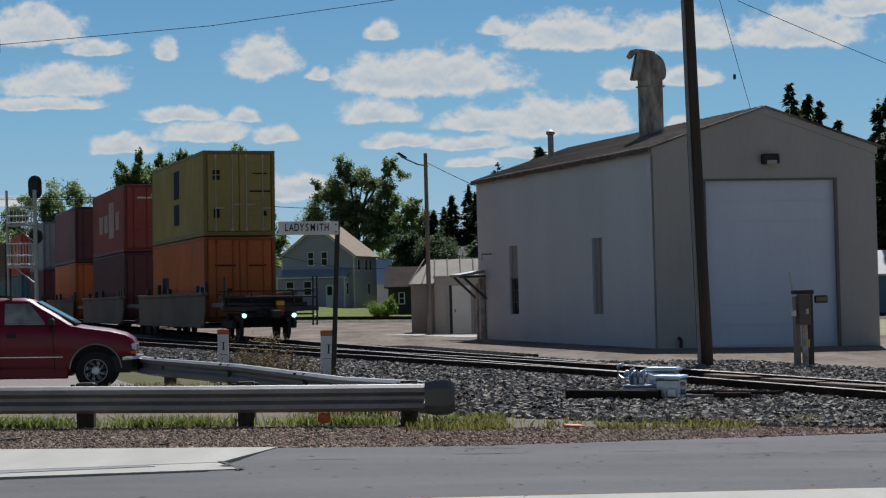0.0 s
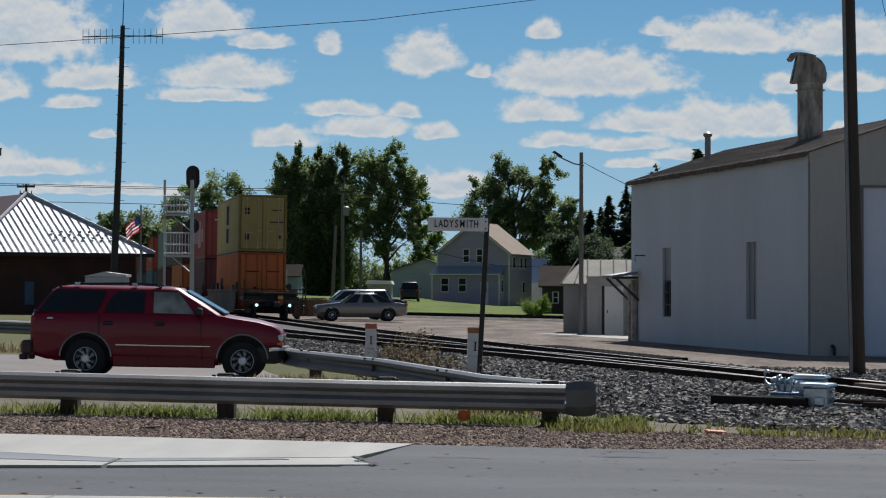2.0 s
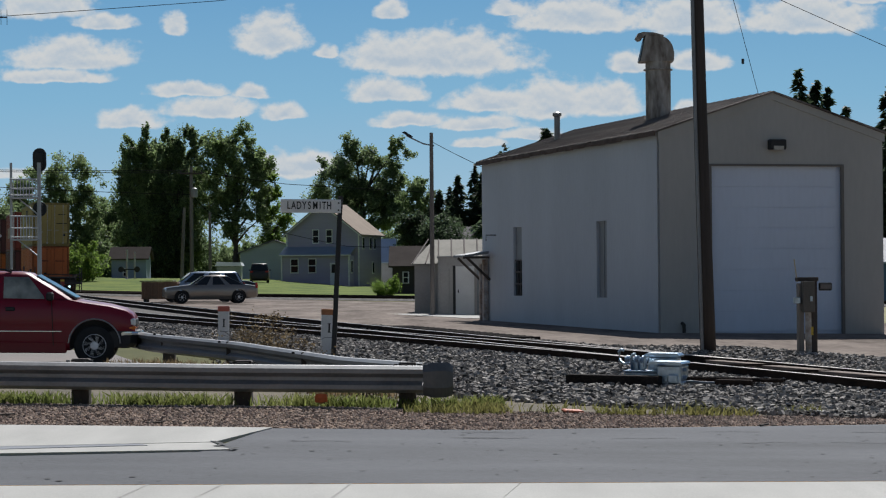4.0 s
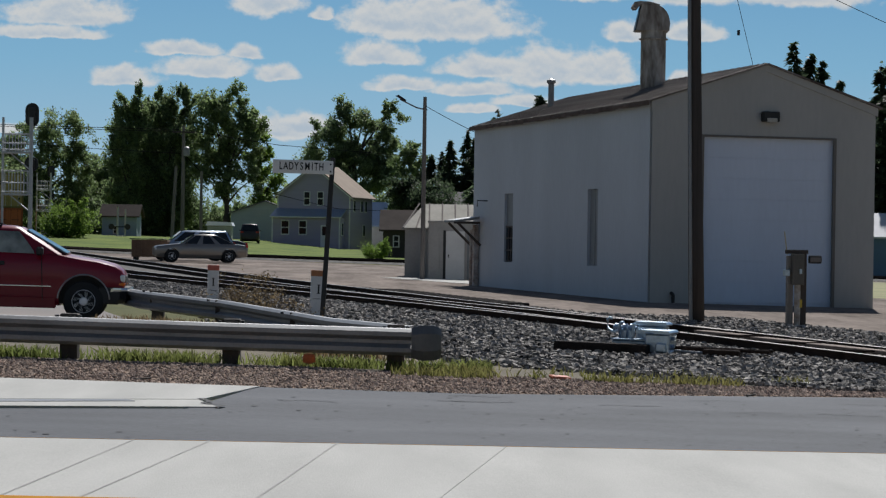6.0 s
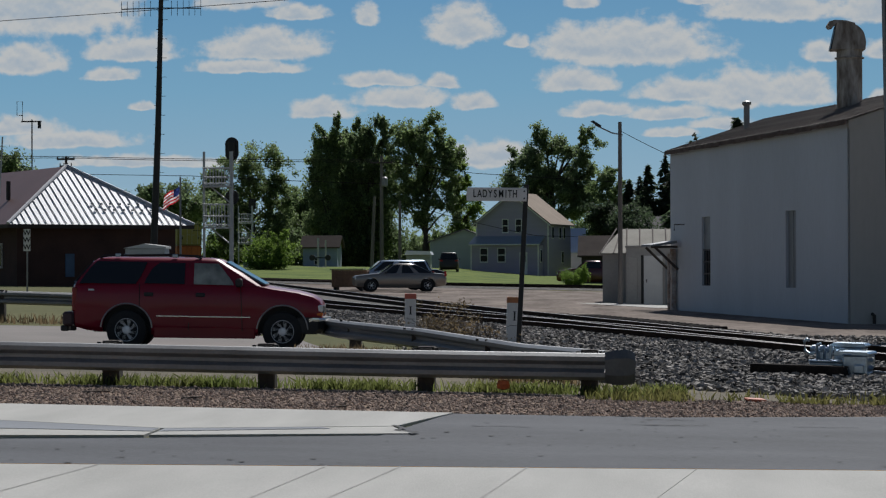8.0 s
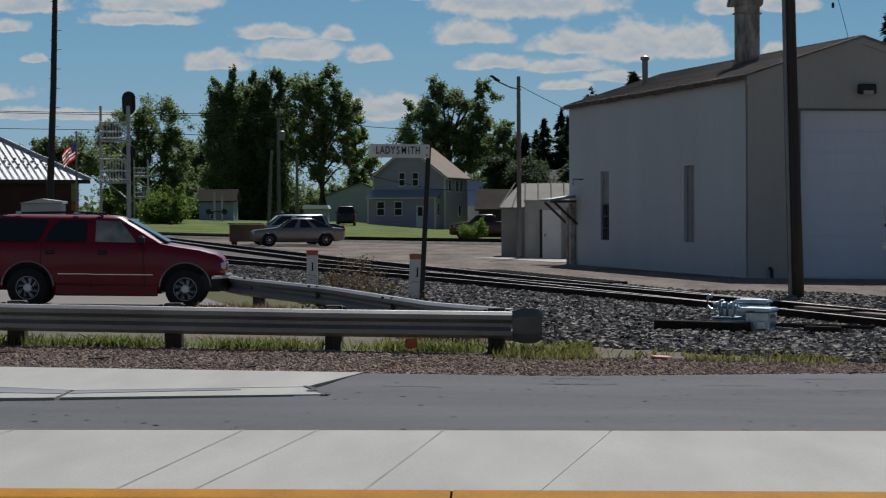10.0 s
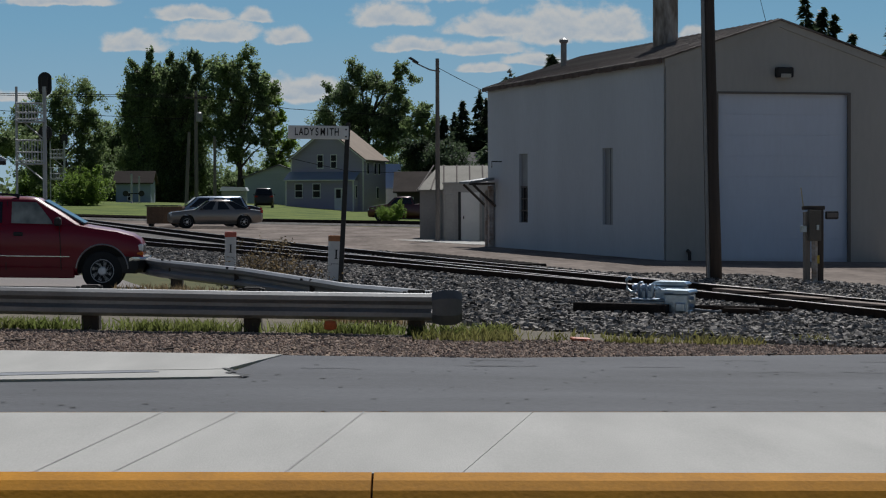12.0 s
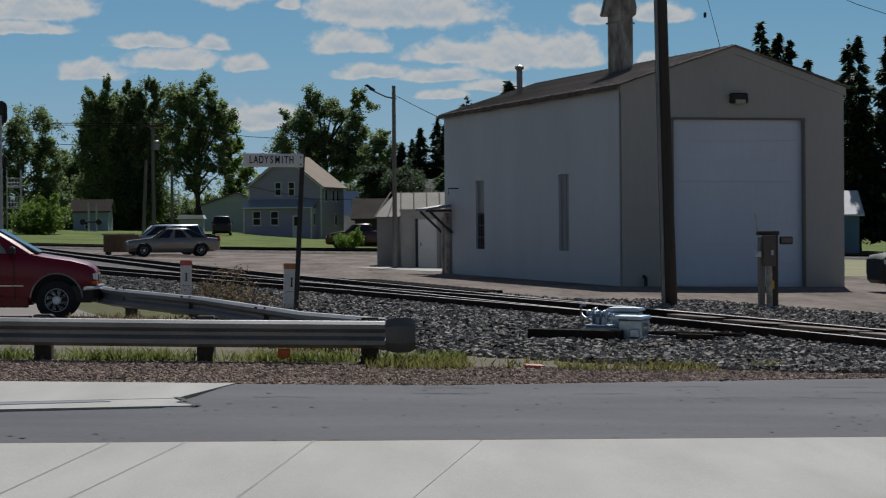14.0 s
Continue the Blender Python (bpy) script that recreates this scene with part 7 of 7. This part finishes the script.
def sign_w():
    root = thing("whistle_sign", "white sign with three black letters on a grey post", "sign", pose(-24.7, 90, 0.5))
    part("post", rod(B(), (0, 0.03, -0.3), (0, 0.03, 2.55), 0.035, n=6), M_GALV, root)
    board = part("board", box(B(), (0, -0.02, 2.1), (0.29, 0.02, 0.9), 0.006), M_WHITE, root, "white board")
    for k in range(3):
        ob = new("letter", text_mesh("W", 0.28, 0.002, 0.006))
        ob.data.materials.append(M_BLACK)
        ob.parent, ob.matrix_basis = board, pose(0, -0.035, 2.39 - 0.29 * k)


sign_w()


def flag():
    """Flag in rigid strips that swing a little about the pole."""
    root = thing("flag", "red and white striped flag with a blue corner", "flag", pose(-22.5, 110, 5.5))
    red = leaf_mat("flag_red", (0.5, 0.03, 0.04), (0.62, 0.04, 0.05))
    white = leaf_mat("flag_white", (0.7, 0.68, 0.68), (0.8, 0.78, 0.78))
    blue = leaf_mat("flag_blue", (0.03, 0.045, 0.16), (0.04, 0.06, 0.2))
    for seg in range(5):
        x0, x1 = -0.26 * seg, -0.26 * (seg + 1)
        bm = B()
        for k in range(9):
            z0 = 0.0 - 0.1 * k
            def pt(x, z):
                return (x * 0.62, 0.06 * math.sin(x * 7), z * 0.8 + x * 0.42 + 0.04 * math.sin(x * 6))
            vs = [bm.verts.new(p) for p in (pt(x0, z0), pt(x1, z0), pt(x1, z0 - 0.1), pt(x0, z0 - 0.1))]
            f = bm.faces.new(vs)
            f.material_index = 2 if (seg < 2 and k < 5) else k % 2
        r = bmesh.ops.solidify(bm, geom=bm.faces[:], thickness=0.008)
        part("flag_strip", bm, [red, white, blue], root)
    return root


FLAG = flag()


def boxes_and_bin():
    root = thing("equipment_cabinet", "pale grey equipment cabinet with a sloped lid", "cabinet", pose(-21.5, 98, 0.4))
    part("body", box(B(), (0, 0, 0.9), (1.75, 1.0, 2.0), 0.02), M_SIGALU, root)
    part("lid", prism(B(), [(-0.95, 1.92), (0.0, 2.12), (0.95, 2.0), (0.95, 1.9)], 'y', -0.55, 0.55), mat("pale_lid", (0.6, 0.6, 0.58), 0.5), root, "pale lid")
    root = thing("dumpster", "rusty brown dumpster on the yard", "dumpster", pose(-14.8, 115, gz(-14.8)))
    rust = mat("rusty_brown_bin", (0.21, 0.125, 0.075), 0.85, vary=0.35, big=1, fine=9, bump=0.2)
    part("body", prism(B(), [(-0.75, 0.18), (0.85, 0.18), (1.05, 0.95), (1.05, 1.05), (-0.75, 1.05)], 'y', -0.7, 0.7), rust, root)
    for k in range(5):
        part("rib", box(B(), (-0.6 + 0.34 * k, -0.72, 0.62), (0.06, 0.06, 0.8)), rust, root)
    part("lid", box(B(), (0.0, 0, 1.09), (1.7, 1.4, 0.05), 0.01), M_BLACK, root)
    for x in (-0.6, 0.75):
        part("foot", box(B(), (x, 0, 0.08), (0.14, 1.2, 0.2)), M_BLACK, root)
    root = thing("utility_trailer", "pale utility box with a top whitened for glare", "box", pose(-14.55, 150, 0.55))
    part("body", box(B(), (0, 0, 0.9), (1.6, 1.2, 1.6), 0.02), mat("pale_green_grey_box", (0.34, 0.37, 0.34), 0.6, vary=0.1), root)
    # the top's glare is given as a white base colour
    part("top", prism(B(), [(-0.9, 1.72), (0.9, 1.72), (0.8, 1.95), (-0.75, 2.0)], 'y', -0.9, 0.9), mat("glare_white_top", (0.85, 0.86, 0.86), 0.3, vary=0.05), root, "top coloured white for its glare")


boxes_and_bin()


# ---- other vehicles ----
def sedan(name, label, m, paint, L=4.7, H=1.42, van=False, truck=False, tail=True):
    """A parked car, its nose to -x."""
    root = thing(name, label, "car", m)
    hw = 0.88
    h = L / 2
    hood = 0.62 * H if not truck else 0.66 * H
    st = [(-h, 0.38, 0.50 * H, 0.70), (-h + 0.12, 0.28, 0.56 * H, 0.80), (-h + 0.9, 0.22, hood, hw), (-h + 1.25, 0.2, hood + 0.04, hw), (h - 1.2, 0.2, hood + 0.05, hw), (h - 0.5, 0.24, hood + 0.03, hw * 0.98), (h - 0.08, 0.30, 0.6 * H, 0.8), (h, 0.4, 0.52 * H, 0.7)]
    rings = []
    for x, zb, zs, w in st:
        half = [(0, zb), (w * 0.9, zb), (w, zb + 0.2), (w, zs - 0.12), (w * 0.93, zs), (0, zs + 0.03)]
        rings.append([(x, y, z) for y, z in half + [(-y, z) for y, z in half[-2:0:-1]]])
    body = part("body", loft(B(), rings), paint, root, "painted body", True)
    cut = []
    wx = (-h + 0.85, h - 0.95)
    for xc in wx:
        cut.append(new("cutter", mesh_of(lathe(B(), [(0.37, -1.2), (0.37, 1.2)], 24, 'y', (xc, 0, 0.33)), "cutter", M_BLACK)))
    cut_by(body, cut)
    body.data.set_sharp_from_angle(angle=radians(35))
    part("underbody", box(B(), (0, 0, 0.42), (L - 0.8, 1.2, 0.3)), M_BLACK, root)
    if truck:
        xs = (-h + 1.35, -h + 2.05, -h + 3.1, -h + 3.35)
    elif van:
        xs = (-h + 1.1, -h + 1.9, h - 0.45, h - 0.1)
    else:
        xs = (-h + 1.2, -h + 2.1, h - 1.7, h - 0.5)
    zb = hood - 0.02
    rings = []
    for f, w, z in ((0, 0.80, zb), (0.5, 0.735, zb + 0.5 * (H - 0.06 - zb)), (0.9, 0.66, H - 0.06), (1.12, 0.58, H - 0.012), (1.5, 0.4, H)):
        a = xs[0] + (xs[1] - xs[0]) * f
        b = xs[3] + (xs[2] - xs[3]) * f
        rings.append([(a, -w, z), (b, -w, z), (b, w, z), (a, w, z)])
    part("cabin", loft(B(), rings), paint, root, "roof and pillars", True).data.set_sharp_from_angle(angle=radians(48))
    for s in (-1, 1):
        n = 3 if not truck else 1
        for k in range(n):
            f0, f1 = (k + 0.06) / n, (k + 0.94) / n
            def xat(f, z):
                t = (z - zb) / (H - zb)
                a = xs[0] + (xs[1] - xs[0]) * t
                b = xs[3] + (xs[2] - xs[3]) * t
                return a + (b - a) * f
            bm = B()
            z0, z1 = zb + 0.05, H - 0.09
            def yat(z):
                return s * (0.80 - 0.14 * (z - zb) / (H - 0.06 - zb) + 0.016)
            q = [(xat(f0 + 0.04, z0), z0), (xat(f1 - 0.02, z0), z0), (xat(f1 - 0.02, z1), z1), (xat(f0 + 0.04, z1), z1)]
            a = [bm.verts.new((x, yat(z), z)) for x, z in q]
            b = [bm.verts.new((x, yat(z) - s * 0.01, z)) for x, z in q]
            fs = [bm.faces.new(a), bm.faces.new(b)] + [bm.faces.new((a[i], a[(i + 1) % 4], b[(i + 1) % 4], b[i])) for i in range(4)]
            bmesh.ops.recalc_face_normals(bm, faces=fs)
            part("side_window", bm, M_CARGLASS, root, "dark side window")
        part("tail_light", box(B(), (h - 0.06, s * 0.68, 0.58 * H), (0.12, 0.28, 0.14), 0.02), mat("tail_lens_bright", (0.42, 0.02, 0.015), 0.25), root, "red tail light")
        part("headlight", box(B(), (-h + 0.1, s * 0.62, 0.47 * H), (0.16, 0.3, 0.12), 0.02), mat("headlight_lens", (0.72, 0.76, 0.8), 0.1, 0.3), root, "clear headlight")
        for xc in wx:
            wheel(root, xc, s * 0.74, 0.32, s, 6, 0.0)
        part("mirror", box(B(), (xs[0] + 0.35, s * 0.92, zb + 0.1), (0.1, 0.14, 0.1), 0.02), M_BLACK, root)
    for xg in (0, 1):
        a, b = (xs[0], xs[1]) if xg == 0 else (xs[3], xs[2])
        bm = B()
        q = [(a + (b - a) * 0.12, -0.68, zb + 0.05), (a + (b - a) * 0.12, 0.68, zb + 0.05), (a + (b - a) * 0.86, 0.56, H - 0.08), (a + (b - a) * 0.86, -0.56, H - 0.08)]
        d = -0.035 if xg == 0 else 0.035
        lo = [bm.verts.new(p) for p in q]
        hi = [bm.verts.new((p[0] + d, p[1], p[2] + 0.03)) for p in q]
        fs = [bm.faces.new(lo), bm.faces.new(hi)] + [bm.faces.new((lo[i], lo[(i + 1) % 4], hi[(i + 1) % 4], hi[i])) for i in range(4)]
        bmesh.ops.recalc_face_normals(bm, faces=fs)
        part("windshield" if xg == 0 else "rear_window", bm, M_CARGLASS, root, "dark glass")
    return root


sedan("sedan", "beige grey four door sedan parked on the gravel yard", pose(-11.85, 112, gz(-11.8) + 0.02, 0, 0, 12), mat("beige_grey_paint", (0.25, 0.225, 0.20), 0.3, 0.5, vary=0.05, coat=0.6), 4.6, 1.42)
sedan("station_wagon", "silver blue wagon parked behind the sedan", pose(-12.85, 116.5, gz(-12) + 0.05, 0, 0, 12), mat("silver_blue_paint", (0.38, 0.46, 0.55), 0.3, 0.5, vary=0.05, coat=0.6), 4.5, 1.56, van=True)
sedan("parked_suv", "dark brown suv parked by the garage", pose(-17.0, 203, 1.0, 0, 0, -86), mat("dark_brown_paint", (0.03, 0.022, 0.022), 0.5, 0.1, vary=0.05, coat=0.1), 4.6, 1.75, van=True)
sedan("dark_pickup", "dark pickup with red tail lights behind the wagon", pose(-12.75, 121, gz(-10) + 0.05, 0, 0, 8), mat("black_car_paint", (0.015, 0.015, 0.017), 0.3, 0.3, vary=0.05, coat=0.6), 4.9, 1.6, truck=True)
PICKUP = sedan("red_pickup", "dark red pickup beside the small house", pose(-3.6, 161, 0.15, 0, 0, 0), mat("maroon_car_paint", (0.085, 0.014, 0.016), 0.3, 0.3, vary=0.05, coat=0.6), 5.0, 1.72, truck=True)
sedan("jeep", "dark green off-road car beside the shed", pose(13.95, 58.0, gz(14) - 0.02, 0, 0, 6), mat("dark_olive_paint", (0.016, 0.017, 0.014), 0.5, 0.1, vary=0.1), 4.2, 1.8, van=True)

# ---- grass, weeds, pebbles ----
def blades(rng, pts, h0, h1, lean):
    """Grass blades: thin three-sided slips."""
    n = len(pts)
    p = np.array(pts)
    h = rng.uniform(h0, h1, n)
    a = rng.uniform(0, 6.28, n)
    w = h * 0.05 + 0.004
    d = np.stack([np.cos(a), np.sin(a), np.zeros(n)], 1)
    l = rng.normal(0, lean, (n, 3)) * h[:, None]
    l[:, 2] = 0
    v = np.stack([p - d * w[:, None], p + d * w[:, None], p + l * 0.4 + d * (w * 0.7)[:, None] + np.stack([0 * h, 0 * h, h * 0.6], 1), p + l + np.stack([0 * h, 0 * h, h], 1), p + l * 0.4 - d * (w * 0.7)[:, None] + np.stack([0 * h, 0 * h, h * 0.6], 1)], 1).reshape(-1, 3)
    k = np.arange(n)[:, None] * 5
    f = (k + np.array([[0, 1, 2, 3, 4]]))
    return v.tolist(), f.tolist()


def roadside():
    rng = np.random.default_rng(9)
    pts = []
    while len(pts) < 9000:
        x = rng.uniform(-17, 0.6)
        y = 25.62 + abs(rng.normal(0, 0.32))
        if noise.noise((x * 1.1, 3, 0)) + rng.uniform(-0.4, 0.5) < -0.12:
            continue
        pts.append((x, y, gz(x, y) - 0.01))
    v, f = blades(rng, pts, 0.025, 0.165, 0.4)
    tagged(new("roadside_grass", from_arrays("roadside_grass", v, f, M_GRASS)), "tufts of green and yellow roadside grass under the guardrail", "grass", kind="stuff")
    pts = []
    while len(pts) < 1700:
        t = rng.random()
        x = -0.5 + 4.6 * t ** 1.8
        y = 25.3 - 0.35 * min(x, 2.0) + rng.normal(0, 0.5) + 0.25 * max(0, x - 2.5)
        if y < 24.55 or noise.noise((x * 1.6, y * 1.6, 7)) < rng.uniform(-0.1, 0.35):
            continue
        pts.append((x, y, gz(x, y) - 0.01))
    v, f = blades(rng, pts, 0.03, 0.13, 0.4)
    tagged(new("verge_grass_tufts", from_arrays("verge_grass_tufts", v, f, leaf_mat("sparse_grass", (0.11, 0.12, 0.035), (0.22, 0.2, 0.08)))), "sparse yellow green grass between gravel and ballast", "grass", kind="stuff")
    # grass and weeds inside the bend of the guardrail, and before the far guardrail
    pts = []
    for k in range(4200):
        if k % 2:
            t = rng.random()
            x, y = -0.6 - 4.2 * t + rng.uniform(-0.9, 0.2), 27.6 + 9.5 * t + rng.uniform(-0.4, 0.4)
        else:
            x = rng.uniform(-24, -9.5)
            y = 51.6 + 0.2 * (x + 12) - rng.uniform(0.2, 2.6)
        pts.append((x, y, gz(x, y) - 0.02))
    v, f = blades(rng, pts, 0.05, 0.24, 0.3)
    tagged(new("dry_grass", from_arrays("dry_grass", v, f, M_WEED)), "dry yellow brown grass along the guardrails", "grass", kind="stuff")
    # pebbles on the shoulder
    cube = np.array([(1, 0, 0), (-1, 0, 0), (0, 1, 0), (0, -1, 0), (0, 0, 1), (0, 0, -1)], float)
    fc = np.array([(0, 2, 4), (2, 1, 4), (1, 3, 4), (3, 0, 4), (2, 0, 5), (1, 2, 5), (3, 1, 5), (0, 3, 5)])
    V, Fc, n = [], [], 0
    while n < 6 * 42000:
        x = rng.uniform(-15, 9)
        lo = 22.0 if x < 0.4 else 22.1 + 0.37 * (x - 0.4)
        hi = 25.6 if x < -1 else 25.2 - 0.15 * x + (0.3 * max(0, x - 3.4))
        y = rng.uniform(lo, max(lo + 0.4, hi))
        r = rng.uniform(0.006, 0.022) * (1.6 if rng.random() < 0.04 else 1)
        V.append(cube * r * rng.uniform(0.6, 1.3, (6, 3)) * (1, 1, 0.7) + (x, y, gz(x, y) + r * 0.2))
        Fc.append(fc + n)
        n += 6
    me = from_arrays("shoulder_pebbles", np.concatenate(V).tolist(), np.concatenate(Fc).tolist(), mat("brown_pebble", (0.31, 0.225, 0.175), 0.9, vary=0.3, big=6, fine=30, rnd=0.65))
    tagged(new("shoulder_pebbles", me), "reddish brown pebbles on the road shoulder", "pebbles", kind="stuff")


roadside()


def weed(x, y, h, seed):
    """A dry, dark, branching weed."""
    rng = np.random.default_rng(seed)
    root = thing("dry_weed", "tall dry dark branching weed by the guardrail", "weed", pose(x, y, gz(x, y)))
    bm = B()
    for k in range(16):
        a = Vector((rng.normal(0, 0.28), rng.normal(0, 0.15), 0))
        b = a + Vector((rng.normal(0, 0.16), rng.normal(0, 0.1), h * rng.uniform(0.5, 1.0)))
        tube(bm, [a, a.lerp(b, 0.5) + Vector((rng.normal(0, 0.04), 0, 0)), b], [0.007, 0.005, 0.003], 4)
        for j in range(7):
            s = a.lerp(b, rng.uniform(0.3, 1.0))
            e = s + Vector((rng.normal(0, 0.12), rng.normal(0, 0.08), rng.uniform(0.02, 0.16)))
            tube(bm, [s, s.lerp(e, 0.5), e], [0.004, 0.0035, 0.003], 3)
    tagged(part("stem", bm, mat("dark_dry_stem", (0.07, 0.05, 0.035), 0.9, vary=0.3), root), kind="stuff")
    cs = [(rng.normal(0, 0.3), rng.normal(0, 0.15), h * rng.uniform(0.35, 1.0)) for _ in range(20)]
    v, f = leaves(rng, cs, [(0.12, 0.12, 0.12)] * 20, 420, 0.035)
    tagged(part("foliage", bm_from(v, f), M_WEED, root), kind="stuff")


weed(-3.55, 42.8, 0.75, 1)
weed(-3.1, 40.6, 0.55, 2)
weed(-2.75, 38.4, 0.4, 3)
weed(-3.9, 44.5, 0.45, 4)


def litter():
    solo("orange_cone_stub", lathe(B(), [(0.0, 0.10), (0.06, 0.09), (0.075, 0.05), (0.07, 0.0), (0.0, -0.02)], 12), M_ORANGE, "faded orange plastic stub in the grass", "litter", m=pose(-1.45, 25.55, gz(-1.4) + 0.06))
    solo("orange_scrap", box(B(), (0, 0, 0), (0.22, 0.14, 0.03), 0.01), mat("faded_orange_plastic", (0.5, 0.15, 0.08), 0.7), "flat scrap of faded orange plastic", "litter", m=pose(1.35, 24.95, gz(1.3) + 0.02, 6, 4, 20))
    solo("white_stone", box(B(), (0, 0, 0), (0.16, 0.1, 0.04), 0.012), M_CONC, "flat pale stone on the ballast", "stone", m=pose(4.1, 24.9, gz(4.1) + 0.03, 14, 8, 30))
    for k, (x, y, s) in enumerate(((-5.8, 24.1, 0.3), (-4.6, 23.4, 0.22), (-2.9, 22.4, 0.16), (3.2, 23.0, 0.14))):
        solo("stick", rod(B(), (-s / 2, 0, 0), (s / 2, 0.04, 0.01), 0.012, 0.008, 5), M_WOODPOST, "dry brown stick on the shoulder gravel", "stick", m=pose(x, y, gz(x) + 0.012, 0, 0, 10 * k))


litter()


def road_marks():
    """Tar specks and fine cracks on the asphalt."""
    rng = np.random.default_rng(21)
    bm = B()
    for k in range(420):
        x, y = rng.uniform(-8, 9), rng.uniform(15.4, 21.8)
        r = rng.uniform(0.010, 0.032)
        vs = [bm.verts.new((x + r * rng.uniform(0.6, 1.3) * math.cos(a), y + r * rng.uniform(0.6, 1.5) * math.sin(a), gz(x) + 0.006)) for a in (0, 1.2, 2.5, 3.8, 5.0)]
        bm.faces.new(vs)
    for k in range(14):
        x, y = rng.uniform(-1.5, 7), rng.uniform(20.2, 22.0)
        y += max(0, x) * 0.12
        for j in range(5):
            x2, y2 = x + rng.uniform(0.06, 0.16), y + rng.normal(0, 0.035)
            vs = [bm.verts.new((a, b + c, gz(a) + 0.006)) for a, b, c in ((x, y, 0), (x2, y2, 0), (x2, y2, 0.03), (x, y, 0.03))]
            bm.faces.new(vs)
            x, y = x2, y2
    solo("road_cracks", bm, M_PATCH, "dark tar specks and fine cracks on the asphalt", "cracks", kind="stuff")


road_marks()


def motions():
    """Keys of what moves: the train leaves, a pickup rolls up, the flag stirs."""
    train_motion()
    walk(PICKUP, [(0, pose(1.6, 161.5, 0.15)), (6.2, pose(1.6, 161.5, 0.15)), (7.5, pose(-2.95, 161, 0.15)), (10.0, pose(-3.6, 161, 0.15)), (14, pose(-3.6, 161, 0.15))])
    walk(FLAG, [(0.5 * k, pose(-22.5, 110, 5.5, 4 * math.sin(k * 1.3), 9 * math.sin(k * 0.9) - 3, 14 * math.sin(k * 1.9))) for k in range(29)])


motions()
